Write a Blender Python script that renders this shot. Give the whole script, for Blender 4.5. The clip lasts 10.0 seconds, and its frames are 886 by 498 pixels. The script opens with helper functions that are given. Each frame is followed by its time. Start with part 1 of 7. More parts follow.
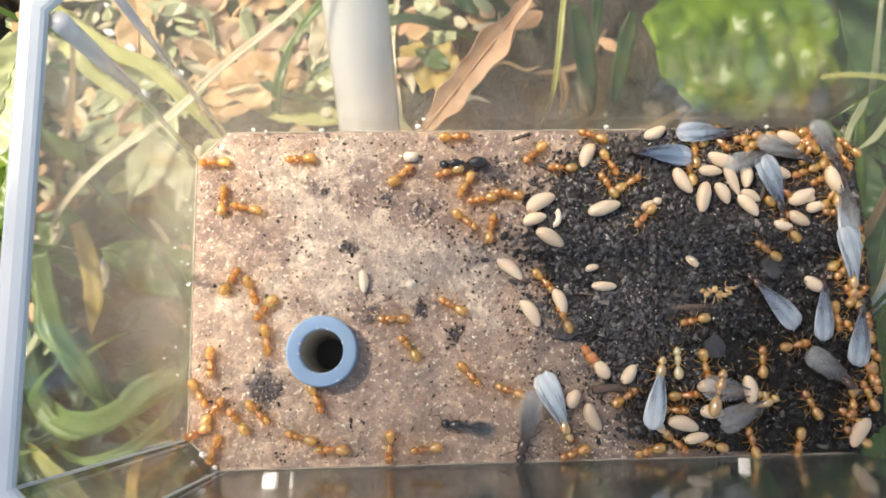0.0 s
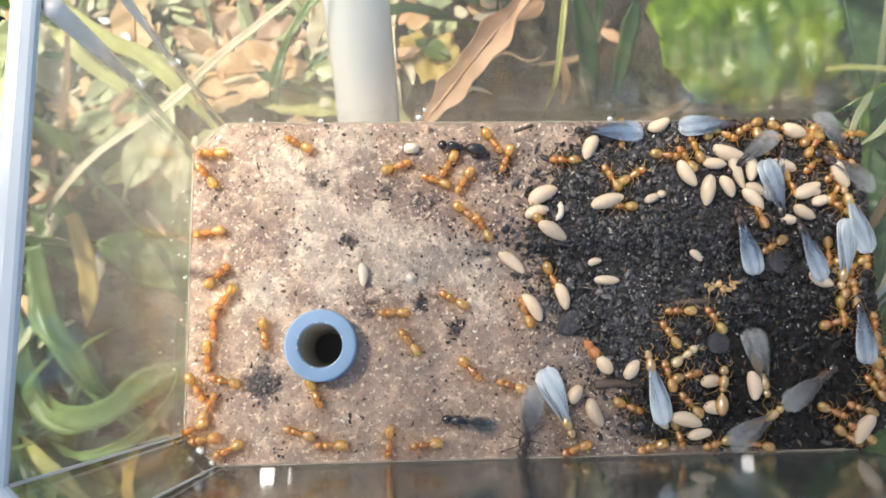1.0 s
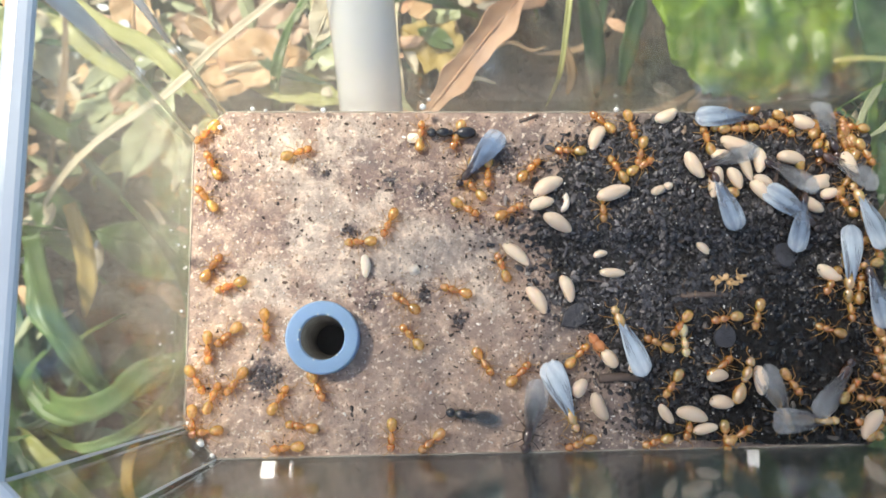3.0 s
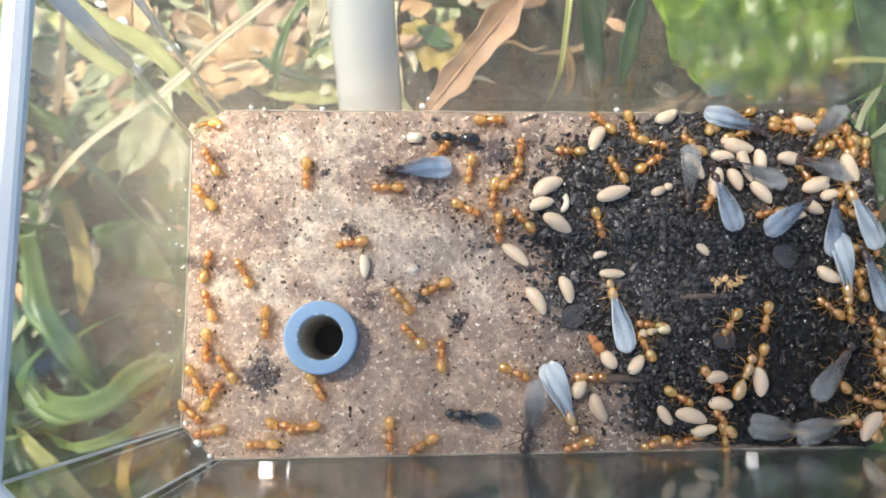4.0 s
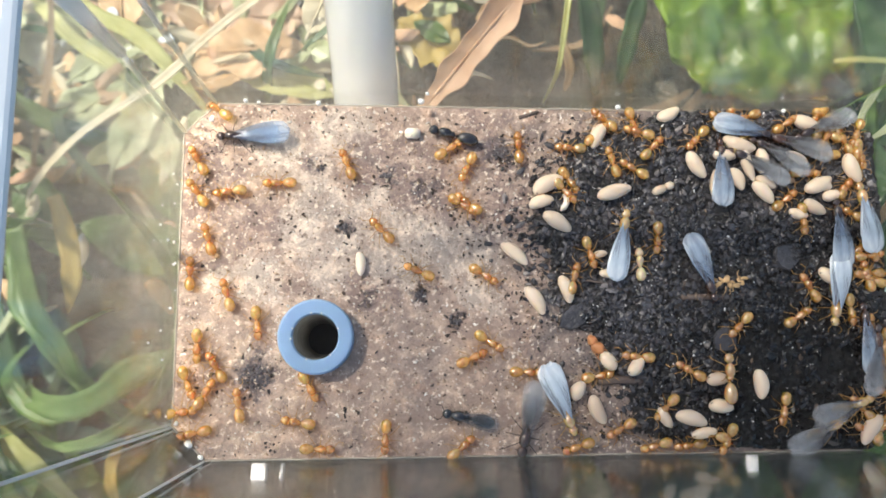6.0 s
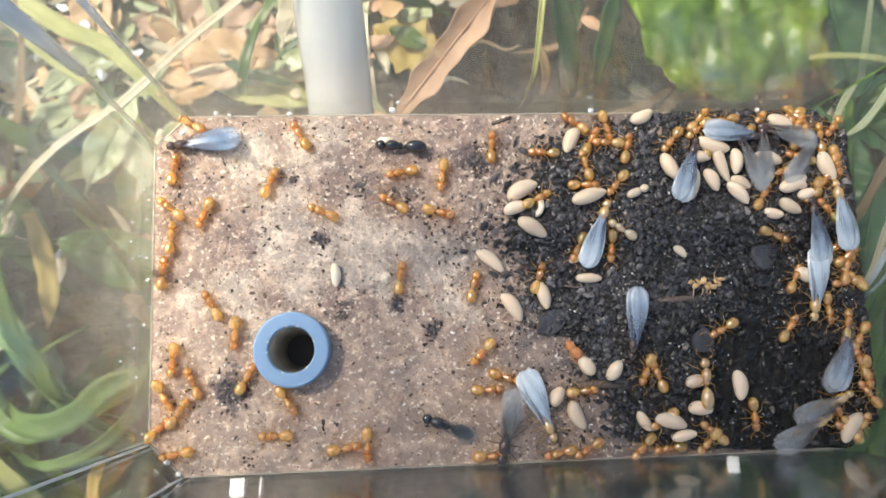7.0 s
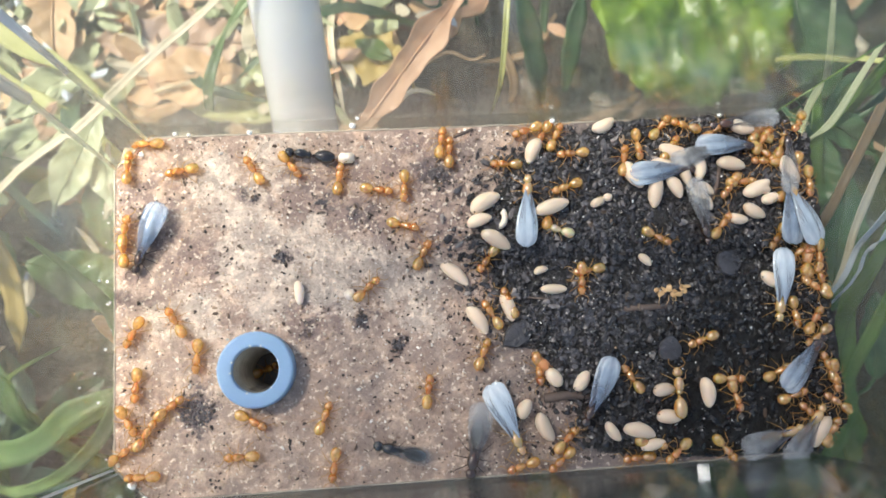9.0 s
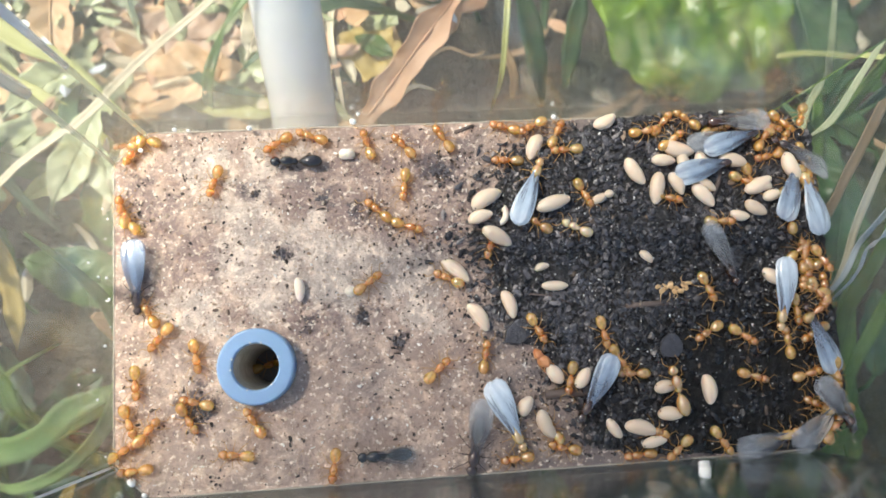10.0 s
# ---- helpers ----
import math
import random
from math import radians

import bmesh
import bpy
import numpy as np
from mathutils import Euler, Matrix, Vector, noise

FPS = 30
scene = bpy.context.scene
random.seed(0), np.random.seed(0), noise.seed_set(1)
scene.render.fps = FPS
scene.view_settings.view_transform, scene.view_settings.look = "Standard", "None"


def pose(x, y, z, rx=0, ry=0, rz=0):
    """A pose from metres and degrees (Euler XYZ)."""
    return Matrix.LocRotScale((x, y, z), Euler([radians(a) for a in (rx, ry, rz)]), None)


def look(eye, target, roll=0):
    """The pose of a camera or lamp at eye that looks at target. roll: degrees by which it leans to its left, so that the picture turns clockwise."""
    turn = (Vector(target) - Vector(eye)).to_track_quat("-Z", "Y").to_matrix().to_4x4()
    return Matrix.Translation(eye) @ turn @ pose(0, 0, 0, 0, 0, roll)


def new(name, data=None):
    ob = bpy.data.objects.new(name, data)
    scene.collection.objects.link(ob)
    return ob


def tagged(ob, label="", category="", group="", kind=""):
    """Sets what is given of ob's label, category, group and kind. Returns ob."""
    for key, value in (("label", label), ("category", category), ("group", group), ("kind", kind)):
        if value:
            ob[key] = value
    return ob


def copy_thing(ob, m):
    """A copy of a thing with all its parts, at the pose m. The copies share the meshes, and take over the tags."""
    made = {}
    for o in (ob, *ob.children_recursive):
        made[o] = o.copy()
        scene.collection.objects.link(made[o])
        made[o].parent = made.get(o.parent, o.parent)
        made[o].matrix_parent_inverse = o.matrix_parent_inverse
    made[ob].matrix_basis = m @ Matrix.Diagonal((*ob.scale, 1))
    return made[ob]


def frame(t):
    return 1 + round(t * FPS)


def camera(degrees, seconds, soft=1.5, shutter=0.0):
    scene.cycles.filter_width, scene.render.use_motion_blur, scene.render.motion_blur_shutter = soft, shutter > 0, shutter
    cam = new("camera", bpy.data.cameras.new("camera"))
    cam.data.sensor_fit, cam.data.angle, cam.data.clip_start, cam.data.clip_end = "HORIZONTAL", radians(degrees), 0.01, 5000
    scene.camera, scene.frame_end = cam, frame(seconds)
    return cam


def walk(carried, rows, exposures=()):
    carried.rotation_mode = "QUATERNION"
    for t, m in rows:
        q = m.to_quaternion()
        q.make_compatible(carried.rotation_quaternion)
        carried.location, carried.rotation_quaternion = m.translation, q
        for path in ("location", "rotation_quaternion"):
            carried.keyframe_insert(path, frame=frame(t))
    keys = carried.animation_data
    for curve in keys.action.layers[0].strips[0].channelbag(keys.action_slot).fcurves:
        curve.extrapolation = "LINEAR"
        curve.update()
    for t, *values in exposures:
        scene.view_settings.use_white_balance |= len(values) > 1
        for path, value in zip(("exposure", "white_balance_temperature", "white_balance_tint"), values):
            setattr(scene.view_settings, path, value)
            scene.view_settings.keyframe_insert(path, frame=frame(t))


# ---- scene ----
MM = 0.001

# ---------------------------------------------------------------- camera
cam = camera(61.0, 10.0, soft=1.7)
# seconds, eye in millimetres from the middle of the nest floor, turn in degrees
PATH = [
    (0, -16.70, -10.90, 98.52, 9.61, -2.49, -1.29),
    (0.5, -17.26, -10.17, 97.23, 9.04, -2.93, -1.16),
    (1, -17.15, -10.62, 97.07, 9.06, -2.76, -1.16),
    (1.5, -16.92, -10.77, 97.11, 9.01, -2.55, -0.95),
    (2, -16.48, -10.67, 97.62, 8.98, -2.16, -1.02),
    (2.5, -17.09, -10.60, 96.60, 8.68, -2.50, -0.96),
    (4, -18.01, -10.12, 95.41, 8.26, -3.18, -0.69),
    (4.5, -18.07, -10.30, 95.74, 8.43, -3.13, -0.47),
    (5, -18.46, -10.00, 95.39, 8.25, -3.19, -0.32),
    (6.5, -19.16, -9.59, 93.10, 8.05, -4.40, -0.42),
    (7, -16.41, -8.58, 93.53, 8.07, -4.19, -1.87),
    (7.5, -14.06, -8.37, 93.96, 8.88, -4.17, -2.87),
    (8, -12.61, -6.98, 93.97, 8.31, -4.14, -3.47),
    (8.5, -12.17, -7.29, 93.93, 8.31, -4.08, -3.47),
    (9, -12.30, -7.28, 93.69, 8.39, -4.26, -3.46),
    (9.5, -12.80, -7.63, 93.28, 8.33, -4.30, -3.31),
    (10, -12.72, -7.25, 93.30, 8.15, -4.47, -3.44),
]
walk(cam, [(t, pose(x * MM, y * MM, z * MM, rx, ry, rz)) for t, x, y, z, rx, ry, rz in PATH], exposures=[(0.0, 0.52, 7700, 10), (0.5, 0.53, 7250, 8), (1.0, 0.55, 7150, 8), (2.5, 0.55, 6900, 7), (7.0, 0.54, 6850, 7), (10.0, 0.58, 6700, 6)])

# ---------------------------------------------------------------- light
SUN_TURN, SUN_HEIGHT = 150.0, 52.0
world = bpy.data.worlds.new("sky")
scene.world = world
world.use_nodes = True
wt = world.node_tree
sky = wt.nodes.new("ShaderNodeTexSky")
sky.sky_type, sky.sun_disc = "NISHITA", False
sky.sun_elevation, sky.sun_rotation = radians(SUN_HEIGHT), radians(90 - SUN_TURN)
sky.air_density, sky.dust_density = 1.0, 2.0
wt.links.new(sky.outputs[0], wt.nodes["Background"].inputs[0])
wt.nodes["Background"].inputs[1].default_value = 0.15
sun = new("sun", bpy.data.lights.new("sun", "SUN"))
sun.data.energy, sun.data.angle, sun.data.color = 5.0, radians(9), (1.0, 0.95, 0.87)
sun_way = Vector((math.cos(radians(SUN_TURN)) * math.cos(radians(SUN_HEIGHT)), math.sin(radians(SUN_TURN)) * math.cos(radians(SUN_HEIGHT)), math.sin(radians(SUN_HEIGHT))))
sun.matrix_basis = look(sun_way, (0, 0, 0))


# ---------------------------------------------------------------- materials
class Nodes:
    """A small builder of node materials."""

    def __init__(self, name):
        self.mat = bpy.data.materials.new(name)
        self.mat.use_nodes = True
        self.tree = self.mat.node_tree
        self.bsdf = self.tree.nodes["Principled BSDF"]
        self.coord = self.tree.nodes.new("ShaderNodeTexCoord").outputs["Object"]

    def put(self, kind, **inputs):
        n = self.tree.nodes.new(kind)
        for key, value in inputs.items():
            self.set(n, key.replace("_", " "), value)
        return n

    def set(self, n, key, value):
        if isinstance(value, bpy.types.NodeSocket):
            self.tree.links.new(value, n.inputs[key])
        else:
            n.inputs[key].default_value = value

    def noise(self, scale, detail=4.0, rough=0.55, warp=0.0):
        return self.put("ShaderNodeTexNoise", Vector=self.coord, Scale=scale, Detail=detail, Roughness=rough, Distortion=warp).outputs["Fac"]

    def cells(self, scale, what="Distance", feature="F1"):
        n = self.put("ShaderNodeTexVoronoi", Vector=self.coord, Scale=scale)
        n.feature = feature
        return n.outputs[what]

    def ramp(self, fac, *stops):
        n = self.put("ShaderNodeValToRGB", Fac=fac)
        el = n.color_ramp.elements
        while len(el) < len(stops):
            el.new(0.5)
        for e, (at, col) in zip(el, stops):
            e.position = at
            e.color = (*col, 1) if isinstance(col, tuple) else (col, col, col, 1)
        return n.outputs["Color"]

    def mix(self, fac, a, b, how="MIX"):
        n = self.tree.nodes.new("ShaderNodeMix")
        n.data_type, n.blend_type = "RGBA", how
        for sock, v in ((n.inputs[0], fac), (n.inputs[6], a), (n.inputs[7], b)):
            if isinstance(v, bpy.types.NodeSocket):
                self.tree.links.new(v, sock)
            else:
                sock.default_value = (*v, 1) if isinstance(v, tuple) else v
        return n.outputs[2]

    def random(self):
        return self.put("ShaderNodeObjectInfo").outputs["Random"]

    def island(self):
        return self.put("ShaderNodeNewGeometry").outputs["Random Per Island"]

    def bump(self, height, strength, distance):
        n = self.put("ShaderNodeBump", Height=height, Strength=strength, Distance=distance)
        self.tree.links.new(n.outputs["Normal"], self.bsdf.inputs["Normal"])

    def base(self, **inputs):
        for key, value in inputs.items():
            if isinstance(value, tuple) and len(value) == 3 and "Color" in key:
                value = (*value, 1)
            self.set(self.bsdf, key.replace("_", " "), value)
        return self


def patches(m, spots, edge):
    """How strongly ragged round patches cover a place: spots are x, y and reach in millimetres."""
    shift = m.put("ShaderNodeTexNoise", Vector=m.coord, Scale=edge, Detail=6.0, Roughness=0.7)
    warp = m.put("ShaderNodeVectorMath")
    warp.operation = "MULTIPLY_ADD"
    m.tree.links.new(shift.outputs["Color"], warp.inputs[0])
    warp.inputs[1].default_value = (0.009, 0.009, 0.0)
    flat = m.put("ShaderNodeVectorMath", Vector=m.coord)
    flat.operation = "SUBTRACT"
    flat.inputs[1].default_value = (0.0045, 0.0045, 0.0)
    m.tree.links.new(flat.outputs[0], warp.inputs[2])
    total = 0.0
    for x, y, reach in spots:
        away = m.put("ShaderNodeVectorMath", Vector=warp.outputs[0])
        away.operation = "DISTANCE"
        away.inputs[1].default_value = (x * MM, y * MM, 0.0)
        fade = m.put("ShaderNodeMapRange", Value=away.outputs["Value"])
        fade.interpolation_type = "SMOOTHSTEP"
        fade.inputs["From Min"].default_value, fade.inputs["From Max"].default_value = 0.75 * reach * MM, 1.5 * reach * MM
        fade.inputs["To Min"].default_value, fade.inputs["To Max"].default_value = 1.0, 0.0
        both = m.put("ShaderNodeMath")
        both.operation = "MAXIMUM"
        m.tree.links.new(fade.outputs[0], both.inputs[0])
        if isinstance(total, bpy.types.NodeSocket):
            m.tree.links.new(total, both.inputs[1])
        total = both.outputs[0]
    return total


def times(m, a, b):
    n = m.put("ShaderNodeMath")
    n.operation = "MULTIPLY"
    for sock, v in zip(n.inputs, (a, b)):
        if isinstance(v, bpy.types.NodeSocket):
            m.tree.links.new(v, sock)
        else:
            sock.default_value = v
    return n.outputs[0]


def damp(m, col):
    """A wet, blacker patch of soil in the front corner, with an uneven edge."""
    away = m.put("ShaderNodeVectorMath", Vector=m.coord)
    away.operation = "DISTANCE"
    away.inputs[1].default_value = (0.032, -0.015, 0.0)
    reach = m.put("ShaderNodeMath")
    reach.operation = "MULTIPLY_ADD"
    m.tree.links.new(m.noise(120, 4, 0.6), reach.inputs[0])
    reach.inputs[1].default_value = 0.016
    m.tree.links.new(away.outputs["Value"], reach.inputs[2])
    return m.mix(m.ramp(reach.outputs[0], (0.019, 0.78), (0.034, 0.0)), col, (0.004, 0.004, 0.004))


# creamy worn places and grey violet smears on the plaster: x, y, reach
CREAM = [(-33.0, 16.6, 3.4), (-29.9, 13.3, 3.8), (-24.0, 2.6, 3.6), (-20.0, 3.0, 3.2), (-30.0, 5.6, 3.2), (-25.0, 18.3, 3.3), (-22.8, 19.9, 2.2), (-28.0, 9.1, 3.3), (-22.1, 6.7, 3.7), (-18.3, 5.1, 3.7), (-13.8, 5.8, 2.9), (-16.9, 1.3, 2.9), (-10.9, 2.7, 2.9), (-7.2, 2.7, 3.3), (-7.3, -2.6, 2.6), (-28.7, 3.0, 2.2), (-38.2, -1.3, 2.6), (-34.6, 0.1, 2.9), (-26.5, 1.5, 3.3), (-21.3, 9.0, 2.9)]
VIOLET = [(-41.5, 9.0, 3.0), (-42.0, 3.0, 2.6), (-38.5, 12.5, 2.4), (-22.8, 14.4, 3.6), (-19.0, 15.9, 3.4), (-16.0, 12.8, 4.2), (-37.7, 7.7, 2.6), (-35.0, 6.1, 2.9), (-22.9, -1.6, 2.2), (-19.9, -2.4, 2.2), (-24.3, 6.0, 1.6), (-28.8, 13.7, 1.4), (-40.8, 14.6, 2.4), (-4.4, 16.6, 4.4), (-8.3, 16.6, 4.0), (-8.2, 20.6, 2.2), (-12.3, 8.8, 2.6), (-5.5, 7.2, 3.4), (-2.0, 11.5, 3.5)]
DARK = [(-35.1, -12.2, 2.6), (-14.7, -1.7, 1.2), (-10.7, -5.5, 1.4), (-21.2, -2.2, 1.3), (-24.6, 6.0, 1.2), (-19.2, 13.0, 1.2), (-14.4, 10.9, 1.8), (-5.0, 15.6, 2.4), (-28.3, 13.7, 0.8)]


def plaster_material():
    m = Nodes("sandy_plaster")
    # tan ground, mottled
    col = m.ramp(m.noise(150, 9, 0.72, 0.3), (0.32, (0.28, 0.138, 0.079)), (0.46, (0.44, 0.226, 0.128)), (0.56, (0.53, 0.293, 0.174)), (0.70, (0.68, 0.408, 0.257)))
    # soft grey brown mottling
    col = m.mix(m.ramp(m.noise(240, 7, 0.68, 0.5), (0.48, 0.0), (0.66, 0.55)), col, (0.25, 0.157, 0.115))
    # creamy worn places
    ragged = m.ramp(m.noise(260, 8, 0.75, 0.4), (0.34, 0.55), (0.48, 1.0))
    col = m.mix(times(m, times(m, patches(m, CREAM, 230), ragged), 1.0), col, m.ramp(m.noise(420, 5, 0.7), (0.28, (0.94, 0.68, 0.50)), (0.48, (1, 0.825, 0.665))))
    # grey violet smears of soil
    blotchy = m.ramp(m.noise(380, 7, 0.72, 0.4), (0.36, 0.25), (0.54, 1.0))
    col = m.mix(times(m, times(m, patches(m, VIOLET, 300), blotchy), 0.72), col, (0.23, 0.145, 0.132))
    # greyer and dirtier towards the soil
    side = m.put("ShaderNodeSeparateXYZ", Vector=m.coord).outputs["X"]
    near = m.put("ShaderNodeMapRange", Value=side)
    near.inputs["From Min"].default_value, near.inputs["From Max"].default_value = -0.012, 0.008
    near.inputs["To Min"].default_value, near.inputs["To Max"].default_value = -0.08, 0.17
    stain = m.put("ShaderNodeMath")
    stain.operation = "ADD"
    m.tree.links.new(near.outputs[0], stain.inputs[0])
    m.tree.links.new(m.noise(110, 7, 0.7, 0.5), stain.inputs[1])
    col = m.mix(m.ramp(stain.outputs[0], (0.50, 0.0), (0.70, 0.8)), col, (0.2, 0.169, 0.154))
    # dark smudges
    col = m.mix(times(m, times(m, patches(m, DARK, 420), blotchy), 0.9), col, (0.075, 0.059, 0.068))
    # light and dark sand grains
    col = m.mix(m.ramp(m.noise(1300, 3, 0.6), (0.57, 0.0), (0.68, 0.75)), col, (0.95, 0.798, 0.641))
    col = m.mix(m.ramp(m.noise(1100, 4, 0.7), (0.33, 0.8), (0.41, 0.0)), col, (0.14, 0.081, 0.055))
    m.base(Base_Color=col, Roughness=m.ramp(m.noise(500), (0.3, 0.30), (0.7, 0.58)))
    m.bump(m.mix(0.5, m.noise(1700, 4, 0.7), m.noise(300, 4)), 0.8, 0.0009)
    return m.mat


def soil_material():
    m = Nodes("black_soil")
    col = m.ramp(m.noise(900, 4, 0.65), (0.3, (0.010, 0.010, 0.011)), (0.52, (0.032, 0.031, 0.032)), (0.72, (0.10, 0.096, 0.098)))
    m.base(Base_Color=damp(m, col), Roughness=m.ramp(m.noise(700), (0.3, 0.35), (0.7, 0.8)))
    m.bump(m.noise(1800, 4, 0.7), 0.9, 0.0008)
    return m.mat


def plain(name, color, rough=0.5, spread=0.25, scale=300, bump=0.15, **more):
    """Paint, skin or plant matter: a base colour with grain and blotches round it."""
    m = Nodes(name)
    dark, light = tuple(c * (1 - spread) for c in color), tuple(min(1, c * (1 + spread)) for c in color)
    col = m.mix(m.noise(scale, 4), dark, light)
    m.base(Base_Color=m.mix(m.ramp(m.noise(scale / 6, 3), (0.35, 0.0), (0.65, 0.5)), col, dark), Roughness=rough, **more)
    if bump:
        m.bump(m.noise(scale * 2, 3), bump, 0.0003)
    return m.mat


def clear_plastic():
    """Clear polystyrene with fine scratches and a dusty film that also carries painted glare."""
    m = Nodes("clear_polystyrene")
    view = m.put("ShaderNodeBsdfRefraction", Color=(0.97, 0.98, 0.98, 1), Roughness=0.04, IOR=1.33)
    gloss = m.put("ShaderNodeBsdfGlossy", Color=(0.95, 0.97, 0.98, 1), Roughness=0.06)
    glass = m.put("ShaderNodeMixShader", Fac=times(m, m.put("ShaderNodeFresnel", IOR=1.4).outputs[0], 0.6))
    m.tree.links.new(view.outputs[0], glass.inputs[1])
    m.tree.links.new(gloss.outputs[0], glass.inputs[2])
    dust_haze = m.put("ShaderNodeBsdfTranslucent", Color=(0.83, 0.82, 0.71, 1))
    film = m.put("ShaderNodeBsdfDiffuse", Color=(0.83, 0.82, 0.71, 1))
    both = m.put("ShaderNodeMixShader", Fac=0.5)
    m.tree.links.new(dust_haze.outputs[0], both.inputs[1])
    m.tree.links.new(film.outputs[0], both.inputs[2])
    # haze of glare painted into the film, stronger towards one end and its back corner
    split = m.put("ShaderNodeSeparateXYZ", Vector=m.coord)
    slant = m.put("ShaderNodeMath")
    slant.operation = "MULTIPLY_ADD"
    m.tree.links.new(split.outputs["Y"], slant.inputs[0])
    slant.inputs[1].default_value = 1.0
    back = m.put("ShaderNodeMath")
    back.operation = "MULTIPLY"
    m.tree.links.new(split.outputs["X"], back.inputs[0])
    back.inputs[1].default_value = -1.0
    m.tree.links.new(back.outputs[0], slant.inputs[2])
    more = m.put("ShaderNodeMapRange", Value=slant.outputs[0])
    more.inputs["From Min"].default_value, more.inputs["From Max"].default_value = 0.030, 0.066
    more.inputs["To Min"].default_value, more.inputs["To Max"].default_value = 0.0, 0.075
    film_haze = m.put("ShaderNodeMath")
    film_haze.operation = "ADD"
    m.tree.links.new(more.outputs[0], film_haze.inputs[0])
    # film painted thinner towards the front, to darken the view through that wall
    front_fade = m.put("ShaderNodeMapRange", Value=split.outputs["Y"])
    front_fade.inputs["From Min"].default_value, front_fade.inputs["From Max"].default_value = -0.022, 0.004
    front_fade.inputs["To Min"].default_value, front_fade.inputs["To Max"].default_value = 0.3, 1.0
    m.tree.links.new(times(m, m.ramp(m.noise(160, 5, 0.6), (0.3, 0.03), (0.75, 0.085)), front_fade.outputs[0]), film_haze.inputs[1])
    fac = film_haze.outputs[0]
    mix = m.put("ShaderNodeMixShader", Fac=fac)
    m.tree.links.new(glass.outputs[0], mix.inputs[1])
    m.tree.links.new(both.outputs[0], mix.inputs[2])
    m.tree.links.new(mix.outputs[0], m.tree.nodes["Material Output"].inputs["Surface"])
    return m.mat


def milky_vinyl(name, film, thin):
    """Soft milky tube wall: glossy, blotched by damp; thin: share of light let through; film: share that passes unscattered."""
    m = Nodes(name)
    tone = m.mix(m.ramp(m.noise(90, 4, 0.6), (0.35, 0.0), (0.7, 0.6)), (0.93, 0.96, 1.0), (0.82, 0.87, 0.95))
    m.base(Base_Color=tone, Roughness=0.2, IOR=1.45, Coat_Weight=1.0, Coat_Roughness=0.06, Coat_IOR=1.8, Subsurface_Weight=0.8, Subsurface_Radius=(0.004, 0.004, 0.005), Subsurface_Scale=1.0)
    m.bump(m.noise(140, 3), 0.12, 0.0006)
    far = m.put("ShaderNodeBsdfTranslucent", Color=(0.96, 0.98, 1.0, 1))
    clear = m.put("ShaderNodeBsdfTransparent", Color=(0.98, 0.985, 1.0, 1))
    wall = m.put("ShaderNodeMixShader", Fac=thin)
    m.tree.links.new(m.bsdf.outputs[0], wall.inputs[1])
    m.tree.links.new(far.outputs[0], wall.inputs[2])
    mix = m.put("ShaderNodeMixShader", Fac=film)
    m.tree.links.new(wall.outputs[0], mix.inputs[1])
    m.tree.links.new(clear.outputs[0], mix.inputs[2])
    m.tree.links.new(mix.outputs[0], m.tree.nodes["Material Output"].inputs["Surface"])
    return m.mat


MILKY, INSIDE = milky_vinyl("milky_vinyl", 0.03, 0.14), milky_vinyl("clear_vinyl", 0.9, 0.5)
PLASTER, SOIL, CLEAR = plaster_material(), soil_material(), clear_plastic()
SILICONE = plain("blue_silicone", (0.31, 0.48, 0.72), 0.3, 0.16, 250, 0.05, Transmission_Weight=0.25, IOR=1.42, Subsurface_Weight=0.3, Subsurface_Radius=(0.002, 0.002, 0.003), Subsurface_Scale=1.0)
# rim colour holds the sky's bluish white reflection
SKYLIT = plain("skylit_edge", (0.76, 0.85, 0.97), 0.16, 0.18, 90, 0.12, IOR=1.6, Transmission_Weight=0.25, Coat_Weight=0.6, Coat_Roughness=0.1)
TAN_SEAM = plain("tan_seam", (0.86, 0.76, 0.56), 0.5, 0.2, 300, 0.2, Alpha=0.42)
CORNER_SHEEN = plain("corner_highlight", (0.90, 0.94, 1.0), 0.22, 0.12, 160, 0.5, Alpha=0.72, Coat_Weight=1.0, Coat_Roughness=0.1, Coat_IOR=1.8)
HAZE = plain("glue_seam", (0.88, 0.88, 0.84), 0.3, 0.12, 300, 0.1, Alpha=0.6)
GLUE = plain("glue_bead", (0.66, 0.58, 0.48), 0.25, 0.3, 900, 0.4, Alpha=0.45)
BORE = plain("dirty_bore", (0.70, 0.66, 0.58), 0.2, 0.4, 450, 0.4)
# dark colour put in for the shade deep inside the bore
SHADE = plain("bore_shade", (0.16, 0.15, 0.14), 0.7, 0.3, 500)


# ---------------------------------------------------------------- mesh helpers
def link(name, bm, mat, parent=None, smooth=False):
    me = bpy.data.meshes.new(name)
    bm.to_mesh(me)
    bm.free()
    for p in me.polygons:
        p.use_smooth = smooth
    for one in mat if isinstance(mat, (list, tuple)) else [mat]:
        me.materials.append(one)
    ob = new(name, me)
    if parent:
        ob.parent = parent
    return ob


def part(name, bm, mat, parent, label="", smooth=True):
    ob = link(name, bm, mat, parent, smooth)
    return tagged(ob, label) if label else ob


def empty(name, m=None):
    ob = new(name)
    if m:
        ob.matrix_basis = m
    return ob


def octagon(hx, hy, c):
    return [(-hx + c, -hy), (hx - c, -hy), (hx, -hy + c), (hx, hy - c), (hx - c, hy), (-hx + c, hy), (-hx, hy - c), (-hx, -hy + c)]


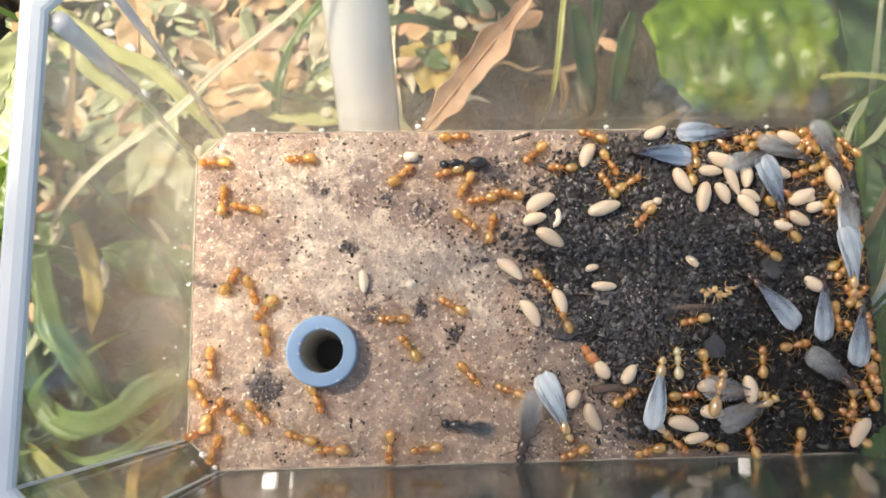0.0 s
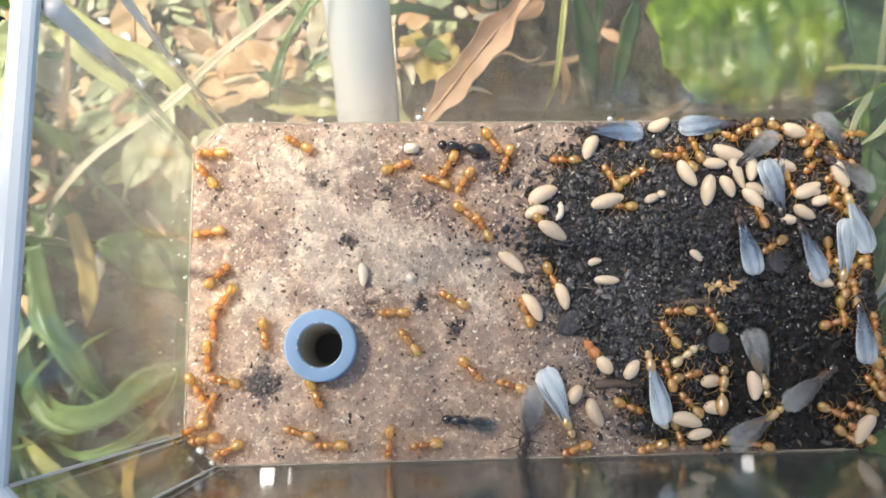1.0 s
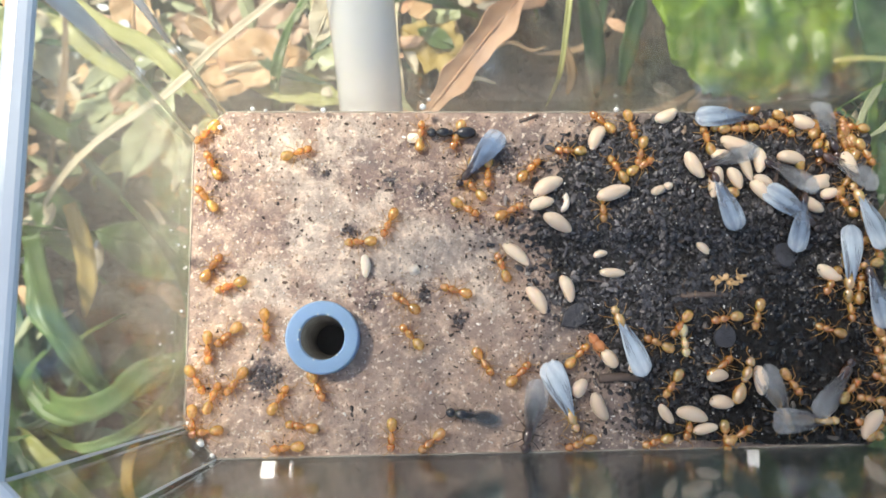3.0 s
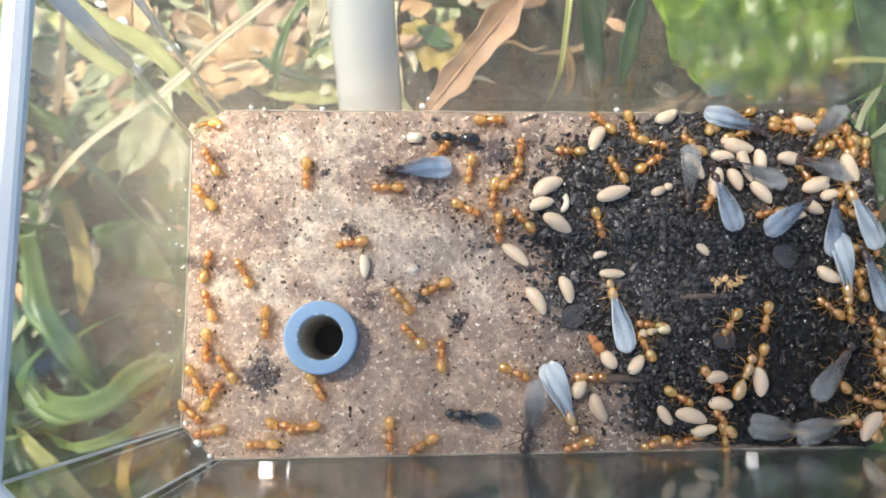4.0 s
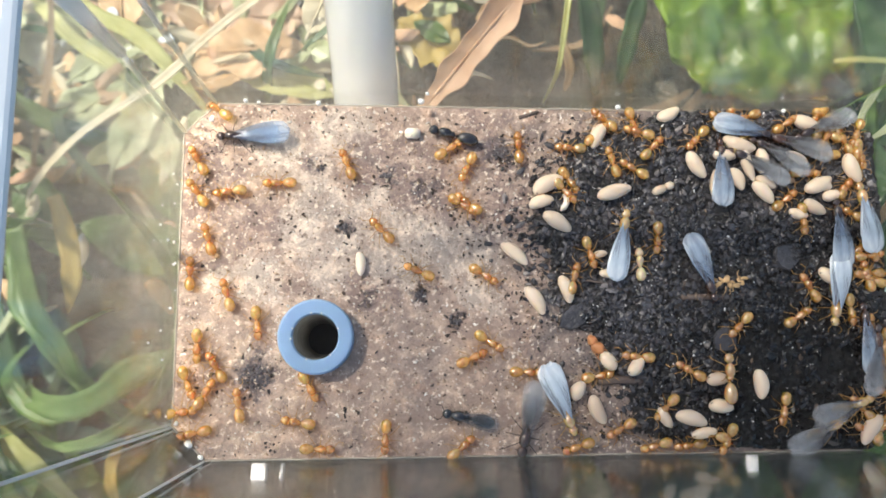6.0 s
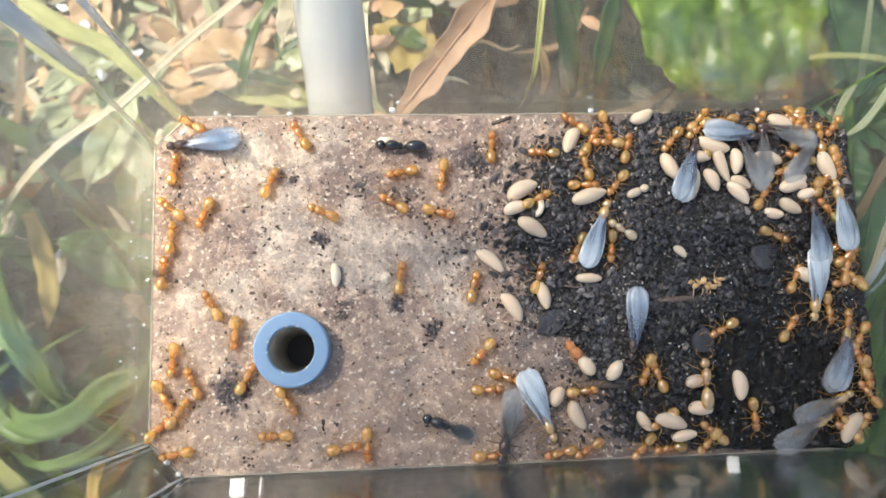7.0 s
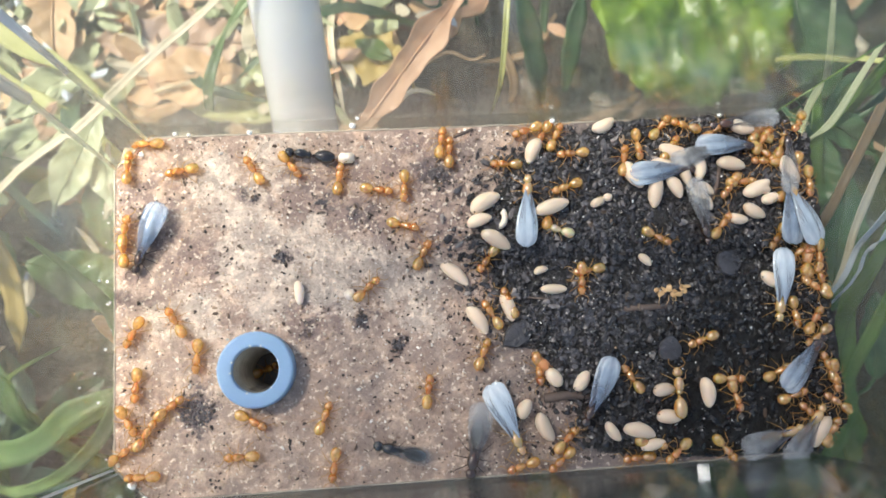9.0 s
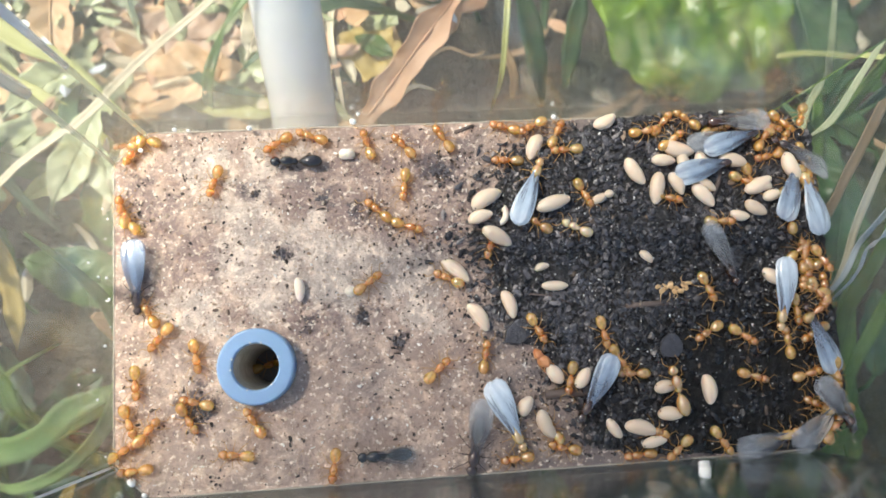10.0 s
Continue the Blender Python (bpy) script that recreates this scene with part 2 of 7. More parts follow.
def loop(bm, pts, z):
    return [bm.verts.new((x * MM, y * MM, z * MM)) for x, y in pts]


def bridge(bm, a, b):
    return [bm.faces.new((a[i], a[(i + 1) % len(a)], b[(i + 1) % len(a)], b[i])) for i in range(len(a))]


def circle(x, y, r, n=40):
    return [(x + r * math.cos(2 * math.pi * i / n), y + r * math.sin(2 * math.pi * i / n)) for i in range(n)]


def stalk(bm, pts, r0, r1, n=6):
    """A thin tapered rod through points, in millimetres."""
    pts = [Vector(p) for p in pts]
    rows = []
    for i, p in enumerate(pts):
        d = (pts[min(i + 1, len(pts) - 1)] - pts[max(i - 1, 0)]).normalized()
        side = d.cross(Vector((0.1, 0.05, 1))).normalized()
        up = side.cross(d)
        r = r0 + (r1 - r0) * i / (len(pts) - 1)
        rows.append([bm.verts.new((p + r * (math.cos(a) * side + math.sin(a) * up)) * MM) for a in (2 * math.pi * k / n for k in range(n))])
    for a, b in zip(rows, rows[1:]):
        bridge(bm, a, b)
    bm.faces.new(rows[0])
    bm.faces.new(list(reversed(rows[-1])))
    bmesh.ops.recalc_face_normals(bm, faces=bm.faces)
    return bm


def tube_mesh(points, outer, inner, n=28):
    """A hollow tube along points (in millimetres)."""
    bm = bmesh.new()
    pts = [Vector(p) for p in points]
    rings = []
    for r in (outer, inner):
        row = []
        for i, p in enumerate(pts):
            d = (pts[min(i + 1, len(pts) - 1)] - pts[max(i - 1, 0)]).normalized()
            side = d.cross(Vector((0, 0, 1))).normalized() if abs(d.z) < 0.95 else Vector((1, 0, 0))
            up = side.cross(d)
            row.append([bm.verts.new((p + r * (math.cos(a) * side + math.sin(a) * up)) * MM) for a in (2 * math.pi * k / n for k in range(n))])
        rings.append(row)
    for a, b in zip(rings[0], rings[0][1:]):
        bridge(bm, a, b)
    for a, b in zip(rings[1], rings[1][1:]):
        for face in bridge(bm, b, a):
            face.material_index = 1
    bridge(bm, rings[0][-1], rings[1][-1])
    bridge(bm, rings[1][0], rings[0][0])
    bmesh.ops.recalc_face_normals(bm, faces=bm.faces)
    return bm


# ---------------------------------------------------------------- the nest box
HX, HY, CH = 44.8, 22.1, 4.0
RING = (-27.8, -7.5)
BASE, RIM, WALL = -34.0, 42.0, 2.2


def nest_block():
    bm = bmesh.new()
    top = loop(bm, octagon(HX - 0.15, HY - 0.15, CH), 0)
    hole = loop(bm, circle(*RING, 4.57), 0)
    edges = [bm.edges.new((ls[i], ls[(i + 1) % len(ls)])) for ls in (top, hole) for i in range(len(ls))]
    bmesh.ops.triangle_fill(bm, use_beauty=True, edges=edges)
    low = loop(bm, octagon(HX - 0.15, HY - 0.15, CH), BASE + 2)
    bridge(bm, top, low)
    bm.faces.new(low)
    deep = loop(bm, circle(*RING, 4.57), -16)
    bridge(bm, deep, hole)
    bm.faces.new(deep)
    bmesh.ops.recalc_face_normals(bm, faces=bm.faces)
    return tagged(link("plaster_block", bm, PLASTER), "sandy beige plaster nest block with chamfered corners inside a clear box", "plaster block", kind="structure")


def clear_box():
    box = empty("clear_box", pose(0, 0, BASE * MM))
    inner, outer = octagon(HX, HY, CH), octagon(HX + WALL, HY + WALL, CH + WALL * 0.59)
    top = RIM - BASE
    bm = bmesh.new()
    rings = [loop(bm, inner, 0.0), loop(bm, inner, top - 0.4), loop(bm, outer, top - 0.4), loop(bm, outer, 0.0)]
    for p, q in zip(rings, rings[1:] + rings[:1]):
        bridge(bm, p, q)
    bmesh.ops.recalc_face_normals(bm, faces=bm.faces)
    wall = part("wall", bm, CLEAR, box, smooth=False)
    wall.visible_shadow = False
    for x, y in [p for p in inner if p[0] < 0 and p[1] < 0]:
        seam = stalk(bmesh.new(), [(x, y, 0.3), (x, y, top * 0.5), (x, y, top - 0.5)], 0.17, 0.17)
        part("seam", seam, HAZE, box, "whitish glued seam")
    # two corners: sky highlights built as pale rods near the rim, dull seams below
    for low, mid, high, wide in (((-44.6, 18.2), (-44.4, 18.7), (-44.1, 17.5), 0.88), ((-40.9, 21.9), (-40.8, 21.2), (-40.1, 20.2), 0.46)):
        ridge = stalk(bmesh.new(), [(*mid, 24 - BASE), (*[0.5 * (a + b) for a, b in zip(mid, high)], 33 - BASE), (*high, top - 0.5)], wide * 0.7, wide, 10)
        part("ridge", ridge, CORNER_SHEEN, box, "bluish white sky highlight built along the box corner")
        part("seam", stalk(bmesh.new(), [(*low, 0.3 - BASE), (*[0.5 * (a + b) for a, b in zip(low, mid)], 12 - BASE), (*mid, 24.2 - BASE)], 0.24, 0.36), TAN_SEAM, box, "dull tan corner seam")
    for i in range(8):
        (x0, y0), (x1, y1) = inner[i], inner[(i + 1) % 8]
        n = max(6, int(math.hypot(x1 - x0, y1 - y0) / 1.2))
        pts = []
        for k in range(n + 1):
            u = k / n
            x, y = x0 + (x1 - x0) * u, y0 + (y1 - y0) * u
            pts.append((x * 0.9975, y * 0.995, -0.03 + 0.3 * noise.noise((x * 0.6, y * 0.6, 3.0)) - BASE))
        part("bead", stalk(bmesh.new(), pts, 0.16, 0.16), GLUE, box, "whitish bead of glue along the floor")
    bm = bmesh.new()
    rings = []
    for grow, z in ((-0.02, top - 0.38), (WALL + 0.02, top - 0.38), (WALL + 0.02, top - 0.2), (WALL - 0.12, top + 0.05), (WALL - 0.4, top + 0.2), (WALL * 0.5, top + 0.28), (0.4, top + 0.2), (0.12, top + 0.05), (-0.02, top - 0.2)):
        rings.append(loop(bm, octagon(HX + grow, HY + grow, CH + grow * 0.59), z))
    for p, q in zip(rings, rings[1:] + rings[:1]):
        bridge(bm, p, q)
    bmesh.ops.recalc_face_normals(bm, faces=bm.faces)
    part("rim", bm, SKYLIT, box, "cut edge coloured bluish white like the reflected sky", smooth=False)
    bm = bmesh.new()
    low, high = loop(bm, octagon(HX - 0.05, HY - 0.05, CH), 0), loop(bm, octagon(HX - 0.05, HY - 0.05, CH), 1.9)
    bridge(bm, low, high)
    bm.faces.new(list(reversed(low)))
    bm.faces.new(high)
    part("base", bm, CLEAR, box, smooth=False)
    return tagged(box, "clear rigid plastic box with chamfered corners standing on the ground", "box")


def collar():
    ob = empty("tube_collar", pose(RING[0] * MM, RING[1] * MM, 0))
    bm = bmesh.new()
    rings = [loop(bm, circle(0, 0, r, 48), z) for r, z in ((4.52, -14), (4.52, 2.1), (4.44, 2.4), (4.25, 2.5), (4.23, 2.5), (2.95, 2.5), (2.93, 2.5), (2.78, 2.4), (2.74, 2.2), (2.74, 0.0), (2.74, -14))]
    for p, q in zip(rings, rings[1:]):
        bridge(bm, p, q)
    bmesh.ops.recalc_face_normals(bm, faces=bm.faces)
    part("sleeve", bm, SILICONE, ob)
    bm = bmesh.new()
    rings = [loop(bm, circle(0, 0, r, 36), z) for r, z in ((2.70, 1.6), (2.66, -0.5), (2.55, -3.0), (2.4, -7.0), (2.1, -10.6))]
    for p, q in zip(rings, rings[1:]):
        bridge(bm, p, q)
    part("bore", bm, BORE, ob, "grey brown dirty inside of the tube")
    bm = bmesh.new()
    bm.faces.new(loop(bm, circle(0, 0, 2.7, 24), -11.4))
    part("plug", bm, SHADE, ob, "dark disc put in for the shade deep in the bore")
    return tagged(ob, "short blue silicone tube end set upright in the nest floor", "tube")


def back_tube():
    pts = [(-22.2, 22.0, -18), (-22.3, 27, -14.5), (-22.7, 33, -9.5), (-23.2, 38, -5), (-23.7, 43, -1), (-24.3, 50, 4), (-25.5, 62, 10), (-27, 80, 12), (-29, 110, 6), (-31, 150, -12), (-32, 190, -28)]
    bm = tube_mesh(pts, 4.7, 3.3)
    return tagged(link("plastic_tube", bm, [MILKY, INSIDE], smooth=True), "milky translucent plastic tube leading out of the box", "tube")


def ground():
    bm = bmesh.new()
    steps = [-60, -20, -6, -2, -0.8] + [round(-0.4 + 0.02 * k, 3) for k in range(41)] + [0.8, 2, 6, 20, 60]
    grid = []
    for y in steps:
        row = []
        for x in steps:
            near = max(abs(x), abs(y)) < 0.5
            z = BASE * MM - 0.001
            if near and max(abs(x) - 0.05, abs(y) - 0.03) > 0.005:
                z += 0.006 * (noise.noise((x * 14, y * 14, 3.0)) - 0.4)
            row.append(bm.verts.new((x, y, z)))
        grid.append(row)
    for a, b in zip(grid, grid[1:]):
        for i in range(len(a) - 1):
            bm.faces.new((a[i], a[i + 1], b[i + 1], b[i]))
    m = Nodes("leaf_litter_soil")
    col = m.ramp(m.noise(60, 6, 0.65), (0.3, (0.022, 0.017, 0.012)), (0.55, (0.060, 0.046, 0.032)), (0.75, (0.125, 0.095, 0.062)))
    m.base(Base_Color=m.mix(m.ramp(m.noise(18, 3), (0.45, 0.0), (0.62, 0.7)), col, (0.06, 0.09, 0.025)), Roughness=0.85)
    m.bump(m.noise(250, 5, 0.7), 0.9, 0.004)
    return tagged(link("ground", bm, m.mat, smooth=True), "brown damp soil with rotting leaf litter", "ground", kind="structure")


ground()
nest_block()
clear_box()
collar()
back_tube()


# ---------------------------------------------------------------- soil, grit and crumbs
SOIL_EDGE_Y = [-22.1, -21.5, -20.8, -18.9, -13.1, -8.0, -5.7, -0.5, 4.9, 9.9, 14.1, 17.6, 19.8, 22.1]
SOIL_EDGE_X = [46.0, 27.0, 16.5, 12.0, 8.6, 6.4, 3.0, 1.0, -1.6, -1.2, 2.3, 5.0, 10.5, 18.0]


def soil_depth(x, y):
    """How far a place lies inside the soil, in millimetres, with a ragged edge."""
    ragged = 2.6 * noise.noise((x * 0.25, y * 0.25, 1.7)) + 1.2 * noise.noise((x * 0.9, y * 0.9, 4.1))
    return x - float(np.interp(y, SOIL_EDGE_Y, SOIL_EDGE_X)) + ragged


def soil_top(x, y):
    d = soil_depth(x, y)
    s = min(max(d / 5.0, 0.0), 1.0)
    bank = max(0.0, x - 39.0) / 5.8
    return s * s * (3 - 2 * s) * (0.85 + 0.45 * noise.noise((x * 0.35, y * 0.35, 9.0))) + 0.9 * bank * s


def stand(x, y):
    return max(0.0, soil_top(x, y)) + (0.05 if soil_depth(x, y) > 0 else 0.0)


def soil_bed():
    bm = bmesh.new()
    step = 0.4
    nx, ny = int((HX + 9) / step), int(2 * HY / step)
    rows = []
    for j in range(ny + 1):
        row = []
        for i in range(nx + 1):
            x, y = -9 + (HX - 0.2 + 9) * i / nx, -HY + 0.2 + (2 * HY - 0.4) * j / ny
            cut = abs(x) + abs(y) - (HX + HY - CH - 0.3)
            if cut > 0:
                x, y = x - math.copysign(cut / 2, x), y - math.copysign(cut / 2, y)
            d = soil_depth(x, y)
            z = soil_top(x, y) + 0.6 * noise.noise((x * 1.3, y * 1.3, 2.0)) * min(max(d, 0), 1) + 0.2 * noise.noise((x * 4, y * 4, 6.0)) * min(max(d, 0), 1)
            row.append(bm.verts.new((x * MM, y * MM, (z if d > 0 else -0.25) * MM)))
        rows.append(row)
    for a, b in zip(rows, rows[1:]):
        for i in range(nx):
            if max(v.co.z for v in (a[i], a[i + 1], b[i + 1], b[i])) > -0.2 * MM:
                bm.faces.new((a[i], a[i + 1], b[i + 1], b[i]))
    return tagged(link("soil", bm, SOIL, smooth=True), "black crumbly soil spread over the nest floor", "soil", kind="stuff")


ICO = [(0, 0, -1), (0.72, -0.53, -0.45), (-0.28, -0.85, -0.45), (-0.89, 0, -0.45), (-0.28, 0.85, -0.45), (0.72, 0.53, -0.45), (0.28, -0.85, 0.45), (-0.72, -0.53, 0.45), (-0.72, 0.53, 0.45), (0.28, 0.85, 0.45), (0.89, 0, 0.45), (0, 0, 1)]
ICO_F = [(0, 2, 1), (1, 5, 0), (0, 3, 2), (0, 4, 3), (0, 5, 4), (1, 10, 5), (2, 6, 1), (3, 7, 2), (4, 8, 3), (5, 9, 4), (1, 6, 10), (2, 7, 6), (3, 8, 7), (4, 9, 8), (5, 10, 9), (6, 11, 10), (7, 11, 6), (8, 11, 7), (9, 11, 8), (10, 11, 9)]


def grains(name, places, mat, label, category, rng, flat=0.7):
    """Many small stones in one mesh: rows of x, y, z, radius in millimetres."""
    verts, faces = [], []
    for x, y, z, r in places:
        turn = Euler((rng.uniform(-0.5, 0.5), rng.uniform(-0.5, 0.5), rng.uniform(0, 6.3))).to_matrix()
        sx, sy = rng.uniform(0.6, 1.9), rng.uniform(0.45, 1.1)
        start = len(verts)
        for v in ICO:
            k = r * rng.uniform(0.6, 1.3)
            p = turn @ Vector((v[0] * k * sx, v[1] * k * sy, v[2] * k * flat))
            verts.append(((x + p.x) * MM, (y + p.y) * MM, (z + p.z) * MM))
        faces += [tuple(start + i for i in f) for f in ICO_F]
    me = bpy.data.meshes.new(name)
    me.from_pydata(verts, [], faces)
    me.materials.append(mat)
    return tagged(new(name, me), label, category, kind="stuff")


def grain_material(name, *stops, rough=0.5):
    m = Nodes(name)
    tone = m.mix(m.ramp(m.noise(2500, 2), (0.4, 0.0), (0.7, 0.4)), m.ramp(m.island(), *stops), (0.02, 0.018, 0.016))
    if name == "crumb":
        # greyer dusty drifts among the black
        tone = damp(m, m.mix(m.ramp(m.noise(150, 5, 0.65, 0.5), (0.50, 0.0), (0.66, 0.6)), tone, (0.12, 0.115, 0.125)))
    m.base(Base_Color=tone, Roughness=rough)
    m.bump(m.noise(4000, 2), 0.5, 0.0002)
    return m.mat


def in_plate(x, y):
    return abs(x) < HX - 0.5 and abs(y) < HY - 0.5 and abs(x) + abs(y) < HX + HY - CH - 0.6 and math.hypot(x - RING[0], y - RING[1]) > 4.9


def litter():
    rng = random.Random(5)
    crumbs, grit, sand, glints = [], [], [], []
    while len(crumbs) < 25000:
        x, y = rng.uniform(-10, 44), rng.uniform(-21.8, 21.8)
        d = soil_depth(x, y)
        wet = math.hypot(x - 32, y + 15) + 4 * noise.noise((x * 0.3, y * 0.3, 5.0)) < 10
        if in_plate(x, y) and d > -9 and rng.random() < min(1, max(0.05, 0.42 + d / 9)) * (0.25 if wet else 1):
            coarse = 0.5 + noise.noise((x * 0.22, y * 0.22, 31.0)) + 0.5 * noise.noise((x * 0.8, y * 0.8, 17.0))
            r = rng.choice((0.05, 0.055, 0.06, 0.07, 0.08, 0.09, 0.11, 0.14)) * rng.uniform(0.8, 1.2)
            if rng.random() < 0.14 + 0.34 * max(0.0, coarse):
                r = rng.choice((0.17, 0.22, 0.28, 0.36, 0.46)) * rng.uniform(0.85, 1.2)
            crumbs.append((x, y, stand(x, y) + r * 0.25 + rng.uniform(0, 0.12), r))
    while len(grit) < 2800:
        x, y = rng.uniform(-44, 12), rng.uniform(-21.6, 21.6)
        near = max(0.0, 1 + soil_depth(x, y) / 16)
        clump = noise.noise((x * 0.22, y * 0.22, 12.0))
        if in_plate(x, y) and rng.random() < 0.16 + 0.75 * near * near + max(0, clump) * 0.8:
            r = rng.choice((0.05, 0.06, 0.07, 0.09, 0.11, 0.14, 0.20)) * rng.uniform(0.8, 1.2)
            grit.append((x, y, r * 0.4, r))
    for cx, cy, n, s in BLOTS:
        for _ in range(n // 2):
            x, y = cx + rng.gauss(0, s * 1.2), cy + rng.gauss(0, s * 1.2)
            if in_plate(x, y):
                r = rng.choice((0.07, 0.10, 0.14, 0.22)) * rng.uniform(0.8, 1.2)
                grit.append((x, y, r * 0.5, r))
    while len(sand) < 2700:
        x, y = rng.uniform(-44.4, 40), rng.uniform(-21.8, 21.8)
        d = soil_depth(x, y)
        if in_plate(x, y) and (d < 0 or rng.random() < 0.02):
            r = rng.choice((0.06, 0.08, 0.10, 0.13, 0.19)) * rng.uniform(0.8, 1.2)
            sand.append((x, y, stand(x, y) + r * 0.4, r))
    # pale grains, also put in for the bright glints on the soil
    while len(glints) < 620:
        x, y = rng.uniform(-4, 43), rng.uniform(-21, 21)
        if in_plate(x, y) and soil_depth(x, y) > 0:
            r = rng.choice((0.05, 0.06, 0.08, 0.10, 0.15))
            glints.append((x, y, stand(x, y) + 0.25, r))
    clods, chips = [], []
    while len(clods) < 900:
        x, y = rng.uniform(-6, 43), rng.uniform(-21, 21)
        if in_plate(x, y) and soil_depth(x, y) > 0.5 and math.hypot(x - 32, y + 15) > 9 and noise.noise((x * 0.3, y * 0.3, 20.0)) > rng.uniform(-0.4, 0.5):
            for _ in range(6):
                a, b, r = x + rng.gauss(0, 0.28), y + rng.gauss(0, 0.28), rng.uniform(0.16, 0.34)
                clods.append((a, b, stand(a, b) + rng.uniform(0.1, 0.45), r))
    while len(chips) < 130:
        x, y = rng.uniform(-8, 43), rng.uniform(-21, 21)
        if in_plate(x, y) and soil_depth(x, y) > -1.5:
            chips.append((x, y, stand(x, y) + 0.2, rng.choice((0.15, 0.22, 0.3, 0.45))))
    grains("soil_clods", clods, grain_material("clod", (0.0, (0.012, 0.012, 0.014)), (0.5, (0.030, 0.030, 0.034)), (1.0, (0.07, 0.068, 0.07)), rough=0.22), "wet black clods of soil among the crumbs", "soil clods", rng)
    grains("plant_debris", chips, grain_material("debris", (0.0, (0.03, 0.02, 0.014)), (0.6, (0.10, 0.065, 0.042)), (1.0, (0.30, 0.21, 0.14)), rough=0.5), "brown bits of rotted plant lying on the soil", "plant debris", rng, 0.3)
    grains("soil_crumbs", crumbs, grain_material("crumb", (0.0, (0.020, 0.019, 0.020)), (0.5, (0.055, 0.050, 0.053)), (0.92, (0.112, 0.104, 0.110)), (1.0, (0.34, 0.30, 0.28)), rough=0.24), "black crumbs of soil lying loose on the nest floor", "soil crumbs", rng, 0.5)
    grains("dark_grit", grit, grain_material("grit", (0.0, (0.02, 0.015, 0.013)), (0.5, (0.06, 0.045, 0.036)), (1.0, (0.17, 0.11, 0.075)), rough=0.5), "dark specks of grit scattered on the plaster", "grit", rng)
    grains("sand", sand, grain_material("sand", (0.0, (0.40, 0.27, 0.18)), (0.5, (0.66, 0.54, 0.42)), (1.0, (0.92, 0.87, 0.8)), rough=0.25), "pale sand grains scattered on the plaster", "sand", rng)
    grains("mineral_grains", glints, grain_material("mineral", (0.0, (0.5, 0.5, 0.5)), (1.0, (0.8, 0.78, 0.75)), rough=0.25), "small whitish grains for pale specks and glints in the black soil", "mineral grains", rng)


# middles of dark stains on the plaster: x, y, crumbs, spread
BLOTS = [(-35.1, -12.2, 70, 1.1), (-19.4, 12.8, 45, 0.8), (-15.1, -2.1, 60, 0.6), (-10.7, -5.5, 70, 0.7), (-21.4, -2.3, 50, 1.0), (-24.7, 6.0, 50, 0.7), (-4.4, 15.8, 150, 1.3), (-27.7, 13.7, 25, 0.4), (-14.1, 10.8, 70, 1.2), (-18.2, 21.1, 30, 0.9), (-43.0, 13.0, 14, 0.5), (-36, 16.5, 10, 0.4)]


# ---------------------------------------------------------------- small loose things on the floor
def blob(bm, cx, cy, cz, rx, ry, rz, n=14, m=9, taper=0.0):
    """An egg shape along x; taper narrows its front."""
    rings = []
    for j in range(1, m):
        a = math.pi * j / m
        k = 1 - taper * math.cos(a)
        rings.append([bm.verts.new(((cx + rx * math.cos(a)) * MM, (cy + ry * k * math.sin(a) * math.cos(b)) * MM, (cz + rz * k * math.sin(a) * math.sin(b)) * MM)) for b in (2 * math.pi * i / n for i in range(n))])
    for a, b in zip(rings, rings[1:]):
        bridge(bm, a, b)
    for ring, x in ((rings[0], cx + rx), (rings[-1], cx - rx)):
        tip = bm.verts.new((x * MM, cy * MM, cz * MM))
        for i in range(n):
            bm.faces.new((ring[i], ring[(i + 1) % n], tip))
    return bm


def shell_material(name, color, spread, rough):
    """Silk of a cocoon: matt, slightly see-through, with a few brown smears."""
    m = Nodes(name)
    tone = m.mix(m.random(), tuple(c * (1 - spread) for c in color), color)
    tone = m.mix(m.ramp(m.noise(420, 4, 0.6), (0.58, 0.0), (0.75, 0.45)), tone, (0.30, 0.20, 0.12))
    m.base(Base_Color=tone, Roughness=rough, Subsurface_Weight=0.35, Subsurface_Radius=(0.0010, 0.0007, 0.0004), Subsurface_Scale=1.0)
    m.bump(m.noise(1800, 3), 0.25, 0.0003)
    return m.mat


SILK = shell_material("cocoon_silk", (0.79, 0.63, 0.48), 0.24, 0.45)
WHITE = shell_material("pale_shell", (0.88, 0.75, 0.62), 0.12, 0.6)
PALE_HUSK = plain("husk", (0.66, 0.42, 0.20), 0.3, 0.4, 900, 0.4)
FRASS = plain("frass", (0.03, 0.02, 0.016), 0.6, 0.3, 900)
DUSTY = plain("dusty_soil", (0.115, 0.10, 0.105), 0.4, 0.6, 1400, 0.6)
BARK = plain("dead_stem", (0.12, 0.088, 0.075), 0.75, 0.4, 420, 0.6)


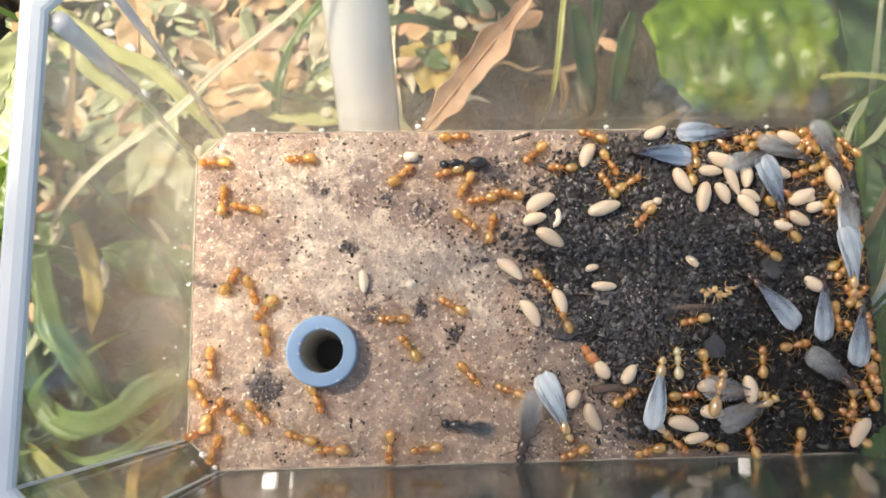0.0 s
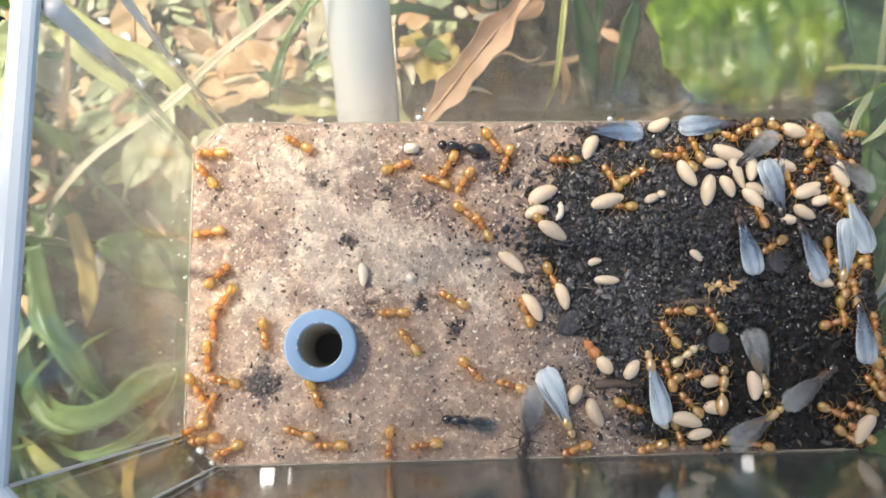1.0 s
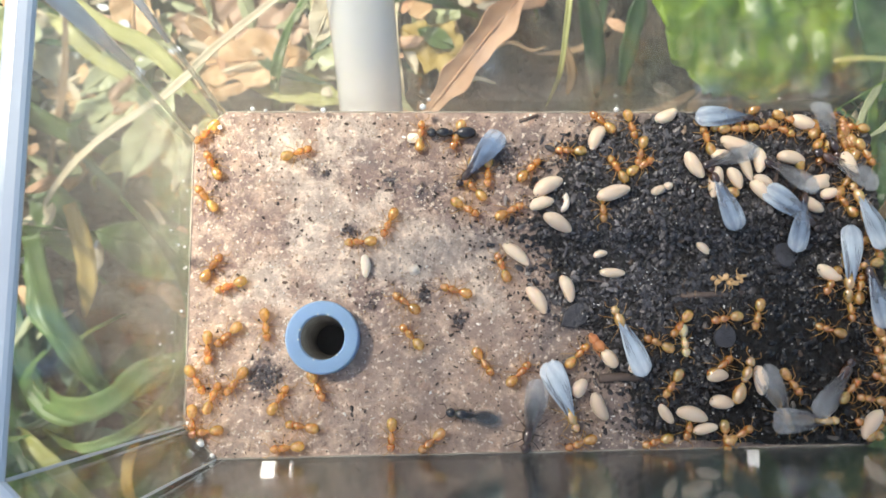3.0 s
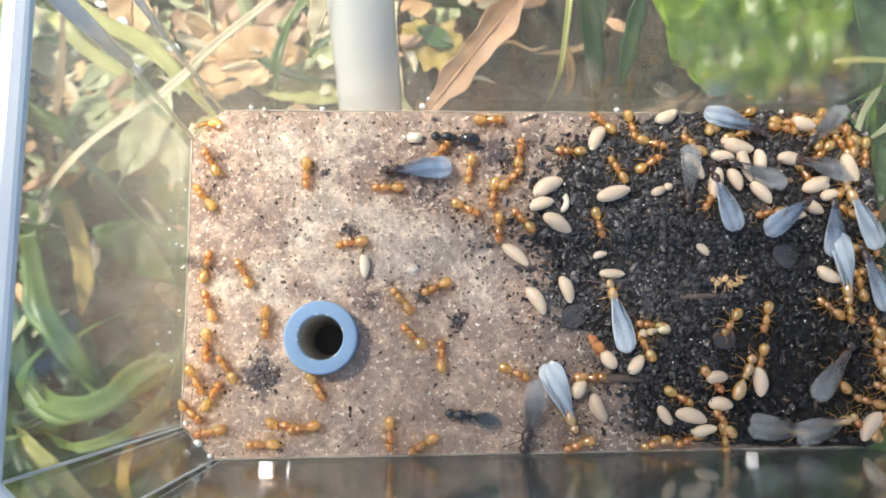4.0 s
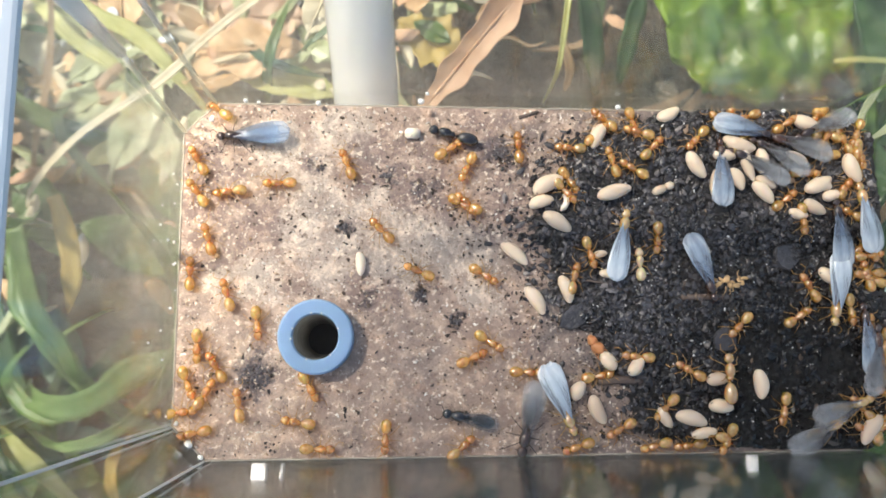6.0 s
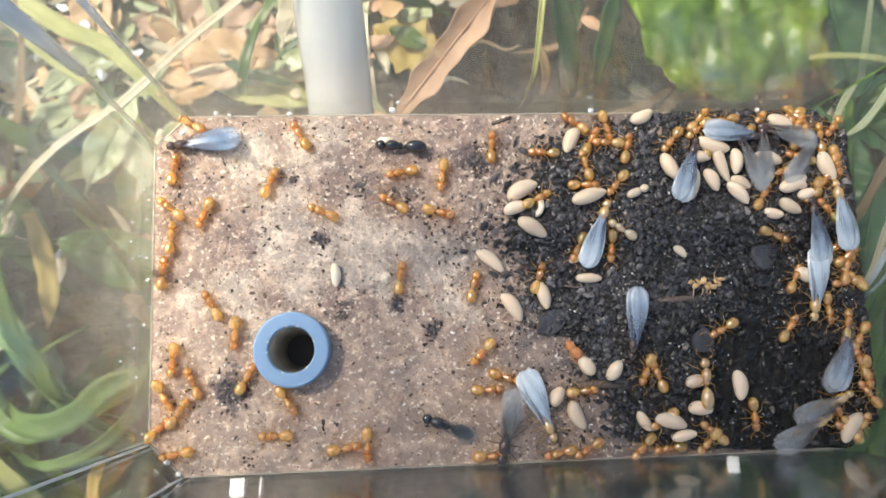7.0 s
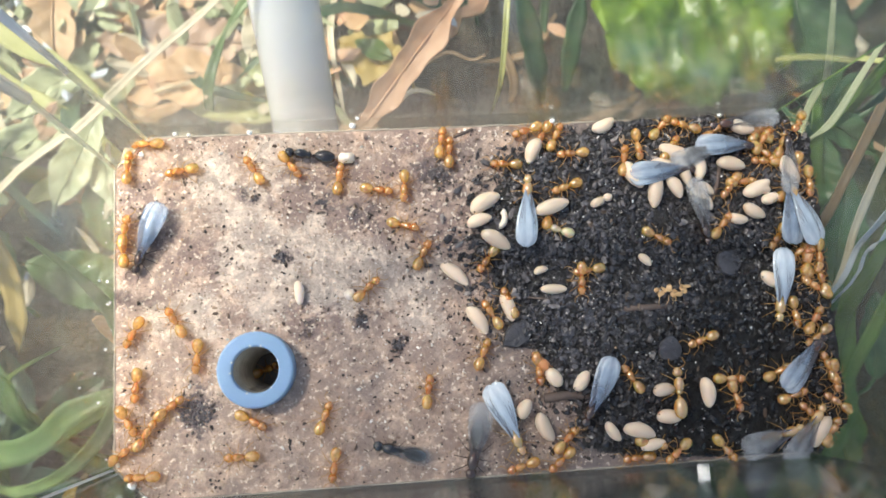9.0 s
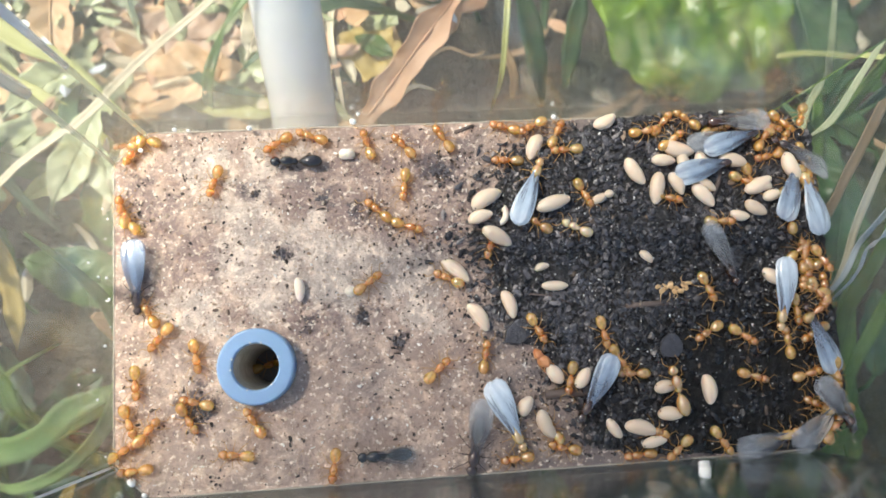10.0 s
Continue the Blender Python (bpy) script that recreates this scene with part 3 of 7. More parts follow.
def cocoon(x, y, turn, length, width, mat=None):
    z = stand(x, y)
    ob = empty("cocoon", pose(x * MM, y * MM, z * MM, 0, 0, turn))
    bm = bmesh.new()
    blob(bm, 0, 0, width * 0.46, length * 0.48, width * 0.47, width * 0.44, 18, 12, 0.10)
    width *= 0.94
    bow = 0.5 * math.sin(x * 7 + y * 3) / length
    for v in bm.verts:
        v.co.y += bow * v.co.x * v.co.x / MM * 0.5
        v.co += 0.05 * MM * noise.noise_vector(v.co * 900 + Vector((x, y, 0)))
    part("shell", bm, mat or SILK, ob)
    if noise.noise((x * 3.1, y * 2.7, 0.5)) > 0:
        side = 0.3 * math.sin(x * 5)
        bm = blob(bmesh.new(), -length * 0.41, width * side, width * 0.66, 0.10, 0.11, 0.09, 8, 6)
        part("meconium", bm, FRASS, ob, "small black spot at the blunt end")
    where = "on the black soil" if soil_depth(x, y) > 0.5 else "on the sandy plaster"
    return tagged(ob, "cream silk ant cocoon lying " + where, "cocoon", "ant cocoons")


EDGE_COCOONS = [
    (-22.5, 1.5, -86, 3.1, 1.88),
    (1.0, 11.8, 27, 4.5, 2.25),
    (0.2, 9.5, 15, 3.5, 1.81),
    (3.2, 9.4, -102, 3.1, 1.45),
    (2.1, 6.8, -33, 4.3, 2.03),
    (9.4, 10.6, 16, 4.8, 2.03),
    (-3.2, 2.9, -40, 4.4, 1.74),
    (-0.7, -3.0, -57, 4.3, 1.96),
    (3.2, -1.7, -72, 3.8, 1.81),
    (7.7, 18.2, -117, 3.8, 1.96),
    (17.2, 21.0, 25, 3.4, 1.81),
    (20.3, 14.2, -59, 4.2, 1.96),
]
BACK_COCOONS = [
    (23.1, 12.0, -102, 4.5, 2.03),
    (26.2, 16.9, -18, 4.7, 2.10),
    (24.3, 15.6, -4, 3.3, 1.67),
    (29.3, 14.9, -91, 3.6, 1.81),
    (25.8, 12.5, -64, 3.3, 1.74),
    (29.1, 10.8, -48, 3.9, 1.88),
    (29.6, 12.2, -27, 3.0, 1.45),
    (8.9, 0.2, -2, 3.5, 1.30),
    (20.9, 3.3, -46, 2.1, 1.16),
    (11.5, -11.3, 53, 3.0, 1.74),
    (6.5, -16.6, -66, 4.0, 1.96),
    (4.2, -14.2, 56, 2.7, 1.88),
]
FRONT_COCOONS = [
    (18.0, -17.6, -15, 4.2, 1.96),
    (14.8, -17.6, -56, 2.9, 1.45),
    (40.7, -19.2, -127, 4.5, 1.96),
    (7.5, 2.7, 15, 2.0, 1.01),
    (35.8, 8.8, -32, 3.3, 1.74),
    (37.1, 11.9, -20, 2.7, 1.74),
    (33.6, 7.9, -14, 2.7, 1.45),
    (27.1, -13.6, -86, 3.9, 1.96),
    (19.6, -19.4, 9, 3.4, 1.45),
    (21.5, -12.9, 6, 2.9, 1.74),
    (21.9, -16.2, -5, 3.2, 1.88),
    (27.0, 14.8, -76, 5.9, 1.59),
    (35.5, 20.0, -20, 3.6, 2.00),
    (40.9, 13.9, -68, 4.2, 2.05),
    (36.6, 11.8, 24, 4.2, 2.00),
    (33.5, 15.3, -12, 4.0, 1.90),
    (37.2, -0.2, -30, 3.6, 1.80),
    (38.2, 10.4, 15, 2.6, 1.60),
]
COCOONS = EDGE_COCOONS + BACK_COCOONS + FRONT_COCOONS


def small_things():
    x, y, turn, length, width = COCOONS[0]
    cocoon(x, y, turn, length, width * 0.7, WHITE)
    x, y, turn, length, width = COCOONS[3]
    bend = [(1.0 * math.sin(a), 0.55 * (math.cos(a) - 0.6), 0.45) for a in (-1.5, -1.1, -0.7, -0.3, 0.1, 0.5, 0.9, 1.3, 1.6)]
    bm = stalk(bmesh.new(), bend, 0.42, 0.36, 10)
    for v in bm.verts:
        v.co += 0.06 * MM * noise.noise_vector(v.co * 1200)
    ob = link("larva", bm, WHITE, smooth=True)
    ob.matrix_basis = pose(x * MM, y * MM, stand(x, y) * MM, 0, 0, turn)
    tagged(ob, "curved white ant larva lying between cocoons", "larva")
    for row in COCOONS[1:3] + COCOONS[4:]:
        cocoon(*row)
    # broken shells and chips
    for x, y, turn, l, w, h in ((-16.1, 18.3, 3, 1.9, 1.25, 1.0), (-16.4, 1.0, 30, 1.4, 1.3, 0.35)):
        bm = bmesh.new()
        bmesh.ops.create_cube(bm, size=1.0, matrix=Matrix.Diagonal((l * MM, w * MM, h * MM, 1)))
        bmesh.ops.bevel(bm, geom=list(bm.edges), offset=0.22 * MM, segments=3, affect="EDGES")
        for v in bm.verts:
            v.co += 0.16 * MM * noise.noise_vector(v.co * 700 + Vector((x, y, 0)))
        ob = link("shell_fragment", bm, WHITE, smooth=True)
        ob.matrix_basis = pose(x * MM, y * MM, h * 0.45 * MM, 0, 0, turn)
        tagged(ob, "broken white piece of cocoon shell on the plaster", "shell fragment", "shell fragments")
    # lumps of soil stuck to the plaster
    for k, (x, y, rx, ry, h) in enumerate(((-35.1, -12.2, 1.9, 1.5, 0.35), (-15.1, -2.1, 0.8, 0.6, 0.25), (-10.7, -5.5, 0.9, 0.7, 0.3), (-24.7, 6.0, 0.8, 0.7, 0.25), (-19.4, 12.8, 0.8, 0.5, 0.2), (-4.4, 15.8, 1.4, 0.9, 0.35), (-27.7, 13.7, 0.4, 0.35, 0.25))):
        pick, verts, faces = random.Random(k), [], []
        for _ in range(int(70 * rx * ry) + 14):
            a, d, r = pick.uniform(0, 6.28), pick.random() ** 0.6, pick.choice((0.05, 0.07, 0.09, 0.12, 0.16, 0.24))
            cx, cy, cz = rx * d * math.cos(a), ry * d * math.sin(a), 0.4 * h * (1 - d) + r * 0.3
            start = len(verts)
            verts += [((cx + r * p * pick.uniform(0.6, 1.3)) * MM, (cy + r * q * pick.uniform(0.6, 1.3)) * MM, (cz + r * w * 0.7) * MM) for p, q, w in ICO]
            faces += [tuple(start + i for i in f) for f in ICO_F]
        me = bpy.data.meshes.new("soil_lump")
        me.from_pydata(verts, [], faces)
        me.materials.append(DUSTY)
        ob = new("soil_lump", me)
        ob.matrix_basis = pose(x * MM, y * MM, 0)
        tagged(ob, "dark lump of soil stuck to the sandy plaster", "soil lump", "soil lumps")
    # half-hatched orange pupa beside its cocoon
    ob = empty("pupa", pose(7.45 * MM, -9.7 * MM, stand(7.4, -9.7) * MM, 0, 0, -52))
    amber = plain("pupa_skin", (0.62, 0.26, 0.11), 0.4, 0.3, 500, 0.3, Subsurface_Weight=0.3, Subsurface_Radius=(0.001, 0.0005, 0.0003), Subsurface_Scale=1.0)
    for name, args, mat in (("head", (-2.0, 0.05, 0.75, 0.75, 0.62, 0.55), amber), ("thorax", (-0.85, 0, 0.8, 0.9, 0.7, 0.65), amber), ("gaster", (1.2, 0, 0.85, 1.35, 0.9, 0.8), SILK)):
        bm = blob(bmesh.new(), *args, 22, 16)
        for v in bm.verts:
            v.co += 0.22 * MM * noise.noise_vector(v.co * 1500) if mat is amber else Vector()
        part(name, bm, mat, ob)
    for s in (-1, 1):
        for k in range(3):
            part("leg", stalk(bmesh.new(), [(-1.2 + 0.5 * k, s * 0.5, 0.9), (-0.9 + 0.5 * k, s * 0.75, 0.5), (-0.3 + 0.5 * k, s * 0.6, 0.2)], 0.1, 0.07), amber, ob)
    tagged(ob, "orange naked pupa with a pale tail end on the soil", "pupa")
    # pale double-lobed pupa
    ob = empty("pupa", pose(16.0 * MM, 11.2 * MM, stand(16.0, 11.2) * MM, 0, 0, 22))
    for name, args in (("head", (0.95, 0.05, 0.55, 0.62, 0.52, 0.5)), ("gaster", (-0.55, 0, 0.62, 0.98, 0.62, 0.56))):
        bm = blob(bmesh.new(), *args, 16, 12)
        for v in bm.verts:
            v.co += 0.12 * MM * noise.noise_vector(v.co * 1300)
        part(name, bm, SILK, ob)
    tagged(ob, "pinkish cream naked pupa lying on the black soil", "pupa")
    # crushed husk of an ant beside the stem
    ob = empty("ant_husk", pose(24.0 * MM, -0.9 * MM, (stand(24.0, -0.9) + 0.3) * MM, 0, 0, 4))
    pick = random.Random(9)
    for k in range(11):
        bm = blob(bmesh.new(), 0, 0, 0, pick.uniform(0.35, 0.8), pick.uniform(0.2, 0.42), pick.uniform(0.10, 0.22), 9, 6)
        for v in bm.verts:
            v.co += 0.16 * MM * noise.noise_vector(v.co * 2600 + Vector((k, 0, 0)))
        flake = part("flake", bm, PALE_HUSK, ob)
        flake.matrix_basis = pose((-1.9 + 0.38 * k) * MM, pick.uniform(-0.55, 0.55) * MM, pick.uniform(0.2, 0.55) * MM, pick.uniform(-30, 30), pick.uniform(-25, 25), pick.uniform(0, 180))
    for k in range(6):
        x, y = pick.uniform(-1.8, 1.8), pick.choice((-0.5, 0.5))
        part("leg", stalk(bmesh.new(), [(x, y, 0.5), (x + pick.uniform(-0.4, 0.4), y * 2.2, 0.7), (x + pick.uniform(-0.9, 0.9), y * 3.2, 0.05)], 0.06, 0.04), PALE_HUSK, ob)
    tagged(ob, "crushed pale golden husk of an ant on the soil", "husk")
    # flat chips of bark
    slate = plain("slate_bark", (0.062, 0.060, 0.066), 0.35, 0.6, 900, 0.9)
    for x, y, size, turn in ((4.0, -5.2, 1.0, 20), (23.1, -8.1, 0.72, 70), (31.9, 2.4, 0.78, 140)):
        bm = bmesh.new()
        rim = [(-2.2, -0.5), (-1.2, 0.9), (0.3, 1.6), (1.9, 1.3), (2.3, 0.2), (1.2, -1.2), (-0.6, -1.5)]
        if size < 1:
            rim = [(2.2 * math.cos(a) * (1 + 0.12 * math.sin(3 * a + turn)), 2.1 * math.sin(a)) for a in (math.tau * k / 12 for k in range(12))]
        low, high = loop(bm, [(size * a, size * b) for a, b in rim], 0.0), loop(bm, [(0.93 * size * a, 0.93 * size * b) for a, b in rim], 0.35)
        bridge(bm, low, high)
        bm.faces.new(high)
        bm.faces.new(list(reversed(low)))
        ob = link("bark_chip", bm, slate)
        ob.matrix_basis = pose(x * MM, y * MM, (stand(x, y) + 0.25) * MM, 3, -4, turn)
        tagged(ob, "flat dark grey chip of bark on the soil" if size == 1.0 else "roundish flat dark grey chip of bark on the soil", "bark chip", "bark chips")
    # bits of stem
    for pts, r in (([(17.8, -2.7), (21.8, -2.7), (26.0, -2.6)], 0.45), ([(-2.3, 20.7), (-1.2, 21.0), (0.3, 21.6)], 0.25), ([(6.8, -13.1), (10, -12.9), (13.8, -13.4)], 0.6), ([(5.5, -0.6), (8.4, -1.0), (11.1, -2.2)], 0.13), ([(29.5, 9.0), (31.5, 12.5), (32.2, 15.0)], 0.35)):
        cx, cy = pts[1]
        z = stand(cx, cy)
        bm = stalk(bmesh.new(), [(x - cx, y - cy, r * 0.7) for x, y in pts], r, r * 0.8, 8)
        for v in bm.verts:
            v.co += r * 0.3 * MM * noise.noise_vector(v.co * 600 + Vector((cx, cy, 0)))
            v.co.z *= 0.75
        ob = link("dead_stem", bm, BARK, smooth=True)
        ob.matrix_basis = pose(cx * MM, cy * MM, z * MM)
        tagged(ob, "dark brown broken piece of plant stem on the soil" if soil_depth(cx, cy) > 0 else "dark brown thin plant fibre on the plaster", "stem", "stem pieces")


# ---------------------------------------------------------------- ants
def cuticle(name, light, dark, rough=0.11, clear=0.0):
    """Glossy skin of an ant; clear: how much of it lets the ground show through."""
    m = Nodes(name)
    tone = m.mix(m.random(), dark, light)
    tone = m.mix(m.ramp(m.noise(1100, 3), (0.42, 0.0), (0.68, 0.45)), tone, dark)
    m.base(Base_Color=tone, Roughness=rough, Coat_Weight=1.0, Coat_Roughness=0.19 if clear else 0.14, Coat_IOR=2.6 if clear else 1.75, IOR=1.45, Specular_IOR_Level=0.5 if clear else 0.15)
    if clear:
        m.base(Subsurface_Weight=0.5, Subsurface_Radius=(0.0008, 0.0004, 0.0001), Subsurface_Scale=1.0)
    m.bump(m.noise(2200, 3), 0.2, 0.00006)
    if clear:
        through_skin = m.put("ShaderNodeBsdfTransparent", Color=(1.0, min(1.0, 0.26 + 0.9 * light[1]), 0.14 + 0.9 * light[2], 1))
        mix = m.put("ShaderNodeMixShader", Fac=m.ramp(m.noise(1500, 2), (0.3, clear * 0.7), (0.7, clear * 1.25)))
        m.tree.links.new(m.bsdf.outputs[0], mix.inputs[1])
        m.tree.links.new(through_skin.outputs[0], mix.inputs[2])
        m.tree.links.new(mix.outputs[0], m.tree.nodes["Material Output"].inputs["Surface"])
    return m.mat


AMBER = cuticle("amber_cuticle", (0.80, 0.44, 0.12), (0.60, 0.27, 0.055), 0.3, 0.5)
GOLD = cuticle("golden_cuticle", (0.86, 0.57, 0.20), (0.66, 0.37, 0.09), 0.3, 0.52)
STRAW = cuticle("straw_cuticle", (0.68, 0.44, 0.16), (0.52, 0.29, 0.08), 0.25, 0.15)
PALE = cuticle("callow_cuticle", (0.80, 0.64, 0.38), (0.72, 0.52, 0.28), 0.3, 0.2)
BLACK = cuticle("black_cuticle", (0.022, 0.016, 0.014), (0.010, 0.008, 0.008), 0.1)
BROWN = cuticle("brown_cuticle", (0.07, 0.030, 0.016), (0.03, 0.015, 0.010), 0.2)


def leg_material():
    """Thin amber limbs that let some light through."""
    m = Nodes("amber_limb")
    m.base(Base_Color=m.mix(m.random(), (0.46, 0.24, 0.07), (0.60, 0.36, 0.13)), Roughness=0.3)
    clear = m.put("ShaderNodeBsdfTransparent", Color=(0.95, 0.8, 0.55, 1))
    mix = m.put("ShaderNodeMixShader", Fac=0.7)
    m.tree.links.new(clear.outputs[0], mix.inputs[1])
    m.tree.links.new(m.bsdf.outputs[0], mix.inputs[2])
    m.tree.links.new(mix.outputs[0], m.tree.nodes["Material Output"].inputs["Surface"])
    return m.mat


LEG = leg_material()


def wing_material(name, dark, light, solid):
    """Membrane: clear near the root, milky towards the tip, glossy, with fine lengthwise folds; sky sheen is put into
    its tones.
    """
    m = Nodes(name)
    fold = m.put("ShaderNodeMapping", Vector=m.coord)
    fold.inputs["Scale"].default_value = (200.0, 520.0, 300.0)
    grain = m.put("ShaderNodeTexNoise", Vector=fold.outputs[0], Scale=1.0, Detail=3.0, Roughness=0.6).outputs["Fac"]
    along = m.put("ShaderNodeMapRange", Value=m.put("ShaderNodeSeparateXYZ", Vector=m.coord).outputs["X"])
    along.inputs["From Min"].default_value, along.inputs["From Max"].default_value = 0.001, -0.0048
    tone = m.ramp(along.outputs[0], (0.0, dark), (0.6, tuple(0.35 * a + 0.65 * b for a, b in zip(dark, light))), (0.85, light), (1.0, tuple(0.4 * c + 0.57 for c in light)))
    tone = m.mix(m.ramp(grain, (0.35, 0.45), (0.52, 0.0)), tone, dark)
    tone = m.mix(m.ramp(m.noise(330, 4, 0.6, 0.8), (0.52, 0.0), (0.66, 0.55)), tone, tuple(0.5 * a + 0.5 * b for a, b in zip(dark, light)))
    m.base(Base_Color=tone, Roughness=0.2, IOR=1.6, Specular_IOR_Level=0.8, Coat_Weight=0.5, Coat_Roughness=0.12)
    m.bump(m.mix(0.45, grain, m.noise(420, 4, 0.6, 0.5)), 0.6, 0.0003)
    thin = m.put("ShaderNodeBsdfTranslucent", Color=tone)
    skin = m.put("ShaderNodeMixShader", Fac=0.18)
    m.tree.links.new(m.bsdf.outputs[0], skin.inputs[1])
    m.tree.links.new(thin.outputs[0], skin.inputs[2])
    clear = m.put("ShaderNodeBsdfTransparent", Color=(0.965, 0.975, 0.985, 1))
    low, high = solid
    body = m.mix(m.ramp(grain, (0.3, 0.0), (0.65, 1.0)), m.ramp(along.outputs[0], (0.0, low), (1.0, high * 0.75)), m.ramp(along.outputs[0], (0.0, low * 1.4), (1.0, high)))
    mix = m.put("ShaderNodeMixShader", Fac=body)
    m.tree.links.new(clear.outputs[0], mix.inputs[1])
    m.tree.links.new(skin.outputs[0], mix.inputs[2])
    m.tree.links.new(mix.outputs[0], m.tree.nodes["Material Output"].inputs["Surface"])
    return m.mat


# bluish and whitened tones hold the sky's reflection on the membranes
BRIGHT_WING = wing_material("milky_membrane", (0.54, 0.66, 0.80), (0.86, 0.95, 1.0), (0.36, 0.90))
BLUE_SHEEN_WING = wing_material("blue_sheen_membrane", (0.18, 0.25, 0.38), (0.70, 0.82, 0.93), (0.25, 0.64))
CLEAR_WING = wing_material("clear_membrane", (0.30, 0.32, 0.34), (0.80, 0.84, 0.86), (0.01, 0.07))
AZURE_SHEEN_WING = wing_material("azure_sheen_membrane", (0.10, 0.16, 0.30), (0.46, 0.63, 0.86), (0.16, 0.46))
SMOKY_WING = wing_material("smoky_membrane", (0.25, 0.23, 0.22), (0.84, 0.86, 0.88), (0.06, 0.22))


def limbs(ob, mat, s, lift, roots, reach):
    """Six legs: roots along the body, reach to the side; s scales them."""
    for side in (-1, 1):
        for x, ahead in zip(roots, (0.85, 0.05, -0.95)):
            pts = [(x, side * 0.22 * s, lift), (x + 0.35 * ahead * s, side * (0.25 + 0.35 * reach) * s, lift + 0.38 * s), (x + 0.8 * ahead * s, side * (0.25 + 0.75 * reach) * s, 0.28 * s), (x + 1.15 * ahead * s, side * (0.25 + reach) * s, 0.03)]
            part("leg", stalk(bmesh.new(), pts, 0.045 * s, 0.02 * s, 5), LEG if mat not in (BLACK, BROWN) else mat, ob)


def antennae(ob, mat, x, y, z, s):
    for side in (-1, 1):
        pts = [(x, side * y, z), (x + 0.25 * s, side * (y + 0.42 * s), z + 0.12 * s), (x + 0.5 * s, side * (y + 0.62 * s), z + 0.02), (x + 0.95 * s, side * (y + 0.5 * s), z - 0.25 * s)]
        part("antenna", stalk(bmesh.new(), pts, 0.035 * s, 0.042 * s, 5), LEG if mat not in (BLACK, BROWN) else mat, ob)


def eyes(head, x, y, z, r):
    for side in (-1, 1):
        part("eye", blob(bmesh.new(), x, side * y, z, r, r * 0.6, r, 8, 6), BLACK, head)


def make_worker(mat, rear):
    ob = empty("worker_ant")
    bm = blob(bmesh.new(), 1.14, 0, 0.62, 0.46, 0.42, 0.36, 16, 12, 0.22)
    for v in bm.verts:
        # a notch at the back of the head, flat cheeks
        u = v.co.x / MM - 1.14
        if u < -0.3:
            v.co.x += 0.10 * MM * max(0.0, 1 - abs(v.co.y / MM) / 0.2)
    head = part("head", bm, mat, ob)
    eyes(head, 1.24, 0.34, 0.74, 0.06)
    bm = blob(bmesh.new(), 0.20, 0, 0.66, 0.66, 0.34, 0.35, 14, 16, 0.0)
    for v in bm.verts:
        u = v.co.x / MM
        v.co.y *= 1 + 0.16 * math.sin((u - 0.12) * 5.0)
        v.co.z += 0.07 * MM * math.sin((u - 0.12) * 5.0)
    part("mesosoma", bm, mat, ob)
    part("petiole", blob(bmesh.new(), -0.44, 0, 0.56, 0.10, 0.15, 0.25, 8, 6), mat, ob)
    bm = blob(bmesh.new(), -1.06, 0, 0.66, 0.72, 0.50, 0.46, 18, 24, 0.16)
    for v in bm.verts:
        k = 1 + 0.03 * abs(math.sin(v.co.x / MM * 8.5))
        v.co.y, v.co.z = v.co.y * k, 0.66 * MM + (v.co.z - 0.66 * MM) * k
    part("gaster", bm, rear, ob)
    limbs(ob, mat, 0.95, 0.52, (0.55, 0.18, -0.12), 1.15)
    antennae(ob, mat, 1.52, 0.16, 0.68, 0.9)
    for o in ob.children_recursive:
        o.data.transform(Matrix.Scale(1.25, 4))
    return ob


def make_wingless(name, mat, rear, k, high=0.0):
    """A big wingless gyne: heavy mesosoma and a long gaster."""
    ob = empty(name)
    head = part("head", blob(bmesh.new(), 2.25 * k, 0, 0.85, 0.62 * k, 0.62 * k, 0.48, 16, 10, 0.12), mat, ob)
    eyes(head, 2.35 * k, 0.52 * k, 0.98, 0.11)
    bm = blob(bmesh.new(), 0.75 * k, 0, 1.05, 0.95 * k, 0.62 * k, 0.68, 16, 10)
    blob(bm, -0.15 * k, 0, 0.9, 0.42 * k, 0.46 * k, 0.5, 12, 8)
    part("mesosoma", bm, mat, ob)
    part("petiole", blob(bmesh.new(), -0.75 * k, 0, 0.75, 0.16, 0.26, 0.38, 10, 7), mat, ob)
    bm = blob(bmesh.new(), -2.15 * k, 0, 0.98, 1.35 * k, 0.82 * k, 0.80, 20, 16, 0.05)
    for v in bm.verts:
        v.co.z += 0.02 * MM * math.sin(v.co.x / MM * 11)
    part("gaster", bm, rear, ob)
    far = 0.75 if mat is BLACK else 1.35
    limbs(ob, mat, far, 0.6 + high, (1.1, 0.55, 0.0), 1.15)
    antennae(ob, mat, 2.7 * k, 0.2, 0.9, far)
    for o in [o for o in ob.children if not o.name.startswith("leg")]:
        for one in [o, *o.children]:
            one.data.transform(Matrix.Translation((0, 0, high * MM)))
    return ob


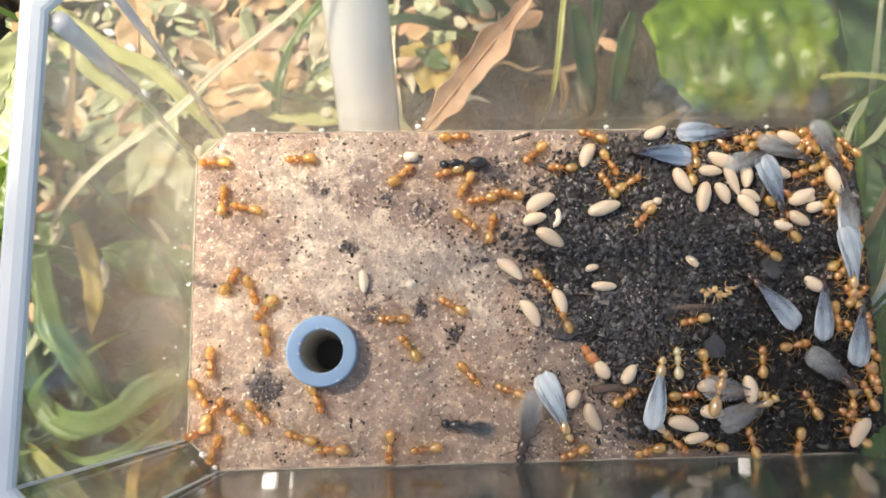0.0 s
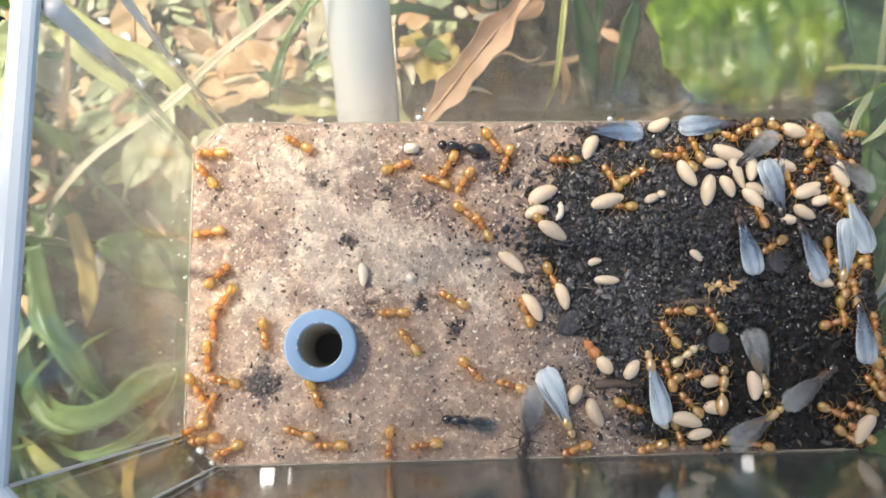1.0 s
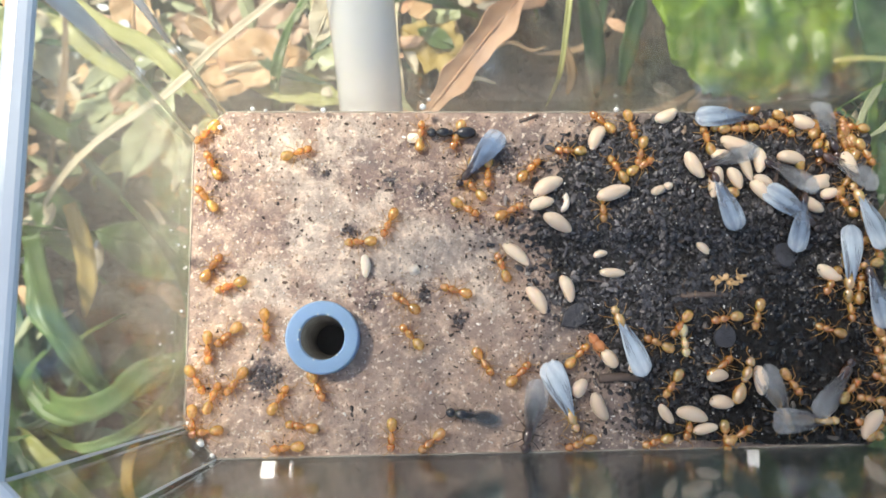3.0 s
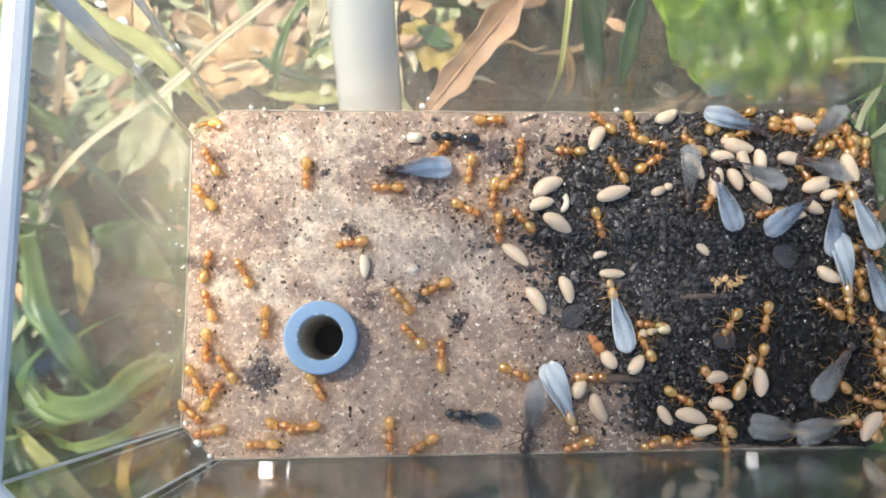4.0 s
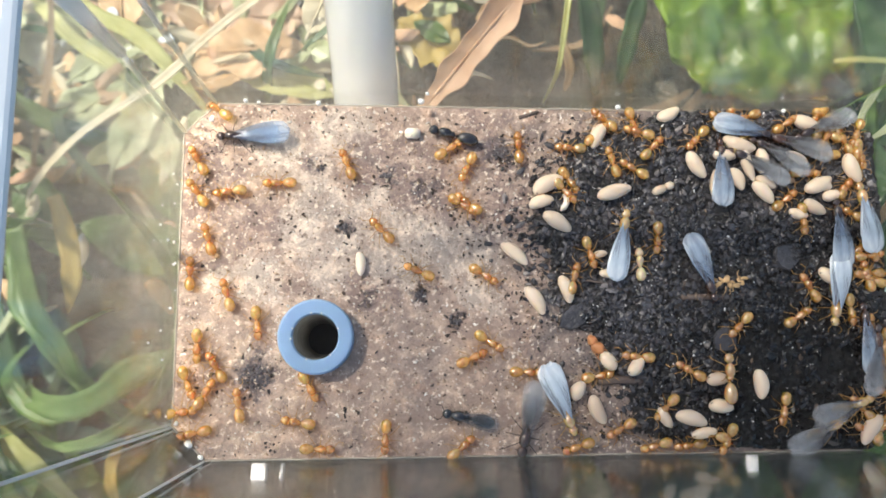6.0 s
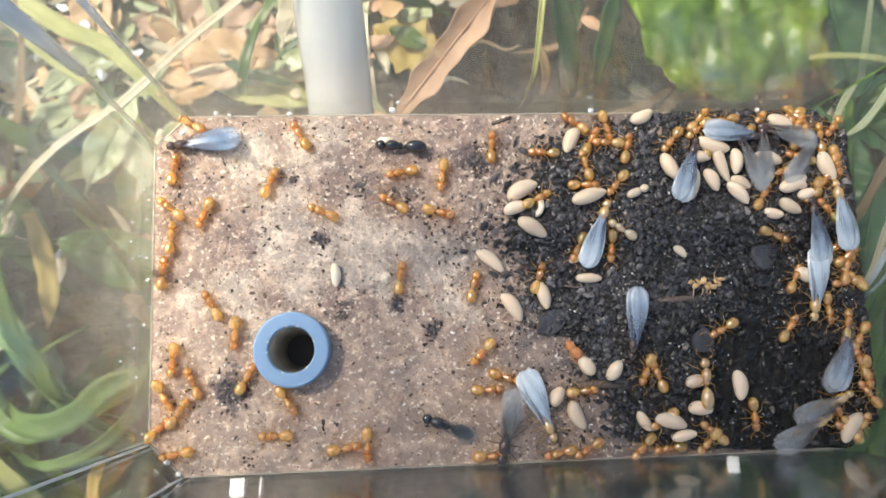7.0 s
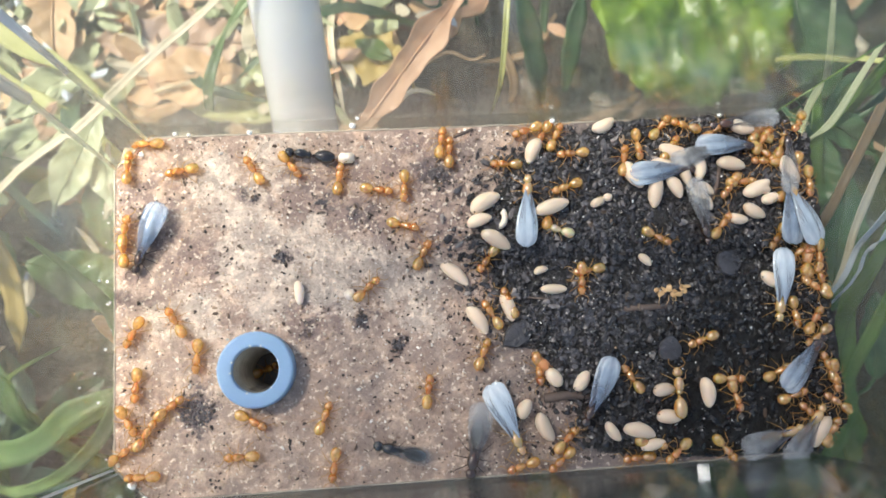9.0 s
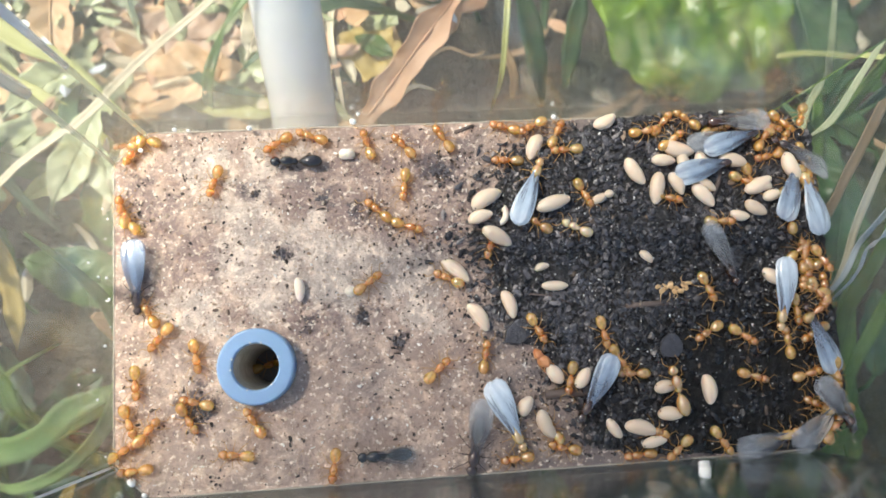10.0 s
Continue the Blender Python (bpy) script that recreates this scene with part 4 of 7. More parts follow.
def wing_mesh(root, tip, width, side, lift, curl):
    """One folded wing: a thin arched blade, widest past its middle."""
    bm = bmesh.new()
    n, m = 16, 6
    top, low = [], []
    for i in range(n + 1):
        u = i / n
        w = width * (0.06 + 0.98 * math.sin(math.pi * u ** 1.05 * 0.68) ** 1.15) * (1 - max(0, (u - 0.86) / 0.14) ** 2.4 * 0.9)
        x = root[0] + (tip[0] - root[0]) * u
        y = root[1] + (tip[1] - root[1]) * u
        a, b = [], []
        for j in range(m + 1):
            v = j / m - 0.48
            z = lift + 0.5 * math.sin(u * math.pi * 0.9) - curl * v * v * w + 0.03 * math.sin(u * 7 + 0.4 * j) + side * 0.05
            p = Vector((x - 0.15 * v * v * 4, y + side * v * w, z))
            a.append(bm.verts.new(p * MM))
            b.append(bm.verts.new((p - Vector((0, 0, 0.035))) * MM))
        top.append(a)
        low.append(b)
    for i in range(n):
        for j in range(m):
            bm.faces.new((top[i][j], top[i][j + 1], top[i + 1][j + 1], top[i + 1][j]))
            bm.faces.new((low[i][j], low[i + 1][j], low[i + 1][j + 1], low[i][j + 1]))
        for j in (0, m):
            bm.faces.new((top[i][j], top[i + 1][j], low[i + 1][j], low[i][j]))
    for i in (0, n):
        for j in range(m):
            bm.faces.new((top[i][j], top[i][j + 1], low[i][j + 1], low[i][j]))
    bmesh.ops.recalc_face_normals(bm, faces=bm.faces)
    return bm


VEIN = plain("wing_vein", (0.10, 0.09, 0.10), 0.5, 0.2, 600)


def make_winged(mat, rear, k, spread, film, skew=0.0, fold=1.0, legs=1.35):
    """A winged ant with its wings folded back over the gaster. spread: how far the tips part."""
    ob = empty("winged_ant")
    head = part("head", blob(bmesh.new(), 3.05 * k, 0, 0.85, 0.58 * k, 0.56 * k, 0.45, 14, 10, 0.12), mat, ob)
    eyes(head, 3.15 * k, 0.46 * k, 0.98, 0.15 * k)
    bm = blob(bmesh.new(), 1.65 * k, 0, 1.05, 1.0 * k, 0.66 * k, 0.68, 16, 10)
    blob(bm, 0.75 * k, 0, 0.9, 0.45 * k, 0.48 * k, 0.5, 12, 8)
    part("mesosoma", bm, mat, ob)
    part("petiole", blob(bmesh.new(), 0.2 * k, 0, 0.7, 0.16, 0.26, 0.36, 10, 7), mat, ob)
    part("gaster", blob(bmesh.new(), -1.25 * k, 0, 0.85, 1.4 * k, 0.75 * k, 0.68, 18, 12, 0.05), rear, ob)
    for side in (-1, 1):
        wing = part("forewing", wing_mesh((1.7 * k, side * 0.35 * k), (1.7 * k - 7.4 * k * fold, side * spread + skew), 2.25 * k * (0.4 + 0.6 * fold), side, 1.45 + 0.07 * side, 0.12 + 0.3 * abs(skew)), film, ob)
        rails = []
        for f0, f1 in ((0.5, 0.50), (0.34, 0.24), (0.2, -0.04)):
            pts = []
            for i in range(7):
                u = 0.03 + 0.8 * i / 6
                w = 2.25 * k * (0.4 + 0.6 * fold) * (0.06 + 0.98 * math.sin(math.pi * u ** 1.05 * 0.68) ** 1.15)
                v = (f0 + (f1 - f0) * u) * (0.4 + 0.6 * u)
                pts.append((1.7 * k - 7.4 * k * fold * u, side * (0.35 * k + (spread - 0.35 * k) * u + v * w) + skew * u, 1.475 + 0.07 * side + 0.5 * math.sin(u * math.pi * 0.9) - (0.12 + 0.3 * abs(skew)) * v * v * w))
            part("vein", stalk(bmesh.new(), pts, 0.040, 0.016, 4), VEIN, wing)
            rails.append(pts)
        for i in (3, 4):
            a, b = Vector(rails[0][i]), Vector(rails[1][i + 1])
            part("vein", stalk(bmesh.new(), [a, 0.5 * (a + b) + Vector((0, 0, 0.02)), b], 0.026, 0.022, 4), VEIN, wing)
        part("hindwing", wing_mesh((1.2 * k, side * 0.45 * k), (1.2 * k - 5.1 * k * fold, side * (spread + 0.2) + 1.3 * skew), 1.5 * k * (0.4 + 0.6 * fold), side, 1.2 + 0.05 * side, 0.2), film, ob)
    limbs(ob, mat, legs * k, 0.65, (2.0 * k, 1.4 * k, 0.9 * k), 1.25)
    antennae(ob, mat, 3.45 * k, 0.18 * k, 0.9, 1.1 * k)
    return ob


def ant_pose(t, x, y, turn):
    """Where an ant stands: on the floor, on the rim of the blue tube end or inside its bore."""
    off = math.hypot(x - RING[0], y - RING[1])
    z = -10.2 if off < 1.3 else -0.9 if off < 2.7 else 2.5 if off < 4.9 else stand(x, y)
    return (t, pose(x * MM, y * MM, z * MM, 0, 0, turn))


def put_ant(proto, first, label, group, used):
    """The prototype itself for the first of its kind, copies after that."""
    m = ant_pose(*first)[1]
    if id(proto) in used:
        ob = copy_thing(proto, m)
    else:
        used.add(id(proto))
        ob = proto
        ob.matrix_basis = m
    tagged(ob, label, "ant", group)
    return ob


# ---------------------------------------------------------------- plants and litter round the box
def leaf_material(name, dark, light, dry=False, gloss=0.0):
    m = Nodes(name)
    tone = m.mix(m.ramp(m.noise(85, 4, 0.65, 0.4), (0.36, 0.0), (0.64, 1.0)), dark, light)
    tone = m.mix(m.ramp(m.noise(30, 3), (0.55, 0.0), (0.7, 0.5)), tone, (0.22, 0.13, 0.05) if dry else tuple(0.5 * c for c in dark))
    tone = m.mix(m.ramp(m.noise(400, 4, 0.65), (0.5, 0.0), (0.75, 0.3)), tone, light)
    m.base(Base_Color=tone, Roughness=0.55 if dry else 0.38, Coat_Weight=gloss, Coat_Roughness=0.28)
    m.bump(m.noise(260, 4), 0.3, 0.0008)
    thin = m.put("ShaderNodeBsdfTranslucent", Color=tone)
    mix = m.put("ShaderNodeMixShader", Fac=0.25 if dry else 0.35)
    m.tree.links.new(m.bsdf.outputs[0], mix.inputs[1])
    m.tree.links.new(thin.outputs[0], mix.inputs[2])
    m.tree.links.new(mix.outputs[0], m.tree.nodes["Material Output"].inputs["Surface"])
    return m.mat


GREEN = leaf_material("grass_green", (0.055, 0.125, 0.02), (0.145, 0.25, 0.05))
BRIGHT = leaf_material("light_green", (0.11, 0.215, 0.055), (0.27, 0.41, 0.125))
RUST = leaf_material("rust_leaf", (0.56, 0.31, 0.17), (0.86, 0.58, 0.38), True)
DEEP = leaf_material("deep_green", (0.03, 0.08, 0.03), (0.08, 0.17, 0.06))
TEAL = leaf_material("bluish_green", (0.055, 0.11, 0.07), (0.15, 0.25, 0.16))
FRESH = leaf_material("fresh_green", (0.038, 0.12, 0.012), (0.235, 0.37, 0.02), gloss=0.12)
LIME = leaf_material("yellow_green", (0.40, 0.42, 0.12), (0.68, 0.67, 0.28))
PALEGREEN = leaf_material("pale_green", (0.42, 0.47, 0.24), (0.70, 0.74, 0.48))
DRYLEAF = leaf_material("dry_leaf", (0.54, 0.32, 0.14), (0.88, 0.62, 0.36), True)
PINKLEAF = leaf_material("faded_leaf", (0.42, 0.26, 0.17), (0.68, 0.48, 0.34), True)
STRAWLEAF = leaf_material("straw", (0.66, 0.57, 0.38), (0.88, 0.80, 0.60), True)
GREYSTEM = leaf_material("grey_stem", (0.66, 0.71, 0.76), (0.84, 0.89, 0.94), True)
TAWNY = leaf_material("tawny", (0.30, 0.19, 0.10), (0.48, 0.33, 0.19), True)
OCHRE = leaf_material("ochre_leaf", (0.40, 0.28, 0.06), (0.58, 0.44, 0.13), True)


def smooth_line(pts, n):
    """Points on a soft curve through pts."""
    pts = [Vector(p) for p in pts]
    out = []
    for k in range(n + 1):
        u = k / n * (len(pts) - 1)
        i = min(int(u), len(pts) - 2)
        f = u - i
        a, b, c, d = pts[max(i - 1, 0)], pts[i], pts[i + 1], pts[min(i + 2, len(pts) - 1)]
        out.append(0.5 * ((2 * b) + (c - a) * f + (2 * a - 5 * b + 4 * c - d) * f * f + (3 * b - a - 3 * c + d) * f ** 3))
    return out


def ribbon(bm, pts, width, fold=0.25, n=18, ends=(0.5, 0.05), lean=0.0):
    """A grass blade: a folded strip with thickness along a curve, in millimetres."""
    line = smooth_line(pts, n)
    rows = []
    for i, p in enumerate(line):
        d = (line[min(i + 1, n)] - line[max(i - 1, 0)]).normalized()
        side = d.cross(Vector((lean, 0.0, 1))).normalized()
        up = side.cross(d)
        u = i / n
        w = width * (ends[0] + (1 - ends[0]) * min(1, u * 4)) * (1 - (1 - ends[1]) * max(0, (u - 0.55) / 0.45) ** 1.6) * (1 + 0.05 * math.sin(u * 17 + width) + 0.16 * noise.noise((u * 9, width * 3.1, p.x * 0.02)))
        edge = [(-0.5, fold * 0.5), (-0.25, fold * 0.2), (0, 0), (0.25, fold * 0.2), (0.5, fold * 0.5)]
        top = [bm.verts.new((p + side * a * w + up * b * w) * MM) for a, b in edge]
        low = [bm.verts.new((p + side * a * w + up * (b * w - 0.14)) * MM) for a, b in reversed(edge)]
        rows.append(top + low)
    for a, b in zip(rows, rows[1:]):
        bridge(bm, a, b)
    bm.faces.new(rows[0])
    bm.faces.new(list(reversed(rows[-1])))
    return bm


def blade(pts, width, mat, label, fold=0.25, ends=(0.5, 0.05), lean=0.0, name="grass_blade"):
    """A blade whose root runs down into the ground."""
    bm = ribbon(bmesh.new(), pts, width, fold, 20, ends, lean)
    bmesh.ops.recalc_face_normals(bm, faces=bm.faces)
    return tagged(link(name, bm, mat, smooth=True), label, "grass" if name == "grass_blade" else "stalk", "plants round the box")


def leaf_mesh(length, width, lobes=0, cup=0.1, seed=0.0, n=44, m=20, teeth=0.0, ragged=0.0):
    """A broad leaf along x: midrib, rippled surface and an uneven margin."""
    bm = bmesh.new()
    rows = []
    for i in range(n + 1):
        u = i / n
        if lobes:
            half = math.sqrt(max(0.0, 1 - (2 * u - 1) ** 2)) ** 0.8
            half *= 0.97 + teeth * math.sin(u * lobes * 25)
        else:
            half = math.sin(math.pi * u ** 0.85) ** 0.75 * (1 + teeth * math.sin(u * 40 + seed)) if 0 < u < 1 else 0.0
        half = max(half * (1 + ragged * noise.noise((u * 7, seed, 0.5))), 0.02)
        top, low = [], []
        for j in range(m + 1):
            v = 2 * j / m - 1
            x, y = (u - 0.5) * length, v * half * width / 2
            if lobes:
                # rounded scallops all along the margin
                far, way = math.hypot(2 * x / length, 2 * y / width), math.atan2(y / width, x / length)
                swell = 1 + 0.13 * (abs(math.sin(way * lobes * 1.1 + 0.5)) - 0.6) * far ** 4
                x, y = x * swell, y * swell
            z = cup * width * (v * v * half - 0.4) + 0.06 * width * noise.noise((x * 0.35 + seed, y * 0.35, seed)) + (0.012 if lobes else 0.025) * width * math.sin(x * (1.1 if lobes else 1.6) + abs(y) * 1.2) + ((0.05 * noise.noise((x * 0.28, y * 0.28, 7.0)) + 0.035 * abs(noise.noise((x * 0.55, y * 0.55, 3.0)))) * width if lobes else 0.0) - 0.03 * width * math.exp(-(v * 9) ** 2)
            top.append(bm.verts.new((x * MM, y * MM, z * MM)))
            low.append(bm.verts.new((x * MM, y * MM, (z - 0.16) * MM)))
        rows.append(top + low[::-1])
    for a, b in zip(rows, rows[1:]):
        bridge(bm, a, b)
    bm.faces.new(rows[0])
    bm.faces.new(list(reversed(rows[-1])))
    bmesh.ops.recalc_face_normals(bm, faces=bm.faces)
    return bm


def leaf(x, y, z, turn, length, width, mat, label, tilt=(0, 0), seed=1.0, lobes=0, cup=0.1, teeth=0.03, stem_to=None):
    ob = empty("leaf", pose(x * MM, y * MM, z * MM, tilt[0], tilt[1], turn))
    part("blade", leaf_mesh(length, width, lobes, cup, seed, teeth=teeth, ragged=0.5 if mat in (DRYLEAF, PINKLEAF, OCHRE, TAWNY, RUST, PALEGREEN) else 0.12), mat, ob)
    part("midrib", stalk(bmesh.new(), [(-length * 0.5, 0, -cup * width * 0.42), (0, 0.02 * width, -cup * width * 0.42), (length * 0.42, 0, -cup * width * 0.42)], 0.12 if lobes else 0.028 * width + 0.1, 0.08), mat, ob)
    drop = (BASE + 0.4 - z)
    part("petiole", stalk(bmesh.new(), [(-length * 0.48, 0, -cup * width * 0.4), (-length * 0.6, 0.4, drop * 0.4), (-length * 0.66, 0.8, drop)], 0.32, 0.38), mat, ob)
    return tagged(ob, label, "leaf", "plants round the box")


def plants():
    green, pale, straw = "green grass blade growing beside the clear box", "pale yellowish green grass blade beside the box", "dry beige straw stalk leaning beside the box"
    G = BASE - 0.5
    blade([(-24.5, 45.0, 8), (-31.2, 39.9, 3), (-41.8, 33.9, -2), (-52.3, 26.3, -6), (-64.2, 21.3, -13), (-75.1, 15.9, -24), (-80, 13, G)], 1.1, STRAWLEAF, straw, 0.5, (0.8, 0.7), name="straw_stalk")
    blade([(-84, 60, G), (-76, 52, -24), (-68, 46, -25), (-61, 43, -26), (-54, 36, -28), (-47, 28, G)], 2.8, LIME, pale)
    blade([(-84, 52, G), (-76, 46, -26), (-71, 41, -27), (-63, 36, -28), (-55, 29, -30), (-50, 22, G)], 2.2, LIME, pale)
    blade([(-70, 46, -14), (-72, 38, -20), (-74, 32, -24), (-77, 22, -28), (-78, 16, G)], 1.2, TAWNY, "thin brown dead stalk beside the box", 0.4, name="straw_stalk")
    blade([(-48.9, 7.0, 16.4), (-48.8, 5.1, 7.1), (-48.7, 3.1, 0.3), (-48.6, 0.4, -6.3), (-48.4, -4.2, -10), (-48.4, -8.4, -9), (-49.6, -12.2, -9), (-52.4, -15.8, -11), (-57.6, -19.8, -14), (-63.5, -21.9, -17), (-68.8, -21.9, -20), (-80, -19, G)], 2.1, BRIGHT, "long green grass blade bent along the clear wall", 0.3, (0.12, 0.6), 0.9)
    blade([(-84, 9, G), (-77, 2, -26), (-71, -7, -25), (-67, -13, -24), (-62, -20, -30)], 2.6, BRIGHT, green)
    blade([(-72, 12, G), (-70.5, 8, -12), (-70.0, 5.9, -10), (-67.9, -3.7, -12), (-65.4, -7.7, -14), (-62.7, -13.4, -16), (-61, -17, G)], 2.3, GREEN, green)
    blade([(-86, 6, G), (-81, -3, -28), (-77, -14, -28), (-68, -29, -28), (-60, -40, G)], 3.0, DEEP, "dark green grass blade beside the clear box")
    blade([(11, 64, -12), (10, 52, -18), (9.2, 44, -20), (8.4, 37.5, -23), (8.2, 36, G)], 1.0, LIME, pale, 0.6)
    blade([(-17, 70, -20), (-18, 57, -28), (-19, 49, -28), (-18, 40, -28), (-17, 34, G)], 1.0, STRAWLEAF, straw, 0.5, name="straw_stalk")
    blade([(58, 47, -8), (59.5, 38, -14), (60.2, 33, -18), (59.1, 30, -20), (56.5, 23, -22), (54, 16, G)], 1.25, PALEGREEN, pale)
    blade([(64, 39, 0), (59, 31, -4), (55, 24, -8), (52, 21, -12), (51, 18, -16), (50, 12, G)], 1.0, PALEGREEN, pale)
    blade([(67, 37, -2), (62, 31, -6), (58, 26, -10), (53, 19, -14), (50, 12, G)], 1.0, GREEN, green)
    blade([(58, 31, 8), (57.5, 23, 0), (57, 16, -8), (56, 9, -16), (55, 2, G)], 1.6, TAWNY, "tawny dead grass blade beside the clear box", 0.3, (0.1, 0.9))
    blade([(58.5, 20, 2), (58, 14, -4), (58, 8, -10), (58, -1, -18), (57, -8, G)], 1.3, STRAWLEAF, straw, 0.4, name="straw_stalk")
    blade([(59, 12, 2), (58, 8, -4), (58, 5, -10), (57, -1, -16), (55, -9, G)], 1.0, GREYSTEM, "pale grey dead grass stalk beside the box", 0.4, name="grey_stalk")
    blade([(58, 9, 0), (57.5, 5, -4), (59, 4, -10), (60, 0, -16), (60, -8, G)], 0.8, GREYSTEM, "pale grey dead grass stalk beside the box", 0.4, name="grey_stalk")
    blade([(59, 9, -2), (58, 3, -6), (57, -3, -12), (57, -10, -18), (58, -19, -24), (58, -27, G)], 2.4, GREEN, green)
    blade([(63, 4, -6), (60, -5, -10), (57, -13, -14), (56, -22, -20), (55, -30, G)], 2.0, GREEN, green)
    blade([(62, 2, -18), (60, -8, -20), (59, -17, -20), (57, -26, -22), (54, -36, G)], 3.6, GREEN, green)
    blade([(70, 31, -6), (64, 34, -10), (58, 37, -14), (53, 39, -20), (45, 41, G)], 1.0, LIME, pale)
    blade([(-69.7, 13.9, -19), (-68.1, 9.1, -20), (-67.6, 4.0, -22), (-69.2, -0.1, -26), (-73.0, -2.3, -34.4)], 3.0, OCHRE, "olive brown withered blade beside the clear box", 0.3, (0.6, 0.3))
    blade([(11.2, 49.8, -16), (13.3, 44.7, -20), (14.9, 39.3, -24), (16.7, 36.3, -30)], 3.6, DEEP, "dark green blade in the shade behind the box", 0.3, (0.5, 0.2))
    blade([(22.4, 50.9, -20), (21.2, 44.5, -24), (20.6, 38.1, -29)], 3, DEEP, "dark green blade in the shade behind the box", 0.3, (0.5, 0.2))
    blade([(-3.7, 41.4, -24), (-0.0, 42.8, -22), (3.8, 41.4, -22), (6.1, 41.8, -21)], 0.5, TAWNY, "thin brown twig lying behind the box", 0.3, (0.5, 0.2))
    blade([(-9.7, 34.7, -25), (-5.8, 37.3, -24), (-2.1, 36.5, -24)], 0.7, STRAWLEAF, "dry beige straw bent behind the box", 0.3, (0.5, 0.2))
    blade([(18.2, 49.1, -27), (20.7, 47.8, -27), (23.5, 47.4, -28)], 2, RUST, "small rusty dead blade behind the box", 0.3, (0.5, 0.2))
    blade([(9.7, 43.5, -24), (11.3, 39.1, -26), (11.0, 36.5, -29)], 1.6, TAWNY, "thin brown dead blade behind the box", 0.3, (0.5, 0.2))
    blade([(-78, 16, G), (-74.8, 6.9, -20), (-73.6, 1.8, -19), (-73.0, -2.5, -18.5), (-69.6, -6.0, -18), (-67.6, -10.0, -20), (-65.5, -15.0, -28), (-64.5, -18, G)], 2.8, BRIGHT, green, 0.3, (0.7, 0.5))
    blade([(-66.5, -2.0, G), (-66.3, -6.8, -17), (-64.4, -10.1, -16), (-62.4, -14.0, -17), (-60, -18, -26), (-59, -20, G)], 1.6, BRIGHT, green, 0.3, (0.3, 0.4))
    blade([(-77, -6, G), (-74.7, -11.6, -20), (-72.4, -14.9, -18), (-69.6, -17.1, -17), (-66.6, -17.8, -16), (-62.6, -16.8, -15), (-58.5, -14.8, -16), (-55, -12, -24), (-53, -10, G)], 2.2, BRIGHT, "wavy light green grass blade beside the clear box", 0.3, (0.6, 0.5))
    blade([(-82, -22, G), (-77, -21, -24), (-72.5, -24, -22), (-69, -28.5, -24), (-67, -36, G)], 3.0, LIME, pale, 0.3, (0.6, 0.4))
    blade([(-62, -22, G), (-60.8, -25.5, -25), (-60.5, -30, -24), (-61.5, -36, G)], 1.8, OCHRE, "olive brown withered blade beside the clear box", 0.3, (0.6, 0.4))
    # broad and fallen leaves
    leaf(-44.5, 42, -28, 2, 23, 9, DRYLEAF, "orange brown dry leaf lying on the ground", (4, -6), 2.0)
    leaf(-46, 49, -29, 176, 26, 9, PINKLEAF, "faded pinkish brown dead leaf on the ground", (-5, 4), 3.0)
    leaf(-30, 52, -28, 70, 15, 6, STRAWLEAF, "pale straw coloured dry leaf on the ground", (8, 5), 4.0)
    leaf(-6.6, 33.2, 0, 47, 25.5, 4.4, RUST, "long reddish brown dead leaf leaning on the box", (14, -24), 5.0, cup=0.18)
    leaf(-12.5, 45, -28, 150, 13, 9, OCHRE, "yellow leaf with a green middle on the ground", (-6, 5), 6.0)
    leaf(-12, 46, -27.4, 150, 7, 3.6, GREEN, "small green leaf lying on a yellow one", (-4, 5), 6.5)
    leaf(-37, 38, -29, -18, 21, 6.5, LIME, "yellow green leaf lying beside the box", (5, -5), 7.0)
    leaf(-60, 28, -25, 62, 19, 5.5, PALEGREEN, "broad pale green leaf growing beside the box", (10, -8), 8.0)
    leaf(-57, 26, -26, 104, 15, 4.5, PALEGREEN, "broad pale green leaf growing beside the box", (-8, -4), 8.4)
    leaf(-63, 24, -27, 30, 14, 4.0, LIME, "yellow green leaf growing beside the box", (-6, 5), 8.8)
    leaf(-68, 31, -27, 40, 15, 8, PALEGREEN, "broad pale green leaf growing beside the box", (-8, 6), 9.0)
    leaf(-57, 19, -28, 110, 15, 7, GREEN, "green leaf lying beside the clear box", (6, 6), 10.0)
    blade([(-49.0, -9.4, -9), (-52.0, -10.6, -8.5), (-55.0, -11.9, -9), (-57.9, -14.5, -10), (-62.5, -16.4, -12), (-67.7, -16.0, -15), (-73, -14.5, -22), (-78, -14, G)], 3.3, BRIGHT, "broad light green grass blade folded against the wall", 0.35, (0.5, 0.5), 0.3)
    leaf(-81, 22, -18, 95, 24, 7, FRESH, "bright green leaf growing beside the box", (0, 8), 12.0)
    leaf(-83, 40, -24, 80, 20, 9, PALEGREEN, "broad pale green leaf growing beside the box", (4, 6), 13.0)
    leaf(-77.9, 28.1, -12, 80, 15, 7, PALEGREEN, "pale yellowish leaf growing close to the box", (6, 4), 31.0)
    leaf(-75.7, 16.3, -10, 85, 9, 5, FRESH, "small bright green leaf growing close to the box", (6, 4), 32.0)
    leaf(40.6, 46.0, -19, 192, 33.5, 29.5, FRESH, "large bright green rounded leaf with a scalloped edge", (6, -5), 14.0, lobes=5, cup=-0.10, teeth=0.02)
    leaf(63, 50, -25, 100, 34, 17, DEEP, "dark green leaf in the shade behind the box", (4, -5), 33.0)
    leaf(60, -20, -24, 100, 22, 8, GREEN, "broad green leaf growing beside the box", (5, -8), 15.0)
